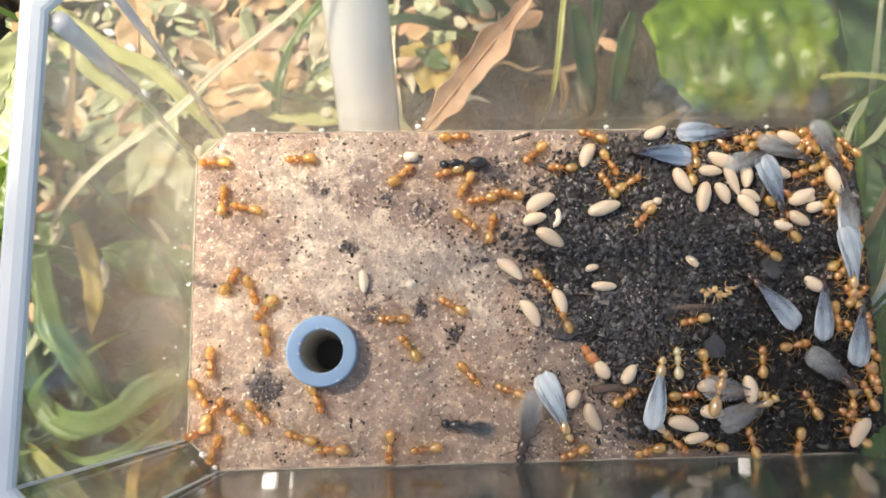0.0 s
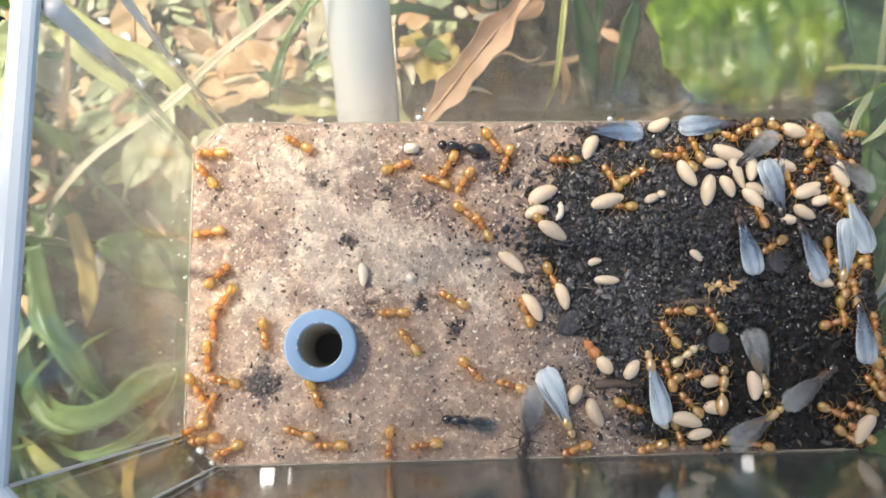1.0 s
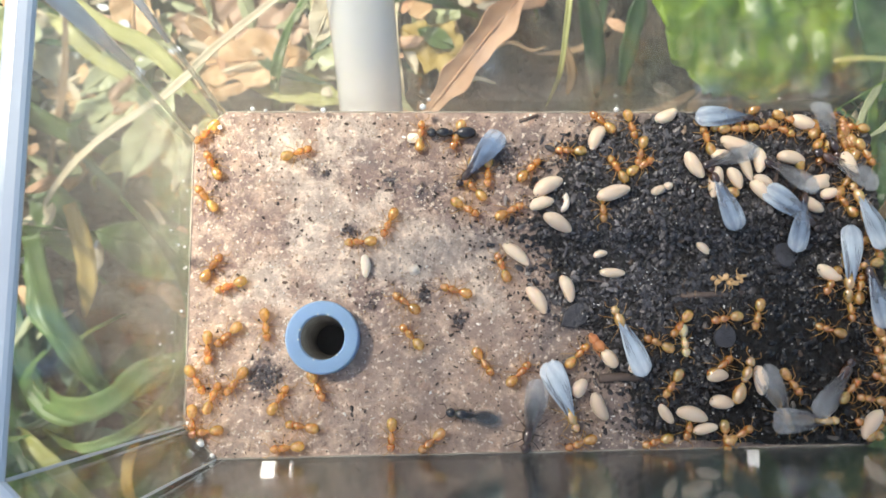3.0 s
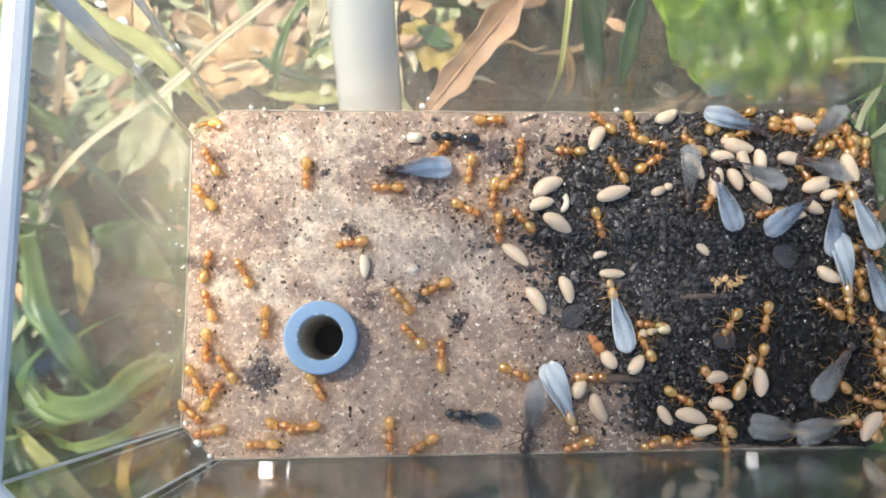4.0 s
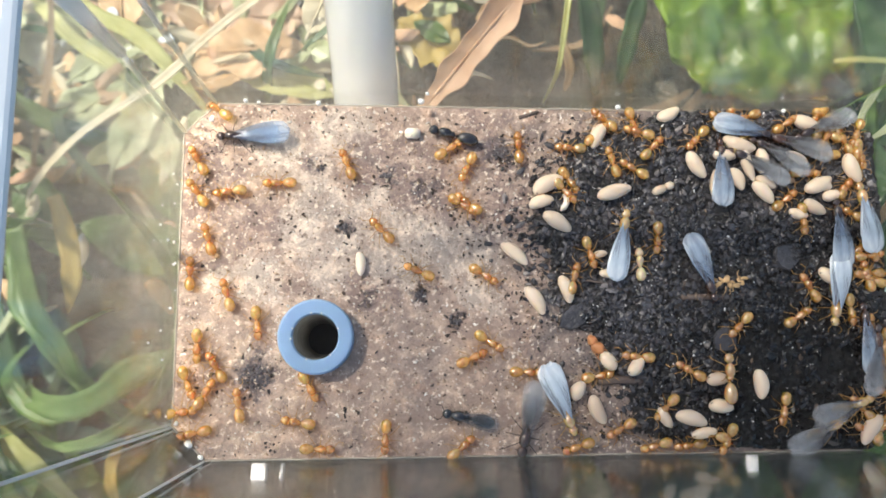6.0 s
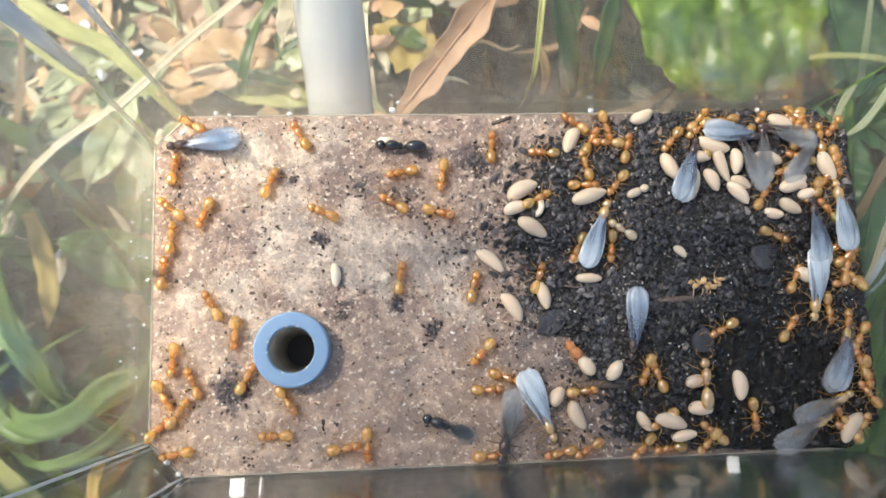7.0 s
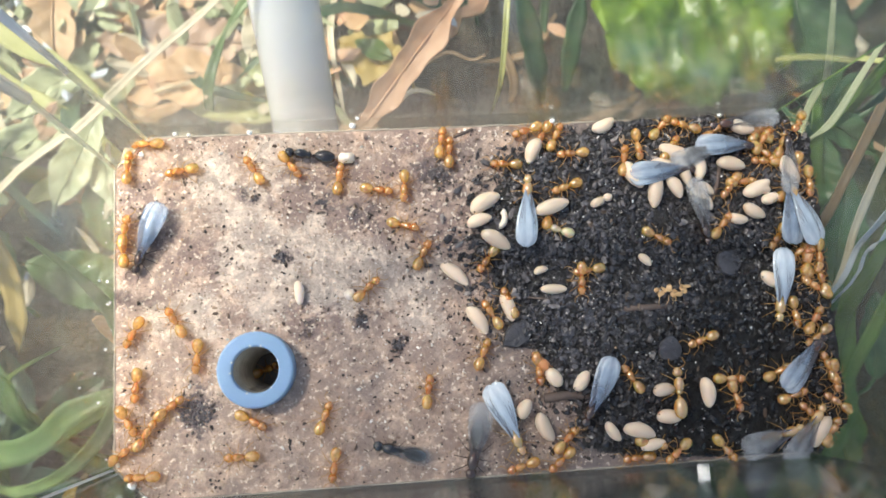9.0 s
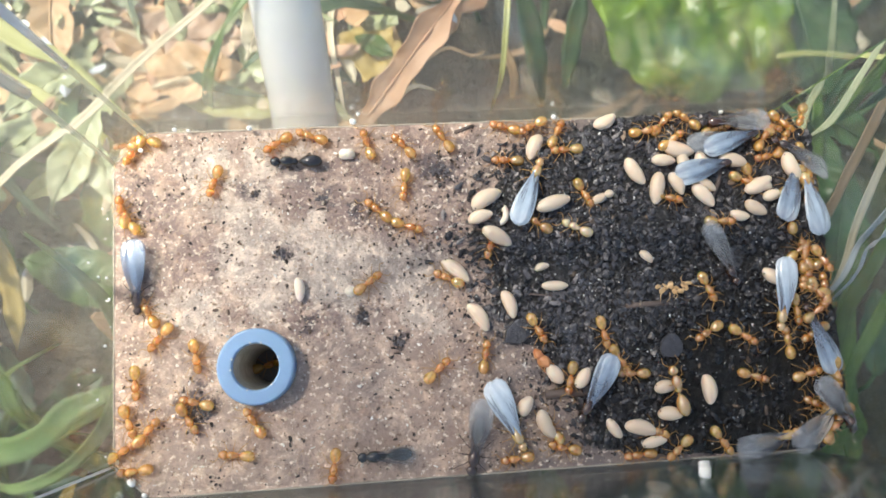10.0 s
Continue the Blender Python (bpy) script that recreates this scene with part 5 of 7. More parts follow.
    leaf(66, 8, -26, 80, 24, 9, DEEP, "dark green leaf growing beside the box", (5, -8), 16.0)
    leaf(-90, 8, -24, 60, 22, 9, DEEP, "dark green leaf growing beside the box", (5, 8), 17.0)
    rng = random.Random(21)
    LOW = {TEAL: "low bluish green leaf in the shade beside the box", DEEP: "low dark green leaf in the shade beside the box", BRIGHT: "low light green leaf growing beside the box"}
    fill = ((-76, 14, GREEN), (-84, 28, LIME), (-66, 40, PALEGREEN), (-74, 60, STRAWLEAF), (-55, 58, PINKLEAF), (-40, 60, DRYLEAF), (-60, 8, GREEN), (-28, 44, PALEGREEN), (-26, 62, STRAWLEAF), (-64, 52, DRYLEAF), (-80, 44, STRAWLEAF), (-52, 26, PALEGREEN), (-90, -10, GREEN), (-72, -26, GREEN), (70, 30, DEEP), (72, -8, DEEP), (64, 22, DEEP), (-4, 60, DEEP))
    names = {PALEGREEN: "pale green leaf among the grass beside the box", LIME: "yellow green leaf among the grass beside the box", STRAWLEAF: "straw coloured dry leaf on the ground", PINKLEAF: "faded pinkish dead leaf on the ground", DRYLEAF: "orange brown dry leaf on the ground", GREEN: "green leaf among the grass beside the box", DEEP: "dark green leaf among the grass"}
    for x, y, mat in fill:
        leaf(x, y, -29 + rng.uniform(-1, 2), rng.uniform(0, 180), rng.uniform(14, 22), rng.uniform(6, 10), mat, names[mat], (rng.uniform(-9, 9), rng.uniform(-9, 9)), rng.uniform(20, 90))
    for x, y, turn, long, wide, mat in ((-74, -20, 40, 20, 10, TEAL), (-66, -25, 160, 18, 9, TEAL), (-79, -30, 95, 22, 11, BRIGHT), (-69, -34, 10, 20, 10, BRIGHT), (-58, -28, 70, 15, 8, DEEP), (-82, -12, 120, 17, 8, DEEP), (-71, -9, 100, 14, 7, TEAL), (-60, -37, 150, 18, 8, BRIGHT), (-88, -22, 60, 20, 9, TEAL), (-62, -10, 30, 10, 5, DEEP), (-77, -3, 75, 14, 6, TEAL)):
        leaf(x, y, -30.5 + 0.15 * (x + 70) % 2, turn, long, wide, mat, LOW[mat], (rng.uniform(-8, 8), rng.uniform(-8, 8)), rng.uniform(20, 90))
    for x, y, turn, mat in ((-6, -36, 70, TEAL), (12, -34, 100, GREEN), (24, -37, 60, TEAL), (40, -35, 95, GREEN), (52, -33, 60, GREEN), (3, -40, 20, DEEP), (33, -33, 130, TEAL)):
        leaf(x, y, -27 + 0.1 * (x % 7), turn, 17, 8, mat, "low bluish green leaf in the shade before the box" if mat is TEAL else "green leaf growing before the clear box", (rng.uniform(-8, 8), rng.uniform(-8, 8)), rng.uniform(20, 90))
    leaf(30, -44, -26, 15, 26, 8, DEEP, "dark green leaf growing before the box", (8, 4), 18.0)
    leaf(-20, -42, -27, 170, 24, 7, GREEN, "green leaf growing before the box", (6, -6), 19.0)


def undergrowth():
    """Grass and litter further out, too many to count."""
    rng = random.Random(11)

    def free(x, y, gap):
        return abs(x) > HX + WALL + gap or abs(y) > HY + WALL + gap

    sets = {"grass": (bmesh.new(), GREEN, "green grass growing all round the box", "grass"), "dark_grass": (bmesh.new(), DEEP, "dark green grass in the shade", "grass"), "dry_grass": (bmesh.new(), STRAWLEAF, "dry straw coloured grass lying flat", "dry grass"), "brown_litter": (bmesh.new(), TAWNY, "brown rotting blades on the ground", "leaf litter")}
    def flat_kind(name):
        return name in ("dry_grass", "brown_litter")

    for name, count in (("grass", 150), ("dark_grass", 190), ("dry_grass", 120), ("brown_litter", 240)):
        bm = sets[name][0]
        made = 0
        while made < count:
            x, y = rng.uniform(-170, 170), rng.uniform(-130, 150)
            if not free(x, y, 9) or (flat_kind(name) and -84 < x < -46 and -32 < y < 24) or (name == "dry_grass" and x > 10 and rng.random() < 0.7) or (name in ("grass", "dry_grass") and -5 < x < 60 and 24 < y < 80):
                continue
            far = max(abs(x) - HX, abs(y) - HY)
            flat = flat_kind(name)
            h = rng.uniform(1, 5) if flat else rng.uniform(4, 12) + min(max(far - 25, 0), 60) * 0.5
            l, a = rng.uniform(14, 34), rng.uniform(0, 6.28)
            ex, ey = x + l * math.cos(a), y + l * math.sin(a)
            mx, my = (x + ex) / 2 + rng.uniform(-4, 4), (y + ey) / 2 + rng.uniform(-4, 4)
            if not (free(ex, ey, 4) and free(mx, my, 4)):
                continue
            ribbon(bm, [(x, y, BASE - 0.5), (mx, my, BASE + h), (ex, ey, BASE + h * (0.4 if flat else 0.8))], rng.uniform(1.0, 3.2), 0.3, 7)
            made += 1
    for name, (bm, mat, label, category) in sets.items():
        tagged(link(name, bm, mat, smooth=True), label, category, kind="stuff")


def scraps():
    """Torn bits of dry leaf, straw and pale stems lying thick on the ground."""
    rng = random.Random(41)
    kinds = (("cream_scraps", STRAWLEAF, "cream coloured torn bits of dry grass on the ground", 150, (2, 9), (0.8, 2.6)), ("orange_scraps", DRYLEAF, "orange brown torn bits of dead leaf on the ground", 70, (4, 10), (2, 5)), ("pale_scraps", PALEGREEN, "pale green torn bits of leaf on the ground", 130, (3, 11), (1.2, 4)), ("rust_scraps", RUST, "rusty brown torn bits of leaf on the ground", 70, (3, 8), (1.5, 4)), ("whitish_scraps", GREYSTEM, "whitish dry bits of stem on the ground", 60, (1.5, 5), (0.7, 2.2)))
    for name, mat, label, count, long, wide in kinds:
        verts, faces, made = [], [], 0
        while made < count:
            x, y = rng.uniform(-100, 6), rng.uniform(-6, 74)
            if (x > -52 and y < 30) or (x > -14 and y < 46) or (y < 20 and rng.random() < 0.75) or (x > -30 and rng.random() < 0.4):
                continue
            n, l, w = 9, rng.uniform(*long), rng.uniform(*wide)
            turn = Euler((rng.gauss(0, 0.3), rng.gauss(0, 0.3), rng.uniform(0, 6.3))).to_matrix()
            start, z = len(verts), BASE + rng.uniform(2.5, 7)
            for lift in (0.0, -0.15):
                for k in range(n):
                    a, r = 2 * math.pi * k / n, rng.uniform(0.65, 1.1)
                    q = turn @ Vector((0.5 * l * r * math.cos(a), 0.5 * w * r * math.sin(a), lift + 0.12 * l * math.cos(a) ** 2))
                    verts.append(((x + q.x) * MM, (y + q.y) * MM, (z + q.z) * MM))
            faces += [tuple(range(start, start + n)), tuple(range(start + 2 * n - 1, start + n - 1, -1))]
            faces += [(start + k, start + n + k, start + n + (k + 1) % n, start + (k + 1) % n) for k in range(n)]
            made += 1
        me = bpy.data.meshes.new(name)
        me.from_pydata(verts, [], faces)
        me.materials.append(mat)
        tagged(new(name, me), label, "leaf litter", kind="stuff")


def box_details():
    """Glossy blocks added for the glints at the front wall, and drops clinging to the walls."""
    white = plain("glossy_white", (0.93, 0.95, 0.98), 0.28, 0.04, 200, 0.0, Metallic=0.85)
    for x, w, lean in ((-34.4, 1.8, -11), (-31.7, 0.3, -11), (26.4, 1.4, -27)):
        bm = bmesh.new()
        bmesh.ops.create_cube(bm, size=1.0, matrix=Matrix.Diagonal((w * MM, 1.9 * MM, 0.9 * MM, 1)))
        bmesh.ops.bevel(bm, geom=list(bm.edges), offset=0.1 * MM, segments=2, affect="EDGES")
        ob = link("clip", bm, white)
        ob.matrix_basis = pose(x * MM, -(HY + WALL + 1.0) * MM, -0.4 * MM, -14, lean, 0)
        tagged(ob, "small glossy block added for a bright glint at the wall", "clip", "wall clips")
    rng = random.Random(3)
    drop = plain("dried_drop", (0.85, 0.85, 0.82), 0.12, 0.1, 900, 0.0)
    spots = [(-15.1, HY, 2.4, 0.42), (-28, HY, 1.0, 0.35), (-41.2, HY - 2.5, 0.9, 0.3), (10.5, HY, 1.4, 0.35), (33, HY, 1.0, 0.3), (-14.4, HY, 5.0, 0.25), (-37, HY, 1.4, 0.3), (-35.5, HY, 0.7, 0.22), (-42.6, -20.0, 0.4, 0.55), (-41.2, -21.6, 0.3, 0.35), (-44.2, -17.6, 0.2, 0.3)]
    for k in range(16):
        spots.append((-HX, rng.uniform(-17, 12), abs(rng.gauss(0, 5)) + 0.5, rng.uniform(0.09, 0.2)))
    for a in (20, 75, 100, 160, 185, 250, 310):
        spots.append((RING[0] + 2.85 * math.cos(radians(a)), RING[1] + 2.85 * math.sin(radians(a)), 2.45, 0.13))
    for x, y, z, r in spots:
        ob = link("drop", blob(bmesh.new(), 0, 0, 0, r, r, r * 1.1, 10, 7), drop, smooth=True)
        ob.matrix_basis = pose((x + (r * 0.5 if x <= -HX else 0)) * MM, (y - (r * 0.5 if y >= HY else 0)) * MM, z * MM)
        tagged(ob, "small whitish drop clinging to the clear wall" if abs(z - 2.45) > 0.01 else "tiny whitish drop on the blue tube end", "drop", "wall drops")


def shade_leaf():
    """An unseen broad leaf, added high above only to shade the front of the box from the sun."""
    ob = leaf(-316, 161, 512, 16, 300, 150, DEEP, "unseen broad dark green leaf added above to shade the box", (4, -3), 21.0)
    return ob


WORKER = make_worker(AMBER, GOLD)
CALLOW = make_worker(PALE, PALE)
STRAW_QUEEN = make_winged(STRAW, GOLD, 1.0, 0.12, BRIGHT_WING)
GREY_QUEEN = make_winged(STRAW, GOLD, 0.95, 0.5, SMOKY_WING)
BLUE_MALE = make_winged(BROWN, BLACK, 0.97, 0.15, BLUE_SHEEN_WING)
DARK_MALE = make_winged(BROWN, BLACK, 1.12, 0.2, SMOKY_WING, 0.0, 0.85)
SMALL_MALE = make_winged(BLACK, BLACK, 1.05, 0.05, CLEAR_WING, 0.0, 0.62, 0.75)
BLACK_QUEEN = make_wingless("black_ant", BLACK, BLACK, 1.02)
GYNE = make_wingless("yellow_gyne", STRAW, STRAW, 0.98, 0.75)
STRAW_QUEEN_2 = make_winged(STRAW, GOLD, 1.0, 0.35, BRIGHT_WING, 0.2)
BLUE_MALE_2 = make_winged(BROWN, BLACK, 0.97, 0.35, BLUE_SHEEN_WING, -0.3)
AZURE_MALE = make_winged(BROWN, BLACK, 0.97, 0.3, AZURE_SHEEN_WING, -0.2)
DARK_MALE_2 = make_winged(BROWN, BLACK, 0.95, 0.1, SMOKY_WING, 0.5)


def motions():
    """Places all ants and keys those that walk."""
    used, keyed = set(), []

    def go(proto, label, group, *rows):
        keyed.append((put_ant(proto, rows[0], label, group, used), rows))

    on_sand, on_soil = "amber yellow worker ant on the sandy plaster", "amber yellow worker ant on the black soil"
    go(WORKER, on_sand, "worker ants", (0, -42.3, 17.7, -179), (1.2, -42.3, 17.7, -179), (2.5, -42.8, 18.4, -132), (4, -43, 20, -180), (4.5, -42.3, 20.4, -240), (5, -41.8, 21, -275), (5.75, -41, 21, -234), (6.5, -40.2, 21, -192), (7, -40.4, 21, -210), (8.3, -41.4, 21, -167), (9, -40.7, 21, -180), (10, -40.9, 21, -196))
    go(WORKER, on_sand, "worker ants", (0, -31, 18.1, -177), (1.2, -31.1, 19, -215), (2.5, -31.7, 17.7, -291), (3.25, -30.9, 15.6, -370), (4, -30, 13.4, -450), (4.5, -33.7, 10.3, -517), (5, -37.6, 9.5, -520), (6.5, -38.9, 10.8, -536), (7, -38.5, 9.4, -475), (7.65, -35.5, 14.4, -411), (8.3, -32.6, 19.5, -347), (8.53, -33.9, 18.8, -288), (8.77, -35.2, 18.1, -229), (9, -36.5, 17.4, -170), (10, -42.1, 19.5, -126))
    go(WORKER, on_sand, "worker ants", (0, -41, 12.7, 85), (1.2, -42.9, 14.9, 134), (2.5, -42.1, 14.7, 117), (4, -42.1, 15, 120), (4.5, -42.1, 14.7, 117), (5, -42.1, 14.6, 110), (6.5, -43, 14.4, 124), (7, -42.2, 15.2, 80), (8.3, -43.2, 17.3, 112), (9, -42.9, 18.2, 85), (10, -43.5, 20.6, 163))
    go(WORKER, on_sand, "worker ants", (0, -38, 11.5, 166), (1.2, -42.6, 7, 190), (2.5, -42.8, 10.4, 129), (4, -42.8, 10.4, 130), (4.5, -42.8, 10.4, 129), (5, -42.5, 10.2, 125), (6.5, -42.8, 10.4, 129), (7, -42.6, 10.2, 140), (8.3, -43.4, 10.2, 79), (9, -43.3, 10.2, 80), (10, -42.8, 11.1, 123))
    go(WORKER, on_sand, "worker ants", (0, -39.7, 1.9, 58), (1.2, -41.2, 1.6, 45), (2.5, -41.6, 1.5, 46), (4, -42.2, 1.6, 80), (4.5, -42.4, 1.1, 60), (5, -42.1, 0.9, 60), (6.5, -43.5, 0.2, 103), (7, -43.3, 2.3, 85), (8.3, -41.3, 0, 28), (8.65, -41.8, -1.1, -46), (9, -42.3, -2.3, -120), (9.5, -41.4, -1.3, -180), (10, -40.5, -0.3, -241))
    go(WORKER, on_sand, "worker ants", (0, -37, 0.4, -66), (1.2, -40.2, -1.4, -129), (2.5, -40.2, -1.4, -129), (3.25, -38.9, -0.4, -184), (4, -37.6, 0.7, -240), (4.5, -36.2, 2.6, -284), (5, -37.8, 4.8, -250), (6.5, -42, 4.5, -259), (7, -42.4, 6.6, -275), (8.3, -43.4, 6.6, -270), (10, -43.5, 12.1, -256))
    go(WORKER, on_sand, "worker ants", (0, -35.3, -1.9, -131), (1.2, -41.6, -5.1, -88), (2.5, -38.9, -8.2, -94), (3.25, -40.3, -5.8, -172), (4, -41.8, -3.3, -250), (4.5, -41.6, -4, -268), (5, -42.1, -4.4, -275), (6.5, -37.5, -1.5, -242), (7, -37.5, -1.8, -240), (8.3, -38.5, -0.6, -196), (9, -37.4, -1.2, -240), (9.5, -38.3, -2.3, -186), (10, -39.2, -3.5, -131))
    go(WORKER, on_sand, "worker ants", (0, -35, -6, -81), (1.2, -35, -6, -81), (2.5, -35, -6, -81), (4, -34.8, -5.6, -90), (4.5, -35, -6, -81), (5, -34.8, -5.6, -90), (6.5, -35, -6, -81), (7, -34.7, -5.4, -95), (8.3, -35, -6, -81), (9, -34.9, -5.6, -95), (10, -35, -6, -81))
    go(WORKER, on_sand, "worker ants", (0, -42, -8.7, -87), (1.2, -42, -8.7, -87), (2.5, -42, -8.7, -87), (4, -41.9, -8.4, -90), (4.5, -42, -8.7, -87), (5, -41.9, -8.4, -90), (6.5, -42, -8.7, -87), (7, -42, -8.4, -95), (8.3, -42, -8.7, -87), (9, -42, -8.6, -95), (10, -42, -8.7, -87))
    go(WORKER, on_sand, "worker ants", (0, -43.3, -12.5, -57), (1.2, -43.3, -12.5, -57), (2.5, -43.3, -12.5, -57), (4, -43.1, -12.5, -60), (4.5, -42.8, -13.1, -70), (5, -43.3, -12.5, -60), (6.5, -42.8, -13.1, -70), (7, -43, -12.5, -60), (8.3, -42.8, -13.1, -70), (9, -43, -12.7, -60), (10, -42.8, -13.1, -70))
    go(WORKER, on_sand, "worker ants", (0, -41.4, -14.6, 54), (1.2, -41.7, -14.8, 65), (2.5, -41.4, -14.7, 68), (4, -41, -14.3, 60), (4.5, -41.2, -14.4, 62), (5, -41.1, -14, 50), (6.5, -40.8, -14.3, 62), (7, -41.2, -14.5, 55), (8.3, -40.8, -14.4, 51), (9, -40.9, -14.3, 55), (10, -40.7, -14.3, 46))
    go(WORKER, on_sand, "worker ants", (0, -38.4, -16, 129), (0.6, -38.8, -18.2, 171), (1.2, -39.3, -20.4, 213), (1.85, -36.6, -17.1, 152), (2.5, -33.9, -13.8, 91), (3.25, -33.1, -15.9, 40), (4, -32.4, -18, -10), (4.5, -30.7, -19.9, -22), (6.5, -25.2, -20.8, 5), (8.3, -14.7, -13.3, 27), (9.15, -21.5, -13.7, 74), (10, -28.4, -14, 122))
    go(WORKER, on_sand, "worker ants", (0, -35.8, -15.1, -43), (0.4, -37.3, -13.8, -100), (0.8, -38.8, -12.5, -157), (1.2, -40.3, -11.2, -214), (1.85, -39.2, -12.3, -152), (2.5, -38.2, -13.4, -89), (3.25, -38.8, -12.2, -162), (4, -39.4, -11.1, -235), (4.5, -39.8, -10.9, -236), (5, -39.5, -11.1, -240), (6.5, -39.8, -10.9, -236), (7, -39.6, -11, -245), (8.3, -39.8, -10.9, -236), (8.65, -39, -11.1, -280), (9, -38.1, -11.3, -325), (9.5, -37, -12.2, -372), (10, -36, -13.2, -419))
    go(WORKER, on_sand, "worker ants", (0, -43.6, -17.4, -153), (1.2, -43.6, -17.4, -153), (2.5, -43.6, -17.9, -104), (4, -43.6, -16.3, -40), (4.5, -43.6, -16.2, 33), (5, -43.6, -16.5, -40), (6.5, -43.6, -16.2, 33), (7, -43.5, -16.3, 40), (8.3, -43.4, -16.5, 27), (9, -43.6, -16.3, 30), (10, -43.6, -16.4, 28))
    go(WORKER, on_sand, "worker ants", (0, -41.4, -19.6, -111), (1.2, -42.2, -18.7, -175), (2.5, -42.2, -18.7, -175), (4, -41.2, -18.7, -170), (4.5, -42.2, -18.7, -175), (5, -41.6, -18.9, -150), (6.5, -42.2, -18.7, -175), (7, -41.5, -19.3, -170), (8.3, -42.2, -18.7, -175), (9, -41.4, -19.1, -180), (10, -42.2, -18.7, -175))
    go(WORKER, on_sand, "worker ants", (0, -28.6, -13.5, -66), (1.2, -28.6, -13.5, -66), (2.5, -28.6, -13.5, -66), (4, -28.4, -13.5, -60), (4.5, -28.6, -13.5, -66), (5, -28.4, -13.5, -45), (6.5, -28.6, -13.5, -66), (7, -28.5, -13.6, -55), (8.3, -28.6, -13.5, -66), (9, -28.6, -13.5, -30), (9.33, -30.8, -12.8, -85), (9.67, -32.9, -12, -141), (10, -35.1, -11.3, -196))
    go(WORKER, on_sand, "worker ants", (0, -30.6, -18.2, 162), (1.2, -30.6, -18.2, 162), (2.5, -30.6, -18.2, 162), (4, -30, -18.4, 190), (4.5, -30.6, -18.2, 162), (5, -30.3, -17.8, 175), (6.5, -29.9, -17.6, 169), (7, -30, -17.6, 180), (8.3, -30.6, -17.7, 173), (9, -30, -17.6, 180), (10, -30.6, -17.7, 173))
    go(WORKER, on_sand, "worker ants", (0, -26.7, -19.8, -180), (1.2, -26.7, -19.8, -180), (2.5, -30.8, -20.8, -174), (4, -34.9, -20.3, -180), (4.5, -37.1, -19.3, -198), (5, -38.1, -18.3, -240), (6.5, -35.2, -13.2, -271), (7, -33.3, -10.7, -300), (7.4, -32.5, -9.3, -330), (7.6, -31.2, -8.7, -333), (7.8, -30.5, -8.3, -335), (8, -29.6, -8, -340), (8.6, -28.9, -7.8, -340), (9, -28.3, -7.6, -340), (10, -28.2, -7.5, -345))
    go(WORKER, on_sand, "worker ants", (0, -19.4, -19.7, -94), (1.2, -19.4, -19.7, -94), (2.5, -19.4, -19.7, -94), (4, -19.4, -19.4, -90), (4.5, -19.4, -19.7, -94), (5, -19.3, -19.3, -90), (6.5, -19.4, -19.7, -94), (7, -19, -19.2, -90), (8.3, -19.2, -19.8, -100), (9, -19.1, -19.4, -100), (10, -19.2, -19.8, -100))
    go(WORKER, on_sand, "worker ants", (0, -14.9, -20, -174), (1.2, -14.9, -20, -174), (2.5, -14.5, -20.2, -140), (4, -15.4, -20.7, -150), (4.5, -16.8, -19.5, -202), (5, -14.6, -20.4, -255), (5.75, -11.1, -20.7, -302), (6.5, -7.5, -21, -350), (7, -4.2, -21, -360), (7.65, -5.6, -17.6, -312), (8.3, -7, -14.3, -265), (9, -7.4, -11.3, -280), (10, -6.2, -9.2, -319))
    go(WORKER, on_sand, "worker ants", (0, -18.8, -3.5, 179), (1.2, -18.8, -3.5, 179), (2.5, -17.5, -3.4, 154), (4, -17.9, -2.9, 130), (4.5, -18.5, -2.9, 118), (5, -19.4, -0.6, 90), (6.5, -21, 8, 153), (7, -24.1, 9.4, 155), (8.3, -20.7, 12.8, 123), (9, -17.1, 15.7, 80), (10, -20.5, 20.7, 159))
    go(WORKER, on_sand, "worker ants", (0, -16.8, -7.2, 128), (1.2, -16.8, -7.2, 128), (2.5, -17, -7.5, 130), (4, -16.5, -7.4, 135), (4.5, -17, -7.5, 130), (5, -15.3, -4.5, 70), (5.75, -9.4, -7, -8), (6.5, -3.5, -9.4, -87), (7, -4.8, -8.6, -135), (8.3, 5.4, -3.5, -59), (8.53, 3.9, -3.1, 1), (8.77, 2.5, -2.8, 60), (9, 1, -2.4, 120), (10, -4.3, 1.9, 153))
    go(WORKER, on_sand, "worker ants", (0, -11.1, -1.9, 150), (1.2, -11.1, -1.9, 150), (2.5, -11.1, -1.9, 150), (4, -13.6, -1.3, 205), (4.5, -16.6, -1.6, 195), (5, -15.6, -0.6, 170), (6.5, -15.2, 0.7, 136), (7, -14.6, 1, 80), (8.3, -13.6, 2, 32), (9, -14.2, 1.6, 40), (10, -14.1, 1.9, 36))
    go(WORKER, on_sand, "worker ants", (0, -9, -10.9, -47), (1.2, -9, -10.9, -47), (2.5, -9, -10.6, -67), (4, -3.7, -12.1, -25), (4.5, -3.4, -12.5, -40), (5, -2.5, -11.8, 0), (6.5, -2, -12, -9), (7, -2, -11.7, -20), (7.65, -1.1, -9.8, 29), (8.3, -0.3, -7.9, 78), (9, -0.4, -7.2, 65), (10, -0.3, -7.9, 78))
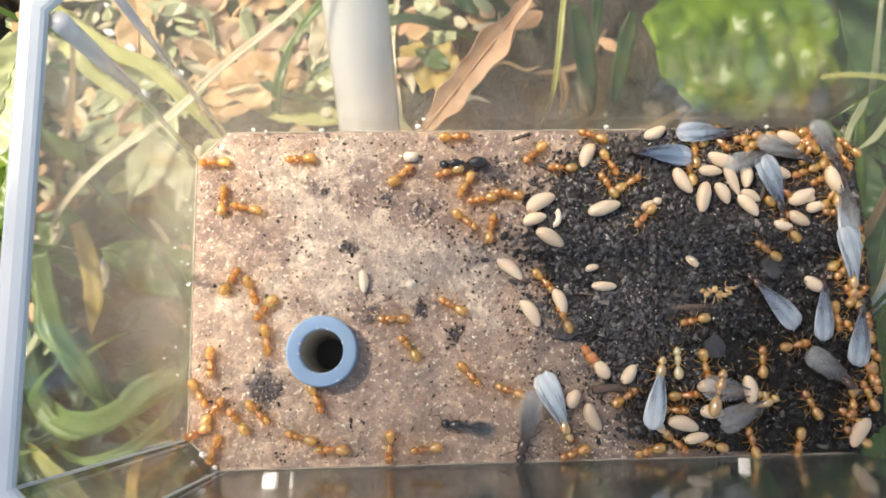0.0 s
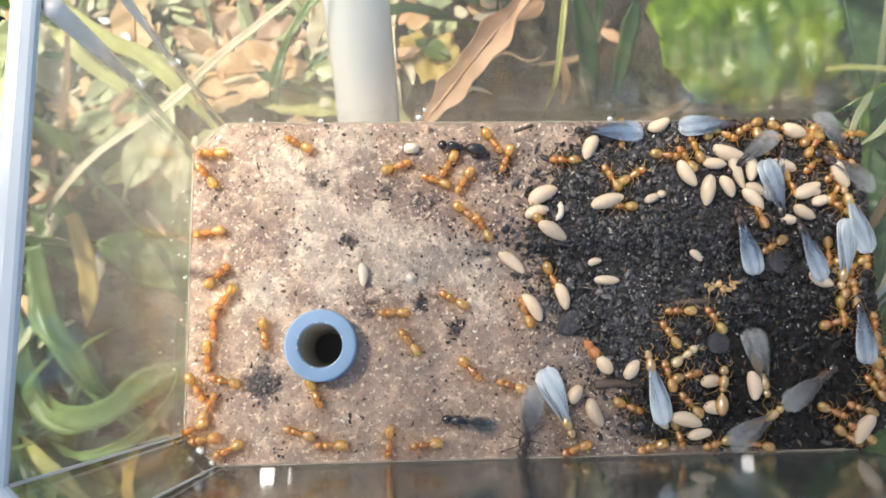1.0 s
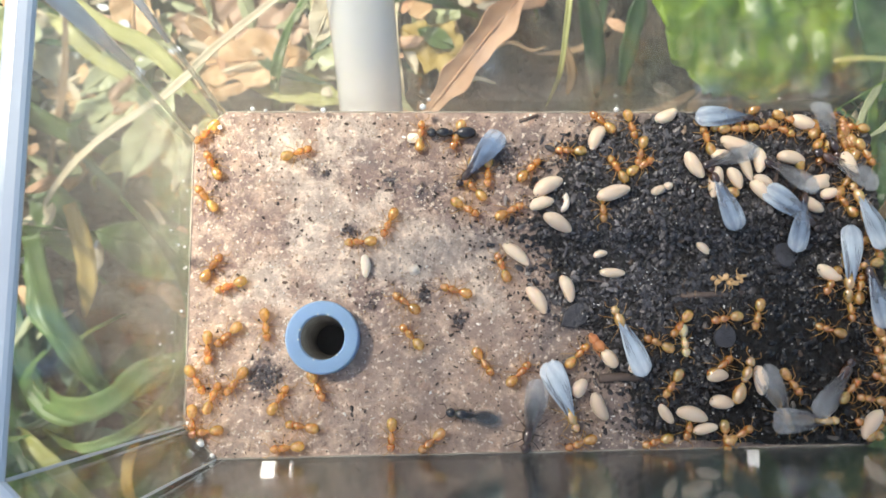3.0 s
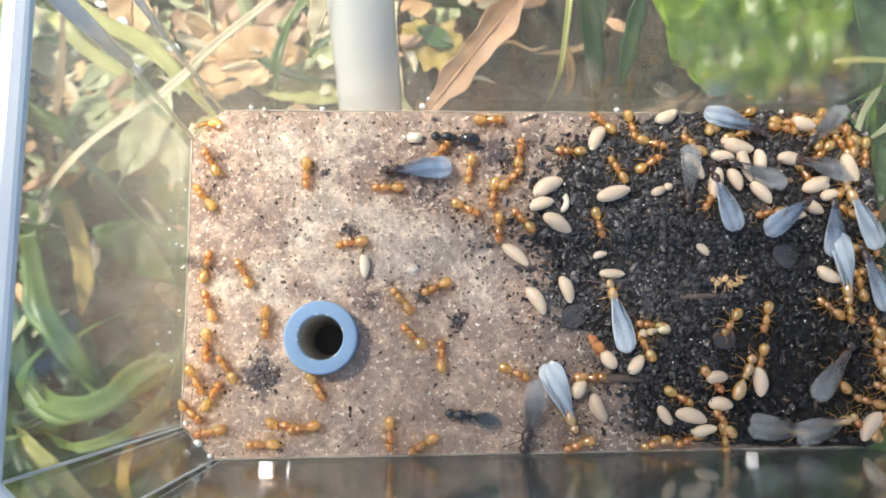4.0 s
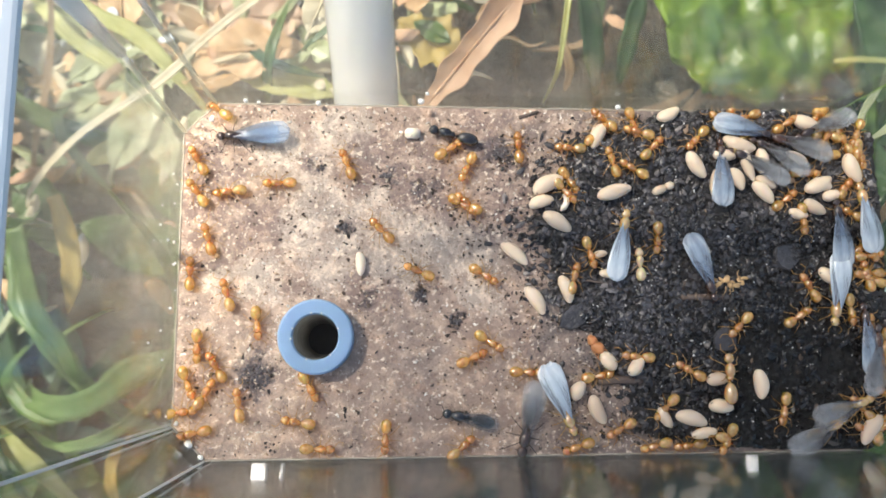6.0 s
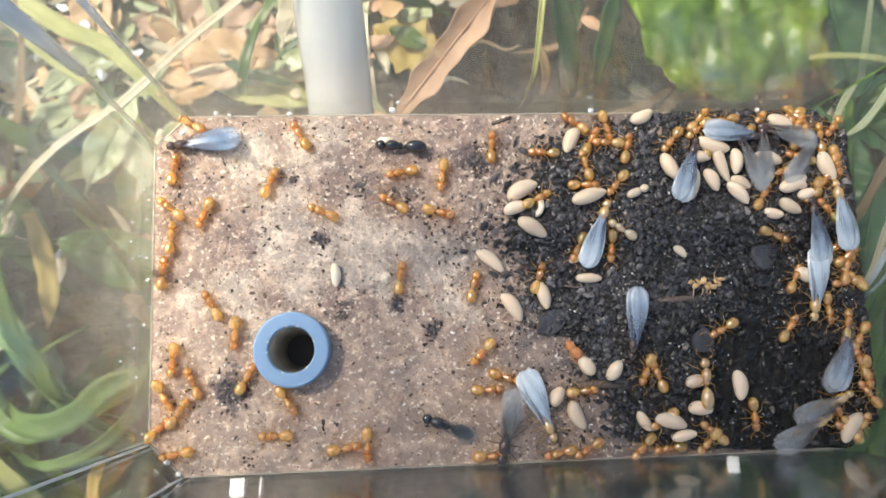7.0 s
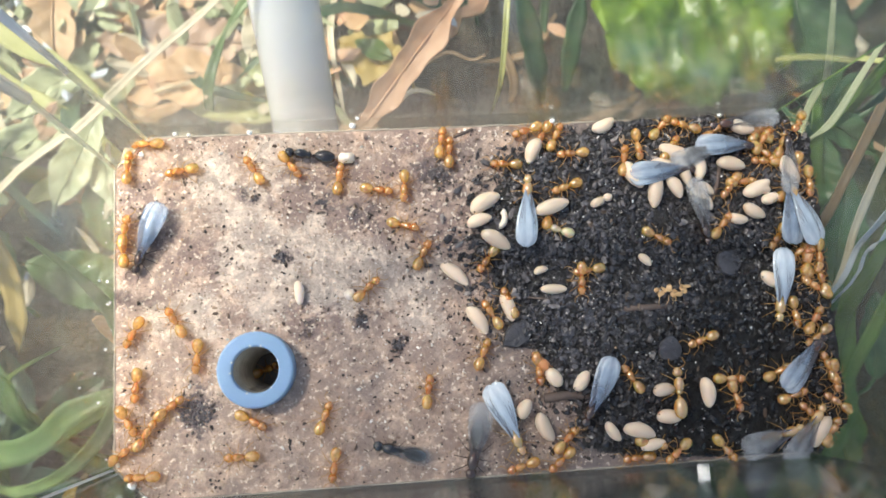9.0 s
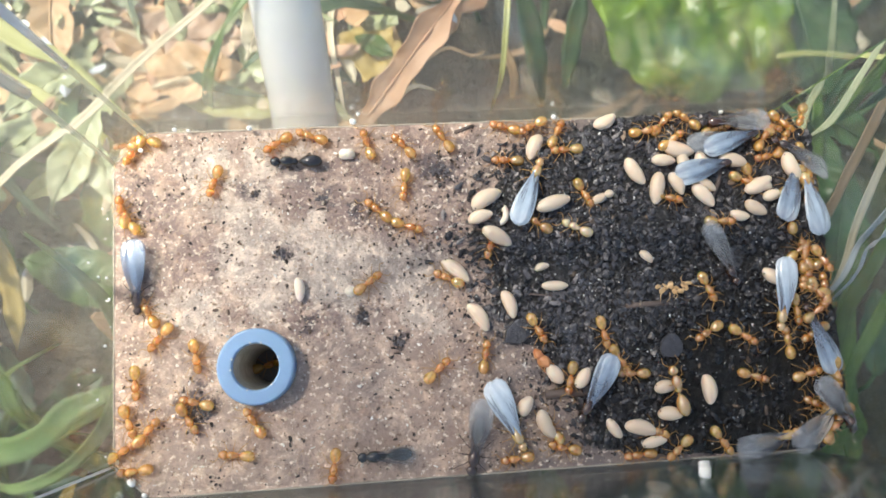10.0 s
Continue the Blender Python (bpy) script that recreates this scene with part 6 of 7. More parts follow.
    go(WORKER, on_sand, "worker ants", (0, -3.9, -13, 160), (1.2, -3.9, -13, 160), (1.85, -0.5, -11.1, 119), (2.5, 2.9, -9.2, 78), (4, 5.8, -12.8, 0), (4.5, 6.9, -12.5, 8), (6.5, 6.9, -12.5, 8), (8.3, 10.5, -18.8, -8), (9.15, 8.9, -18, 55), (10, 7.4, -17.1, 118))
    go(WORKER, on_sand, "worker ants", (0, -17.5, 15.8, 40), (1.2, -18.4, 15.8, 18), (1.85, -20.4, 10.4, 92), (2.5, -22.5, 5, 167), (4, -24.3, 4.4, 190), (4.25, -25.1, 7.6, 150), (4.5, -25.9, 10.8, 109), (5, -26, 10.7, 120), (5.75, -30.5, 11.4, 162), (6.5, -35, 12.2, 203), (6.75, -32.8, 12.8, 134), (7, -30.5, 13.3, 65), (8.3, -25.4, 13.4, 33), (8.65, -26.5, 15.3, 76), (9, -27.7, 17.2, 120), (9.5, -30.1, 16.2, 184), (10, -32.5, 15.3, 249))
    go(WORKER, on_sand, "worker ants", (0, -10.1, 21, 3), (1.2, -5.1, 19, -56), (1.85, -10.5, 19.1, 18), (2.5, -15.9, 19.1, 91), (4.5, -11.5, 16.1, 41), (5, -11, 16.4, 50), (6.5, -12.3, 16, 29), (6.67, -12.9, 15.4, 83), (6.83, -13.6, 14.9, 136), (7, -14.2, 14.3, 190), (7.65, -9.2, 17.1, 128), (8.3, -4.3, 19.9, 65), (10, -3.9, 19.9, 123))
    go(WORKER, on_sand, "worker ants", (0, -11.1, 16.1, -163), (1.2, -11.3, 16, -121), (2.5, -11.5, 16.7, -168), (3, -10.6, 18.6, -112), (3.5, -9, 20.2, -56), (4, -6.2, 20.7, 0), (4.5, -1.7, 20.7, 10), (5, 2, 21, 10), (6.5, 9.5, 17.6, 56), (8.3, 10.9, 20, 61), (10, 10.9, 20, 61))
    go(WORKER, on_sand, "worker ants", (0, -8.9, 14.2, -120), (1.2, -9.3, 13.7, -123), (2.5, -9.3, 13.7, -123), (4, -9, 14, -100), (4.5, -9.3, 13.7, -123), (5, -8.9, 14.1, -95), (6.5, -9.3, 13.7, -123), (7, -9, 13.8, -100), (8.3, -9.1, 13.9, -99), (9, -9, 14.2, -95), (10, -9.1, 13.9, -99))
    go(WORKER, on_sand, "worker ants", (0, -6.8, 12.3, -170), (1.2, -14, 13.9, -202), (1.85, -16.8, 9.7, -154), (2.5, -19.5, 5.4, -106), (4, -19.7, 11.6, -180), (4.5, -20.9, 11.7, -213), (5, -22.2, 11.4, -195), (6.5, -25.7, 17.1, -266), (7, -26.8, 19.3, -240), (7.65, -24.3, 17.6, -293), (8.3, -21.8, 15.8, -346), (8.87, -22.8, 17.2, -400), (9.43, -23.7, 18.5, -455), (10, -24.7, 19.9, -509))
    go(WORKER, on_sand, "worker ants", (0, -3.2, 13, 170), (0.4, -1.6, 10.9, 226), (0.8, 0.1, 8.9, 283), (1.2, 1.7, 6.8, 339), (2.5, -0.2, 11.8, 393), (4, -2.4, 16.4, 440), (4.5, -2.5, 16.6, 456), (5, -2.6, 16.9, 445), (6.5, -2.5, 16.6, 456), (7, -2.5, 17.6, 445), (8.3, -2.5, 18, 456), (9, -3, 18.6, 445), (10, -9, 19.1, 492))
    go(WORKER, on_sand, "worker ants", (0, -9, 9.4, -38), (1.2, -9, 9.4, -38), (2.5, -9.7, 8.9, -35), (4, -9.5, 8.9, -25), (4.5, -9.7, 8.9, -35), (5, -9.7, 9.1, -25), (6.5, -9.7, 8.9, -35), (7, -9.5, 9.1, -15), (8.3, -9.7, 8.9, -35), (9, -9.3, 9.3, -15), (10, -8.9, 8.7, -19))
    go(WORKER, on_sand, "worker ants", (0, -5.6, 8.4, 77), (1.2, -7.4, 7.5, 128), (2.5, -10.6, 10.8, 172), (3.17, -7.6, 11.7, 116), (3.83, -4.6, 12.7, 60), (4.5, -1.6, 13.6, 4), (5, -5.8, 14.8, 75), (6.5, -11.5, 7.3, 153), (7, -15.3, 10.4, 150), (7.65, -13.9, 13.2, 92), (8.3, -12.4, 16.1, 33), (9, -12.4, 14, -10), (9.5, -12.9, 16.8, 48), (10, -13.5, 19.5, 105))
    go(WORKER, on_sand, "worker ants", (0, 0.6, 18.6, -139), (2.5, -6.7, 14.3, -91), (4, -6, 10.8, -100), (4.5, -3.5, 9, -82), (6.5, 3.8, 11, -21), (7.1, 2.7, 10.3, 37), (7.7, 1.6, 9.5, 95), (8.3, 0.5, 8.8, 153), (9, 0.9, 4.4, 230), (10, 1.3, 5.9, 250))
    go(WORKER, on_soil, "worker ants", (0, 4.2, 16.5, 178), (1.2, 4.2, 16.5, 178), (2.5, 4.2, 16.5, 178), (4.5, 4.2, 16.5, 178), (6.5, 4.1, 16.6, 176), (8.3, 4.1, 16.6, 176), (10, 4.1, 16.6, 176))
    go(WORKER, on_soil, "worker ants", (0, 8.7, 21, 161), (0.6, 10.6, 20.4, 220), (1.2, 12.4, 19.8, 280), (2.5, 12.5, 19.9, 285), (4.5, 12.5, 19.9, 285), (6.5, 12.5, 19.9, 285), (8.3, 12.5, 19.9, 285), (9.15, 8.3, 20.4, 224), (10, 4.1, 21, 163))
    go(WORKER, on_soil, "worker ants", (0, 10.7, 16.8, -59), (1.2, 18.1, 16.9, -6), (1.85, 15.4, 16.1, -75), (2.5, 12.6, 15.4, -144), (3.17, 13.7, 16.3, -87), (3.83, 14.7, 17.1, -31), (4.5, 15.8, 18, 26), (6.5, 14.6, 16.3, 55), (7.4, 15.2, 18.1, 98), (8.3, 15.9, 20, 141), (9.15, 20.1, 15.3, 64), (10, 24.4, 10.7, -13))
    go(WORKER, on_soil, "worker ants", (0, 10.2, 13.9, 122), (1.2, 10.2, 13.9, 122), (2.5, 10.2, 13.9, 122), (4.5, 10.2, 13.9, 122), (6.5, 9.3, 14.8, 104), (8.3, 10, 14.1, 125), (8.87, 11.2, 13.3, 183), (9.43, 12.4, 12.5, 240), (10, 13.6, 11.7, 298))
    go(WORKER, on_soil, "worker ants", (0, 13.1, 14.1, 29), (1.2, 13.1, 14.1, 29), (2.5, 13.1, 14.1, 29), (4.5, 14.7, 14.8, 33), (5.5, 13.1, 14, 110), (6.5, 11.6, 13.2, 188), (7.4, 15.5, 11.3, 264), (8.3, 19.4, 9.5, 340), (10, 28.4, -1.1, 294))
    go(WORKER, on_soil, "worker ants", (0, 14.8, 9.4, -135), (1.2, 10.8, 10, -185), (1.85, 9.7, 9.7, -144), (2.5, 8.6, 9.3, -104), (4.5, 7.2, 5.5, -76), (6.5, 6, 2.5, -73), (7.1, 8.3, 4.5, -129), (7.7, 10.5, 6.5, -186), (8.3, 12.8, 8.5, -242), (8.87, 13.4, 3.7, -188), (9.43, 13.9, -1.2, -133), (10, 14.5, -6, -79))
    go(WORKER, on_soil, "worker ants", (0, 21.4, 15.7, 100), (1.2, 19.7, 16.8, 126), (2.5, 8.7, 20.5, 139), (4.5, 8.7, 20.5, 139), (6.5, 8.7, 20.5, 139), (8.3, 7, 20.9, 186), (10, 7.7, 21, 205))
    go(WORKER, on_soil, "worker ants", (0, 22.4, 18.2, 90), (1.2, 21.8, 17.8, 113), (2.5, 22.8, 17.9, 100), (4.5, 20, 17.1, 162), (6.5, 20.8, 17.9, 232), (8.3, 20.8, 17.4, 214), (9.15, 21.5, 18.4, 290), (10, 22.2, 19.5, 367))
    go(WORKER, on_sand, "worker ants", (0, 1.2, 1, -49), (1.2, 1.9, 0.7, -68), (1.85, -0.6, 5.2, 8), (2.5, -3.2, 9.6, 84), (3, -3.9, 8.5, 26), (3.5, -4.7, 7.3, -32), (4, -5.4, 6.2, -90), (4.5, -7.1, 5.6, -115), (5, -8.2, 2.9, -95), (5.75, -7.4, 0.9, -44), (6.5, -6.6, -1, 8), (7, -5.5, -0.3, 75), (8.3, -3.5, 1.7, 10), (9.15, -8.1, 6.3, 74), (10, -12.6, 10.9, 138))
    go(WORKER, on_soil, "worker ants", (0, 3.5, -3.8, 113), (2.5, -5.8, -1, 109), (4.5, -1.6, 10.2, 158), (5, -3.7, 11.8, 205), (5.75, 1.7, 12, 276), (6.5, 7.1, 12.2, 346), (8.3, 10.5, 10.9, 376), (9.15, 8.8, 9.6, 441), (10, 7.2, 8.2, 506))
    go(WORKER, on_soil, "worker ants", (0, 20.6, -4.5, -169), (1.2, 18.1, -3.9, -181), (2.5, 18.3, -6.6, -112), (3.5, 15.2, -6.4, -162), (4.5, 12, -6.2, -211), (5.5, 7.2, -2.7, -256), (6.5, 2.5, 0.8, -301), (8.3, 3.3, -1, -250), (9, 3.2, -1.1, -250), (9.33, 4.2, -2.4, -307), (9.67, 5.3, -3.7, -365), (10, 6.3, -5, -422))
    go(WORKER, on_soil, "worker ants", (0, 11.1, -14.1, 31), (1.2, 11, -16, -25), (2.85, -1.8, -12.7, 37), (4.5, -14.6, -9.4, 99), (5.5, -10.7, -10, 53), (6.5, -6.8, -10.6, 7), (7, -4.2, -13.1, 0), (8.3, 3.2, -9.1, -60), (10, 10, -11.3, -105))
    go(WORKER, on_soil, "worker ants", (0, 18.5, -14.1, 3), (1.2, 18.7, -11.9, 18), (2.5, 22.5, -11.3, 62), (3.5, 21.3, -12.7, -11), (4.5, 20.1, -14.1, -84), (6.5, 7.8, -20.1, -158), (8.3, 8.1, -21, -127), (10, 8.6, -19.5, -195))
    go(WORKER, on_soil, "worker ants", (0, 21.5, -10.4, -83), (0.4, 19.6, -9.1, -141), (0.8, 17.7, -7.7, -200), (1.2, 15.8, -6.4, -258), (2.5, 14.8, -8.5, -197), (4.5, 12.1, -9.1, -250), (5.5, 11.8, -9.8, -205), (6.5, 11.5, -10.6, -160), (7.1, 16.5, -11.6, -105), (7.7, 21.4, -12.5, -50), (8.3, 26.4, -13.5, 5), (10, 32.3, -7.3, -34))
    go(WORKER, on_soil, "worker ants", (0, 17, -15.9, -4), (0.6, 16.4, -13.8, 60), (1.2, 15.9, -11.7, 124), (2.5, 15.6, -13.3, 200), (3.5, 16.3, -14.6, 278), (4.5, 17, -15.9, 356), (5.17, 16.1, -16.1, 300), (5.83, 15.3, -16.4, 243), (6.5, 14.4, -16.6, 187), (7.4, 21.6, -18.6, 249), (8.3, 28.8, -20.7, 311), (10, 28.2, -20, 303))
    go(WORKER, on_soil, "worker ants", (0, 4, -21, -162), (1.2, 4, -21, -162), (2.5, 4, -21, -162), (4.5, 4, -21, -162), (6.5, 4, -21, -162), (7, 4.2, -21, -170), (8.3, 4, -21, -162), (9, 3.5, -21, -165), (10, 2.7, -20.4, -175))
    go(WORKER, on_soil, "worker ants", (0, 13.7, -21, -166), (1.2, 13.7, -21, -166), (2.5, 13.7, -21, -166), (4.5, 13.7, -21, -166), (6.5, 13.7, -21, -166), (7.4, 16.1, -20.4, -89), (8.3, 18.6, -19.9, -12), (10, 19.7, -18.1, -25))
    go(WORKER, on_soil, "worker ants", (0, 17.2, -20, -42), (1.2, 17, -19.3, -79), (2.5, 17.5, -18.6, -89), (3.5, 17.8, -19.8, -130), (4.5, 18, -21, -172), (6.5, 18, -21, -172), (8.3, 17.9, -21, -176), (10, 17.9, -21, -176))
    go(WORKER, on_soil, "worker ants", (0, 31.1, 4.6, 141), (1.2, 31.2, 4.3, 219), (2.5, 27.3, -5.2, 251), (4.5, 29.5, -5.6, 258), (5.17, 30.9, -5.4, 316), (5.83, 32.3, -5.3, 374), (6.5, 33.7, -5.1, 432), (7.4, 34.6, -9.4, 383), (8.3, 35.5, -13.8, 334), (9.15, 36.7, -11.1, 394), (10, 37.9, -8.4, 455))
    go(WORKER, on_soil, "worker ants", (0, 33.1, 10.3, -43), (0.4, 31.8, 9.7, 15), (0.8, 30.4, 9.2, 74), (1.2, 29.1, 8.6, 132), (2.5, 25.1, 11.5, 136), (3.5, 23.1, 10.5, 200), (4.5, 21.2, 9.5, 263), (6.5, 13.1, 4, 265), (8.3, 11.4, 4.2, 256), (10, 16.3, -9.4, 300))
    go(WORKER, on_soil, "worker ants", (0, 34.4, 7.5, 125), (0.4, 36, 5.9, 179), (0.8, 37.7, 4.4, 233), (1.2, 39.3, 2.8, 287), (1.63, 40, 8.1, 227), (2.07, 40.6, 13.5, 167), (2.5, 41.3, 18.8, 107), (4.5, 41.3, 18.5, 155), (5.5, 40.8, 14.8, 200), (6.5, 40.3, 11, 244), (8.3, 36.2, 10.6, 188), (9.15, 39.4, 4.1, 246), (10, 42.5, -2.4, 303))
    go(WORKER, on_soil, "worker ants", (0, 33.7, -8, 10), (1.2, 38.7, -5.7, 15), (1.85, 37.7, -6.8, 90), (2.5, 36.6, -8, 166), (4.5, 37.1, -2.9, 133), (6.5, 33.9, -1.1, 106), (7.1, 36.1, -0.3, 51), (7.7, 38.4, 0.5, -5), (8.3, 40.6, 1.3, -60), (10, 41.8, 0.2, -138))
    go(WORKER, on_soil, "worker ants", (0, 29, -10, 85), (1.2, 22.4, -4.9, 130), (2.5, 22.9, -5.5, 167), (4.5, 24.2, -6.3, 241), (6.5, 25.2, -6.4, 216), (8.3, 26.7, -7.3, 195), (10, 27.8, -6.6, 209))
    go(WORKER, on_soil, "worker ants", (0, 35, -15.6, 117), (0.4, 35.9, -16.2, 64), (0.8, 36.7, -16.7, 10), (1.2, 37.6, -17.3, -43), (2.5, 39.2, -15.7, 10), (3.5, 37.9, -14.3, 85), (4.5, 36.6, -12.9, 160), (5.5, 32.6, -15.2, 220), (6.5, 28.7, -17.5, 279), (8.3, 29.1, -15.8, 247), (9.15, 31.1, -14.1, 294), (10, 33.1, -12.4, 341))
    go(WORKER, on_soil, "worker ants", (0, 32.9, -20.6, -106), (0.6, 29.6, -20.8, -160), (1.2, 26.4, -20.9, -215), (1.63, 28.4, -19.1, -270), (2.07, 30.3, -17.3, -324), (2.5, 32.3, -15.5, -379), (3.5, 29.1, -12.7, -440), (4.5, 25.9, -9.9, -500), (5.5, 21.2, -11.1, -546), (6.5, 16.6, -12.2, -592), (8.3, 17.8, -11.5, -631), (9.15, 17.8, -11.3, -588), (10, 17.7, -11.1, -544))
    go(WORKER, on_soil, "worker ants", (0, 26.9, -20.2, 104), (1.2, 18.4, -15.6, 133), (1.85, 21.5, -18.3, 61), (2.5, 24.6, -21, -11), (3.17, 23.5, -19.9, 47), (3.83, 22.4, -18.9, 106), (4.5, 21.3, -17.8, 164), (6.5, 20.4, -20, 167), (7.4, 27.8, -18.1, 98), (8.3, 35.1, -16.1, 30), (10, 40, -12.5, 13))
    go(WORKER, on_soil, "worker ants", (0, 43.4, 18.6, 140), (1.2, 43.4, 19.5, 194), (2.5, 43.4, 19, 180), (4.5, 34.4, 21, 162), (5.5, 34.2, 12.8, 234), (6.5, 34, 4.6, 307), (7.4, 32.9, 5.8, 364), (8.3, 31.8, 6.9, 422), (10, 31, 7.3, 357))
    go(WORKER, on_soil, "worker ants", (0, 43.4, 4.3, -97), (1.2, 43.4, 2.9, -96), (2.5, 43.4, 3.1, -68), (4.5, 43.4, 4.2, -86), (6.5, 42.9, 3.4, -85), (8.3, 43.4, 3.1, -108), (10, 43.4, 1.7, -57))
    go(WORKER, on_soil, "worker ants", (0, 42.4, -1.7, 41), (1.2, 40.5, -0.7, 84), (1.63, 40.2, -1.6, 141), (2.07, 39.8, -2.4, 199), (2.5, 39.5, -3.3, 256), (3.5, 33.9, 3.4, 211), (4.5, 28.2, 10.1, 166), (5.5, 30.5, 9.9, 88), (6.5, 32.7, 9.8, 11), (7.1, 32.3, 10.5, 70), (7.7, 31.8, 11.3, 130), (8.3, 31.4, 12, 189), (9.15, 33.5, 12.3, 236), (10, 35.7, 12.7, 284))
    go(WORKER, on_soil, "worker ants", (0, 43.4, -5.9, 92), (1.2, 43.4, -6.5, 91), (2.5, 43.4, -6.5, 91), (4.5, 43.4, 8.6, 73), (5.5, 42.6, 3.6, 138), (6.5, 41.8, -1.4, 203), (7.4, 42.6, -0.8, 163), (8.3, 43.4, -0.1, 123), (10, 43.4, -1.9, 91))
    go(WORKER, on_soil, "worker ants", (0, 43.4, -12.5, -82), (2.5, 43.4, -12.5, -82), (10, 43.4, -12.7, -90))
    go(WORKER, on_soil, "worker ants", (0, 40.4, -15.4, -97), (1.2, 38.9, -20.5, -25), (2.5, 40.8, -20, 33), (4.5, 42, -19.1, 58), (10, 42.2, -19.3, 50))
    go(WORKER, on_soil, "worker ants", (0, 29.6, 18.5, -77), (2.5, 32, 19.1, -28), (3.5, 26.1, 20, 44), (4.5, 20.3, 20.9, 115), (6.5, 12.2, 17.9, 172), (8.3, 12.9, 17.4, 183), (10, 11.7, 17.5, 182))
    go(WORKER, on_soil, "worker ants", (0, 34.5, 20.2, -10), (2.5, 33.5, 20.6, -23), (4.5, 32.5, 20.2, 13), (5.17, 28.9, 20.2, 69), (5.83, 25.3, 20.1, 125), (6.5, 21.7, 20.1, 181), (7.4, 28.4, 17.9, 250), (8.3, 35.1, 15.6, 320), (10, 40.7, 20, 319))
    go(WORKER, on_soil, "worker ants", (0, 42.6, 17.1, -61), (1.2, 42.6, 15.7, -69), (2.5, 43.4, 15.7, -51), (4.5, 43.2, 16, -105), (6.5, 42.2, 15.5, -76), (8.3, 43.4, 12, -93), (10, 43.1, 13.1, -88))
    go(WORKER, on_soil, "worker ants", (0, 21.6, -20.3, 161), (1.2, 21.9, -20.7, 205), (2.5, 22.2, -20.6, 274), (4.5, 22.2, -20.6, 274), (6.5, 22.6, -20.3, 230), (8.3, 22.6, -20.5, 219), (10, 22.6, -20.5, 219))
    go(AZURE_MALE, "dark brown winged ant, blue sky sheen coloured into its folded wings", "winged ants", (0, 16.1, 18, 171), (0.5, 12, 19, 183), (1, 9.3, 20.3, 175), (1.5, 2.6, 18.8, 186), (2, 0.4, 17.4, 208), (2.5, -4.1, 15.6, 243), (4, -16.9, 13.9, 180), (4.5, -22, 14.1, 171), (5, -24.1, 17.5, 143), (6.5, -40.6, 17.6, 195), (7, -39.6, 18.2, 184), (7.5, -37.4, 18.8, 183), (8, -39.2, 14.3, 235), (8.5, -39.6, 12.6, 233), (9, -40.8, 8.1, 247), (9.5, -41.6, 3.3, 249), (10, -41.7, 2.9, 271))
    go(STRAW_QUEEN, "straw yellow winged ant with milky bluish folded wings", "winged ants", (0, 15.1, -12.6, 75), (0.5, 14.7, -13.1, 78), (1, 14.1, -12.5, 98), (1.5, 12.8, -11.6, 128), (2, 12.3, -11.9, 143), (2.5, 11.1, -10, 123), (4, 9.1, -4.1, 101), (4.5, 9.1, -3.2, 85), (5, 9.4, -1, 79), (6.5, 10.5, 6.5, 73), (7, 10.6, 6.8, 67), (7.5, 10.1, 7.3, 85), (8, 8.8, 7.2, 100), (8.5, 6.8, 9.6, 89), (9, 6.3, 11.3, 83), (9.5, 6.2, 13.3, 78), (10, 6.9, 13.2, 65))
    go(STRAW_QUEEN_2, "straw yellow winged ant with milky bluish folded wings", "winged ants", (0, 2.3, -16.3, -66))
    go(DARK_MALE, "dark brown winged ant with smoky clear folded wings", "winged ants", (0, -2.1, -18.1, -103))
    go(BLUE_MALE_2, "dark brown winged ant, blue sky sheen coloured into its folded wings", "winged ants", (0, 30.3, -1.3, 126), (0.5, 28.8, 3, 96), (1, 27.1, 6, 98), (1.5, 24.9, 8.6, 131), (2, 23, 9.9, 131), (2.5, 23.2, 10.7, 112), (4, 23.4, 10.9, 104), (4.5, 23.1, 11.9, 101), (5, 22.6, 13.2, 89), (6.5, 23.9, 14.7, 83), (7, 22.8, 14.9, 67), (7.5, 23.9, 14.2, 15), (8, 24, 14.1, -9), (8.5, 23.6, 13.7, -2), (9, 25.3, 14.6, 2), (9.5, 27.9, 15, 5), (10, 30.9, 14.6, 11))
    go(BLUE_MALE, "dark brown winged ant, blue sky sheen coloured into its folded wings", "winged ants", (0, 37.8, -2, 81), (0.5, 37.5, 2.6, 87), (1, 35.5, 4.9, 106), (1.5, 35.1, 7, 83), (2, 35, 7.1, 78), (2.5, 34.4, 7.5, 87), (4, 33.4, 8.4, 34), (4.5, 32.5, 7.7, 38), (5, 34, 7.5, 24), (5.75, 24.8, 2.1, -40), (6.5, 15.6, -3.3, -104), (7, 14, -6.7, -97), (7.5, 13.8, -10.4, -82), (8, 13.6, -12.6, -94), (8.5, 12.9, -13.2, -125), (9, 12.8, -13.6, -117), (9.5, 12.4, -13.4, -117), (10, 12.4, -13.5, -121))
    go(BLUE_MALE_2, "dark brown winged ant, blue sky sheen coloured into its folded wings", "winged ants", (0, 42, -5.4, 74), (0.5, 41.5, -5.2, 77), (1, 41.4, -5.6, 88), (1.5, 41.4, -4.4, 76), (2, 41.9, -3.7, 76), (2.5, 42.2, -2.5, 91), (4, 42.2, 0.5, 104), (4.5, 40.8, 2.7, 120), (6.5, 41.2, -9.1, 75), (9, 40.3, -9.7, 45), (9.5, 40.6, -8.6, 79), (10, 41.5, -7.2, 103))
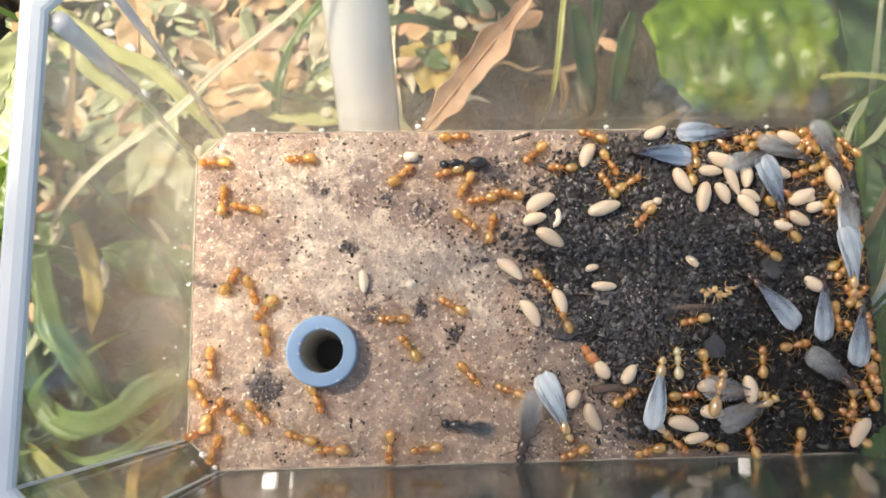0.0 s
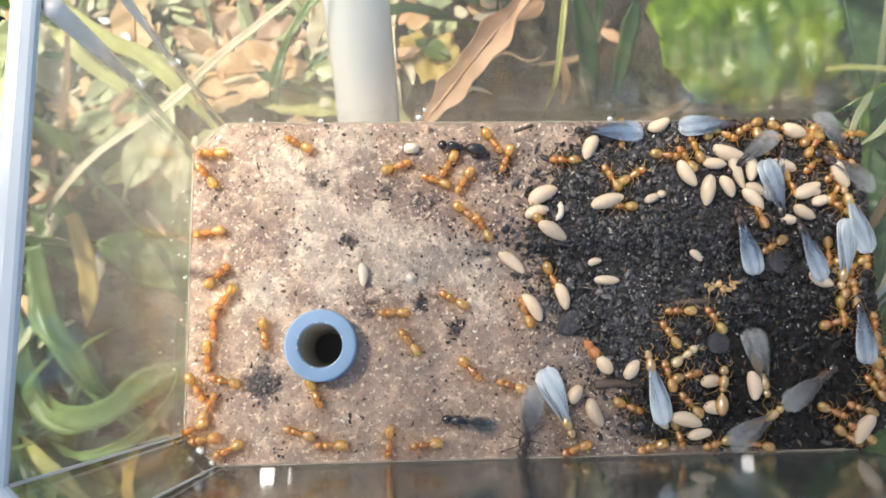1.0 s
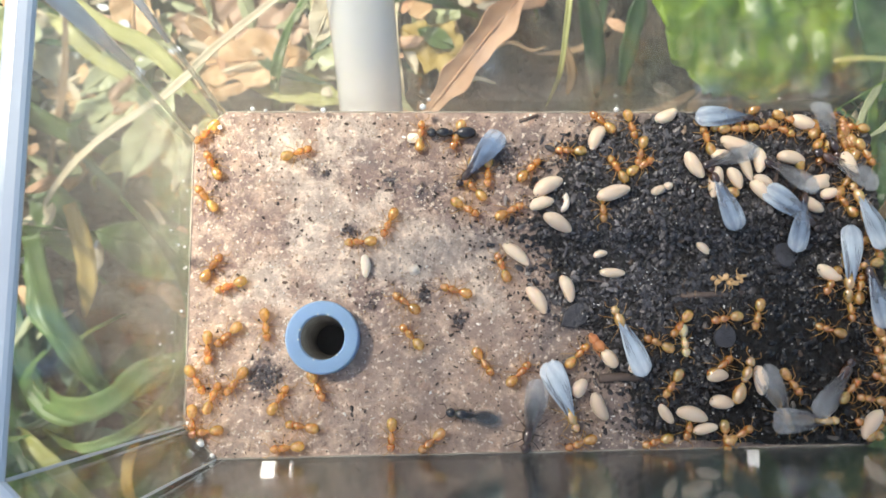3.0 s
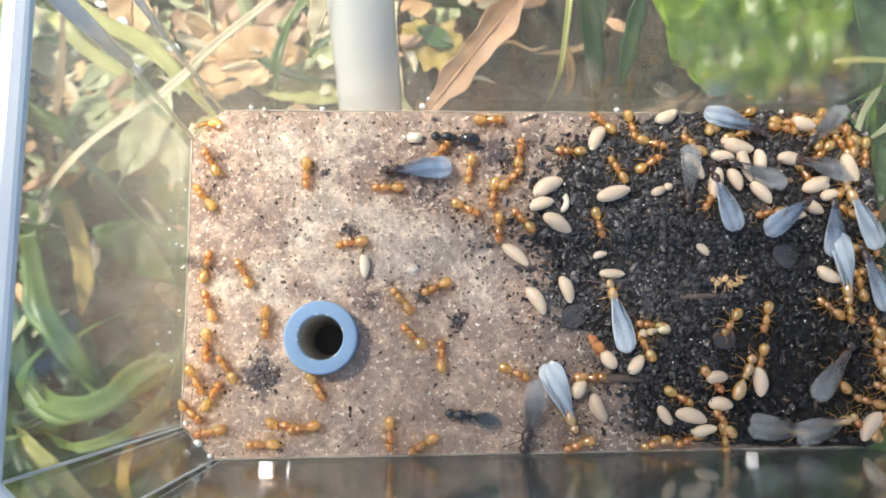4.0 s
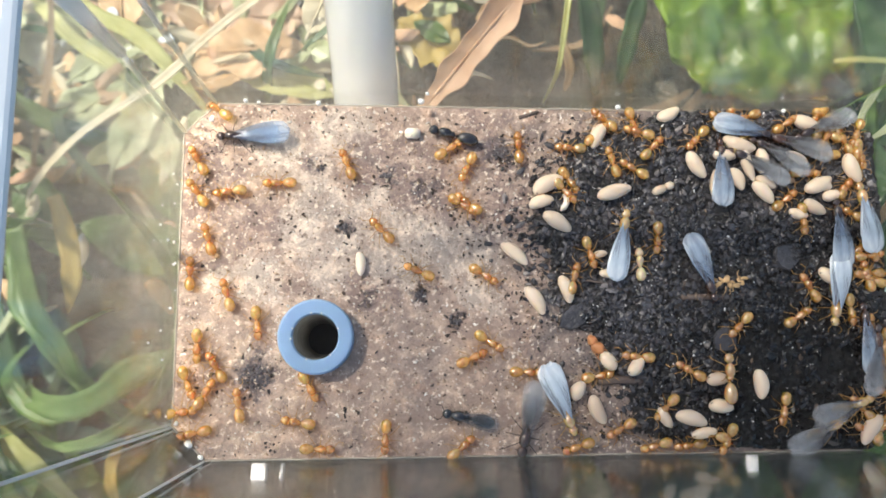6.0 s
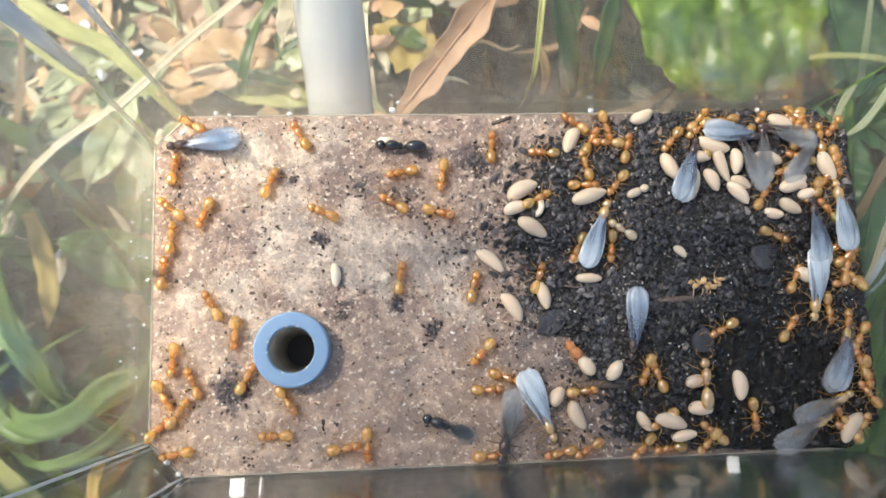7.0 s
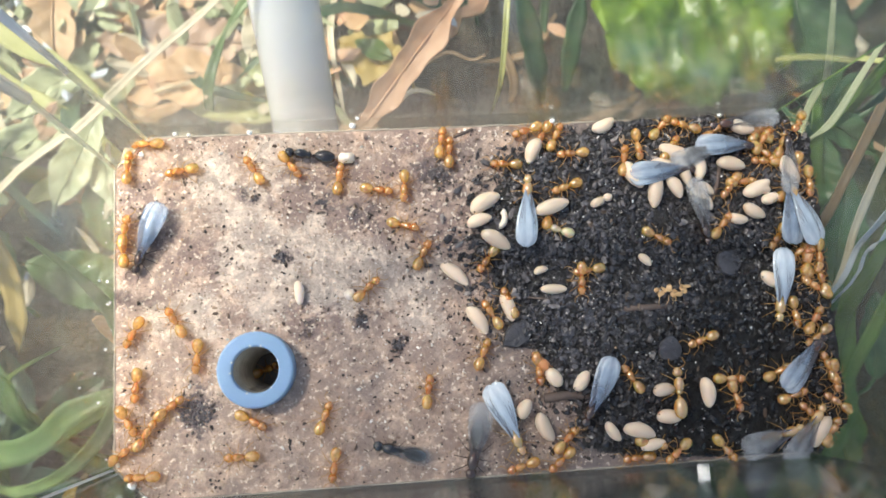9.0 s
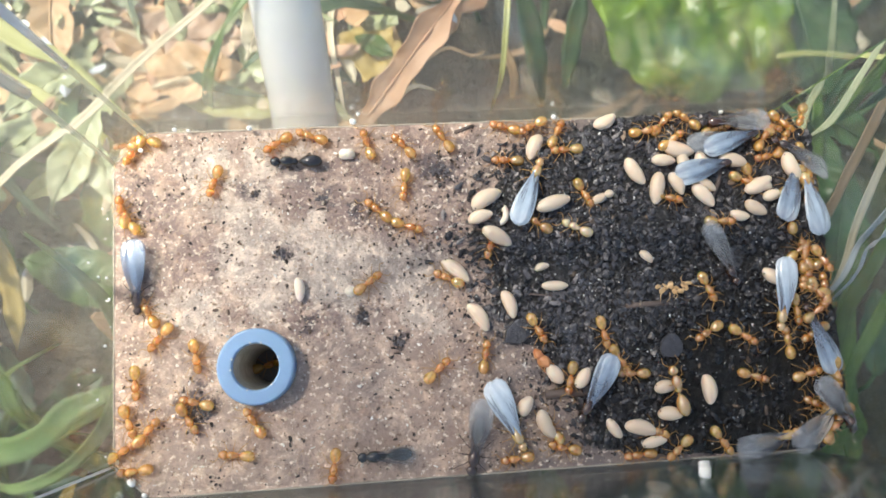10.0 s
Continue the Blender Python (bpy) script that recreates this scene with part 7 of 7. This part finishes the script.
    go(BLUE_MALE, "dark brown winged ant, blue sky sheen coloured into its folded wings", "winged ants", (0, 25.4, 20.7, -2), (1.2, 25, 20.8, 4), (2.5, 25.8, 20.8, 6), (4, 27.2, 19.7, -19), (4.5, 27.4, 19.4, -19), (5, 27.5, 19.3, -20), (6.5, 29.1, 18.5, -9), (8.3, 33.8, 17.8, -8), (9, 34.3, 17.5, -2), (10, 34.8, 18.1, 16))
    go(DARK_MALE_2, "dark brown winged ant with smoky clear folded wings", "winged ants", (0, 40.9, 17.3, -62), (0.5, 40.7, 17.2, -69), (1, 41.1, 18, -54), (2.5, 39.1, 18, -53), (3.5, 38, 18.5, -100), (4.5, 36.8, 19, -146), (6.5, 36.8, 19.4, -158), (6.75, 37.8, 17.6, -232), (7, 38.9, 15.9, -306), (7.5, 38.9, 15.8, -302), (8.5, 39.3, 15.8, -307), (9, 41.1, 16.1, -273), (9.5, 42, 15.4, -217), (10, 41.7, 15.9, -214))
    go(STRAW_QUEEN, "straw yellow winged ant with milky bluish folded wings", "winged ants", (0, 41.7, 1.7, -85), (0.5, 40.3, 2.4, -91), (1, 40.1, 2, -98), (1.5, 40.1, 1.3, -98), (2, 39.7, 1.1, -104), (2.5, 39.9, 0.5, -100), (4, 39.1, -0.5, -83), (4.5, 39.8, -2, -79), (5, 38.5, -1.9, -97), (6.5, 37.6, -3.2, -96), (7, 37.9, -2.4, -96), (7.5, 38, -2.5, -97), (8.5, 38.1, -2.4, -98), (9, 37.9, -1.9, -98), (9.5, 37.8, -2.1, -96), (10, 37.7, -3.5, -99))
    go(STRAW_QUEEN_2, "straw yellow winged ant with milky bluish folded wings", "winged ants", (0, 41.5, 9.3, 100), (2.5, 42.5, 8.3, 109), (4.5, 41.5, 8.6, 112), (6.5, 42.3, 8.5, 93), (9, 41.5, 9.6, 109), (10, 42.7, 10.5, 99))
    go(GREY_QUEEN, "straw yellow winged ant with smoky grey folded wings", "winged ants", (0, 26.1, -13.9, -9), (0.5, 27.5, -12.6, -15), (1, 28, -11.8, -78), (1.5, 29.9, -13, -91), (2, 29.7, -13.8, -91), (2.5, 28.9, -15.5, -85), (3.5, 29.9, -18.1, -38), (4.5, 31, -20.6, 10), (6.5, 35.3, -19.1, 27), (9, 35.5, -19.4, 15), (10, 34.8, -20.1, 13))
    go(GREY_QUEEN, "straw yellow winged ant with smoky grey folded wings", "winged ants", (0, 27.5, -15.8, 21), (0.5, 27.5, -17.6, 41), (1, 27.8, -18.1, 30), (1.5, 29.2, -18.4, 13), (2, 31.1, -18.1, -13), (2.5, 32.2, -18.4, -9), (4.5, 37.2, -18.9, 18), (6.5, 38.4, -16, 19), (9, 39.6, -18.6, 48), (10, 41, -18, 38))
    go(DARK_MALE, "dark brown winged ant with smoky clear folded wings", "winged ants", (0, 38.8, -12.1, -38), (0.5, 34.8, -11.9, 9), (1, 34.7, -13.5, 32), (1.5, 35.3, -13.8, 51), (2, 35.9, -14.1, 65), (2.5, 36.6, -14.3, 51), (4, 37, -11.9, 48), (4.5, 39.1, -10.1, 79), (5, 40.3, -10, 76), (6.5, 42.3, -10.2, 76), (7, 40.3, -10.2, 63), (7.5, 40.1, -10.6, 61), (8.5, 40.2, -10.2, 46), (9, 40.3, -10.1, 43), (9.5, 41.8, -13.8, -6), (10, 43.4, -17.4, -56))
    go(DARK_MALE_2, "dark brown winged ant with smoky clear folded wings", "winged ants", (0, 35.8, 17.5, -18), (0.6, 31.5, 16.9, -86), (1.2, 27.1, 16.2, -154), (2.5, 24.8, 15.8, -174), (3.5, 21.5, 13.3, -124), (4.5, 18.1, 10.8, -75), (5.17, 22.4, 12.6, -133), (5.83, 26.6, 14.4, -192), (6.5, 30.9, 16.2, -250), (7.5, 33.6, 17.4, -303), (7.9, 30.6, 13.8, -380), (8.3, 27.6, 10.3, -456), (9, 28.7, 8, -437), (10, 30.9, 2.1, -423))
    go(DARK_MALE, "dark brown winged ant with smoky clear folded wings", "winged ants", (0, 41.9, 12, 93), (1.2, 41, 14.8, 146), (2.5, 40.8, 13.9, 143), (4.5, 34.8, 14.9, 166), (6.5, 33.5, 18, 161), (7.5, 36.6, 19.5, 166), (8.3, 36.1, 20.9, 189), (10, 33.5, 20.3, 179))
    go(BLUE_MALE_2, "dark brown winged ant, blue sky sheen coloured into its folded wings", "winged ants", (0, 32.9, 12.1, -76), (1.2, 32.1, 10.1, -80), (2.5, 31.5, 7.7, -99), (3, 33.8, 7.6, -40), (3.5, 36.2, 7.6, 20), (4, 38.3, 7.6, 80), (4.5, 38.6, 7.7, 79), (6.5, 38.5, 6.3, 89), (8.3, 39.8, 8.3, 88), (10, 40.8, 12.2, 68))
    go(DARK_MALE_2, "dark brown winged ant with smoky clear folded wings", "winged ants", (0, 31.4, 17.2, 17), (1, 33, 15.4, 72), (2, 34.6, 13.6, 127), (4.5, 26.3, 14.2, 161), (6.5, 31.4, 16.6, 137), (8, 28.2, 14.5, 55), (9.5, 32, 17.8, 13), (10, 32.8, 17.9, 11))
    go(WORKER, on_soil, "worker ants", (0, 37.8, 19.2, 150), (2.5, 37.2, 19.6, 190), (5, 38.4, 18.8, 160), (7.5, 38, 19.3, 130), (10, 37.4, 19.2, 165))
    go(WORKER, on_soil, "worker ants", (0, 40.6, 17.6, 60), (2.5, 40.9, 16.8, 95), (5, 40.2, 17.4, 130), (7.5, 40.7, 17.9, 80), (10, 40.4, 17.2, 60))
    go(WORKER, on_soil, "worker ants", (0, 34.2, 12.6, -40), (2.5, 34.8, 12.9, -80), (5, 35.4, 13.4, -30), (7.5, 34.6, 13.2, 20), (10, 34.9, 12.5, -25))
    go(WORKER, on_soil, "worker ants", (0, 37.4, 15.4, 200), (2.5, 38.1, 15.8, 240), (5, 37.6, 16.3, 200), (7.5, 37.9, 15.2, 160), (10, 38.4, 15.6, 190))
    go(WORKER, on_soil, "worker ants", (0, 31.8, 19.6, 20), (2.5, 32.4, 19.2, -30), (5, 33, 19.7, 10), (7.5, 32.2, 20.1, 50), (10, 31.9, 19.5, 15))
    go(SMALL_MALE, "small black winged ant with clear folded wings", "winged ants", (0, -9.1, -17.4, 171), (6.5, -8.8, -17.5, 167), (7, -8.8, -17.5, 158), (7.5, -9.7, -16.8, 148), (8.5, -10.2, -18, 140), (9, -10.7, -18.3, 164), (9.5, -11.2, -18.5, 174), (10, -12.6, -18.9, 181))
    go(BLACK_QUEEN, "glossy black wingless ant on the sandy plaster", "", (0, -9.4, 17.2, -178), (1.2, -10, 18.5, -189), (2.5, -11.8, 19.1, -180), (4, -11.1, 18.2, -185), (4.5, -10.8, 18.6, -227), (5, -9.3, 18, -222), (6.5, -12.5, 18.1, -186), (7, -14.4, 17.7, -184), (7.5, -18.9, 18.3, -187), (8.5, -20.8, 18.9, -189), (9, -20.9, 18.8, -190), (9.5, -21.2, 18, -176), (10, -22.7, 17.5, -182))
    go(GYNE, "large straw yellow wingless queen ant on the soil", "", (0, 22.6, -13.6, 71), (1.2, 22.6, -13.8, 82), (2.5, 24.4, -13.6, 69), (4.5, 25, -12.6, 63), (6.5, 22.3, -12.6, 94), (7.5, 22.6, -13.3, 84), (9, 23.1, -13.1, 89), (10, 22.8, -13.2, 101))
    go(CALLOW, "pale freshly hatched worker ant on the black soil", "worker ants", (0, 18, -9.9, 90), (1.25, 18.7, -9.6, 22), (2.5, 19.3, -9.3, -45), (3.17, 16.8, -8.3, -100), (3.83, 14.4, -7.3, -156), (4.5, 11.9, -6.3, -211), (5, 11, -4.2, -240), (6.5, 13.3, 4, -270), (7, 13.5, 6.3, -214), (7.5, 13.6, 8.6, -158), (9, 10, 7.7, -200), (9.5, 8.7, 7.7, -205), (10, 12.2, 7.4, -207))
    go(WORKER, on_soil, "worker ants", (0, 40.4, -19.8, 143))
    go(WORKER, on_soil, "worker ants", (0, 40.1, -17.4, 145), (2.5, 41.3, -16.3, 171), (5, 40.5, -16.2, 149), (7.5, 39.5, -17.6, 120), (10, 40.8, -16.4, 151))
    go(WORKER, on_soil, "worker ants", (0, 42.5, -14.6, 112), (2.5, 42.9, -13.8, 147), (5, 43.4, -15.3, 158), (7.5, 43.4, -15.2, 125), (10, 43.3, -16.7, 169))
    go(WORKER, on_soil, "worker ants", (0, 42.8, -11.4, 108))
    go(WORKER, on_soil, "worker ants", (0, 43, -8.9, 318), (2.5, 43.4, -8.8, 309), (5, 43.4, -9.1, 275), (7.5, 42.8, -7.9, 229), (10, 41.5, -7.5, 208))
    go(WORKER, on_soil, "worker ants", (0, 41.5, -6.6, 123), (2.5, 43, -7.7, 115), (5, 42.1, -7.2, 92), (7.5, 41.7, -6.3, 74), (10, 41.9, -4.8, 34))
    go(WORKER, on_soil, "worker ants", (0, 39.7, -4.5, 275))
    go(WORKER, on_soil, "worker ants", (0, 41.8, -2, 119), (2.5, 40.9, -2.2, 73), (5, 41.5, -0.7, 119), (7.5, 42.2, 0.9, 71), (10, 41.5, 2.6, 98))
    go(WORKER, on_soil, "worker ants", (0, 41.1, 1.9, 223), (2.5, 42, 1.1, 193), (5, 41.8, -0.2, 181), (7.5, 43.2, -0.8, 132), (10, 41.9, -2, 160))
    go(WORKER, on_soil, "worker ants", (0, 40.9, 3.1, 35))
    go(WORKER, on_soil, "worker ants", (0, 43.2, 5.8, 75), (2.5, 41.9, 4.2, 42), (5, 42.4, 3, -4), (7.5, 42.4, 2.1, 46), (10, 41.3, 2.2, 73))
    go(WORKER, on_soil, "worker ants", (0, 41.1, 9.5, 172), (2.5, 40.3, 9.2, 126), (5, 40, 8.2, 165), (7.5, 41, 8.2, 118), (10, 40.3, 7.3, 89))
    go(WORKER, on_soil, "worker ants", (0, 40.4, 11.7, 51))
    go(WORKER, on_soil, "worker ants", (0, 39.7, 14.4, 204), (2.5, 41.2, 14, 244), (5, 41.6, 15.1, 268), (7.5, 41.6, 13.6, 239), (10, 42.7, 15, 282))
    go(WORKER, on_soil, "worker ants", (0, 40.8, 16.3, 288), (2.5, 41.2, 17.4, 291), (5, 41.7, 18.1, 267), (7.5, 42.9, 19.8, 225), (10, 43.4, 21, 242))
    go(WORKER, on_soil, "worker ants", (0, 24.7, 20.6, 46))
    go(WORKER, on_soil, "worker ants", (0, 39.5, 19.8, 22), (2.5, 38.5, 20.3, 29), (5, 39.2, 21, 1), (7.5, 37.7, 21, -48), (10, 38.9, 19.6, -17))
    go(WORKER, on_soil, "worker ants", (0, 36.5, 20.6, 198), (2.5, 37.7, 19.5, 215), (5, 37.2, 20.9, 243), (7.5, 37.1, 21, 195), (10, 35.7, 21, 194))
    go(WORKER, on_soil, "worker ants", (0, 37.8, 19.6, 50))
    go(WORKER, on_soil, "worker ants", (0, 29.8, 20.2, 188), (2.5, 28.3, 21, 221), (5, 27.1, 21, 209), (7.5, 28, 20.3, 183), (10, 27.9, 21, 142))
    go(WORKER, on_soil, "worker ants", (0, 25.8, 19.7, 319), (2.5, 25.9, 19.4, 355), (5, 26.7, 17.9, 393), (7.5, 25.8, 17.2, 426), (10, 25.6, 18.2, 393))
    go(WORKER, on_soil, "worker ants", (0, 38, 18.1, 54))
    for ob, rows in keyed:
        if len(rows) > 1:
            walk(ob, [ant_pose(*r) for r in rows])


soil_bed()
litter()
small_things()
box_details()
plants()
undergrowth()
scraps()
shade_leaf()
motions()
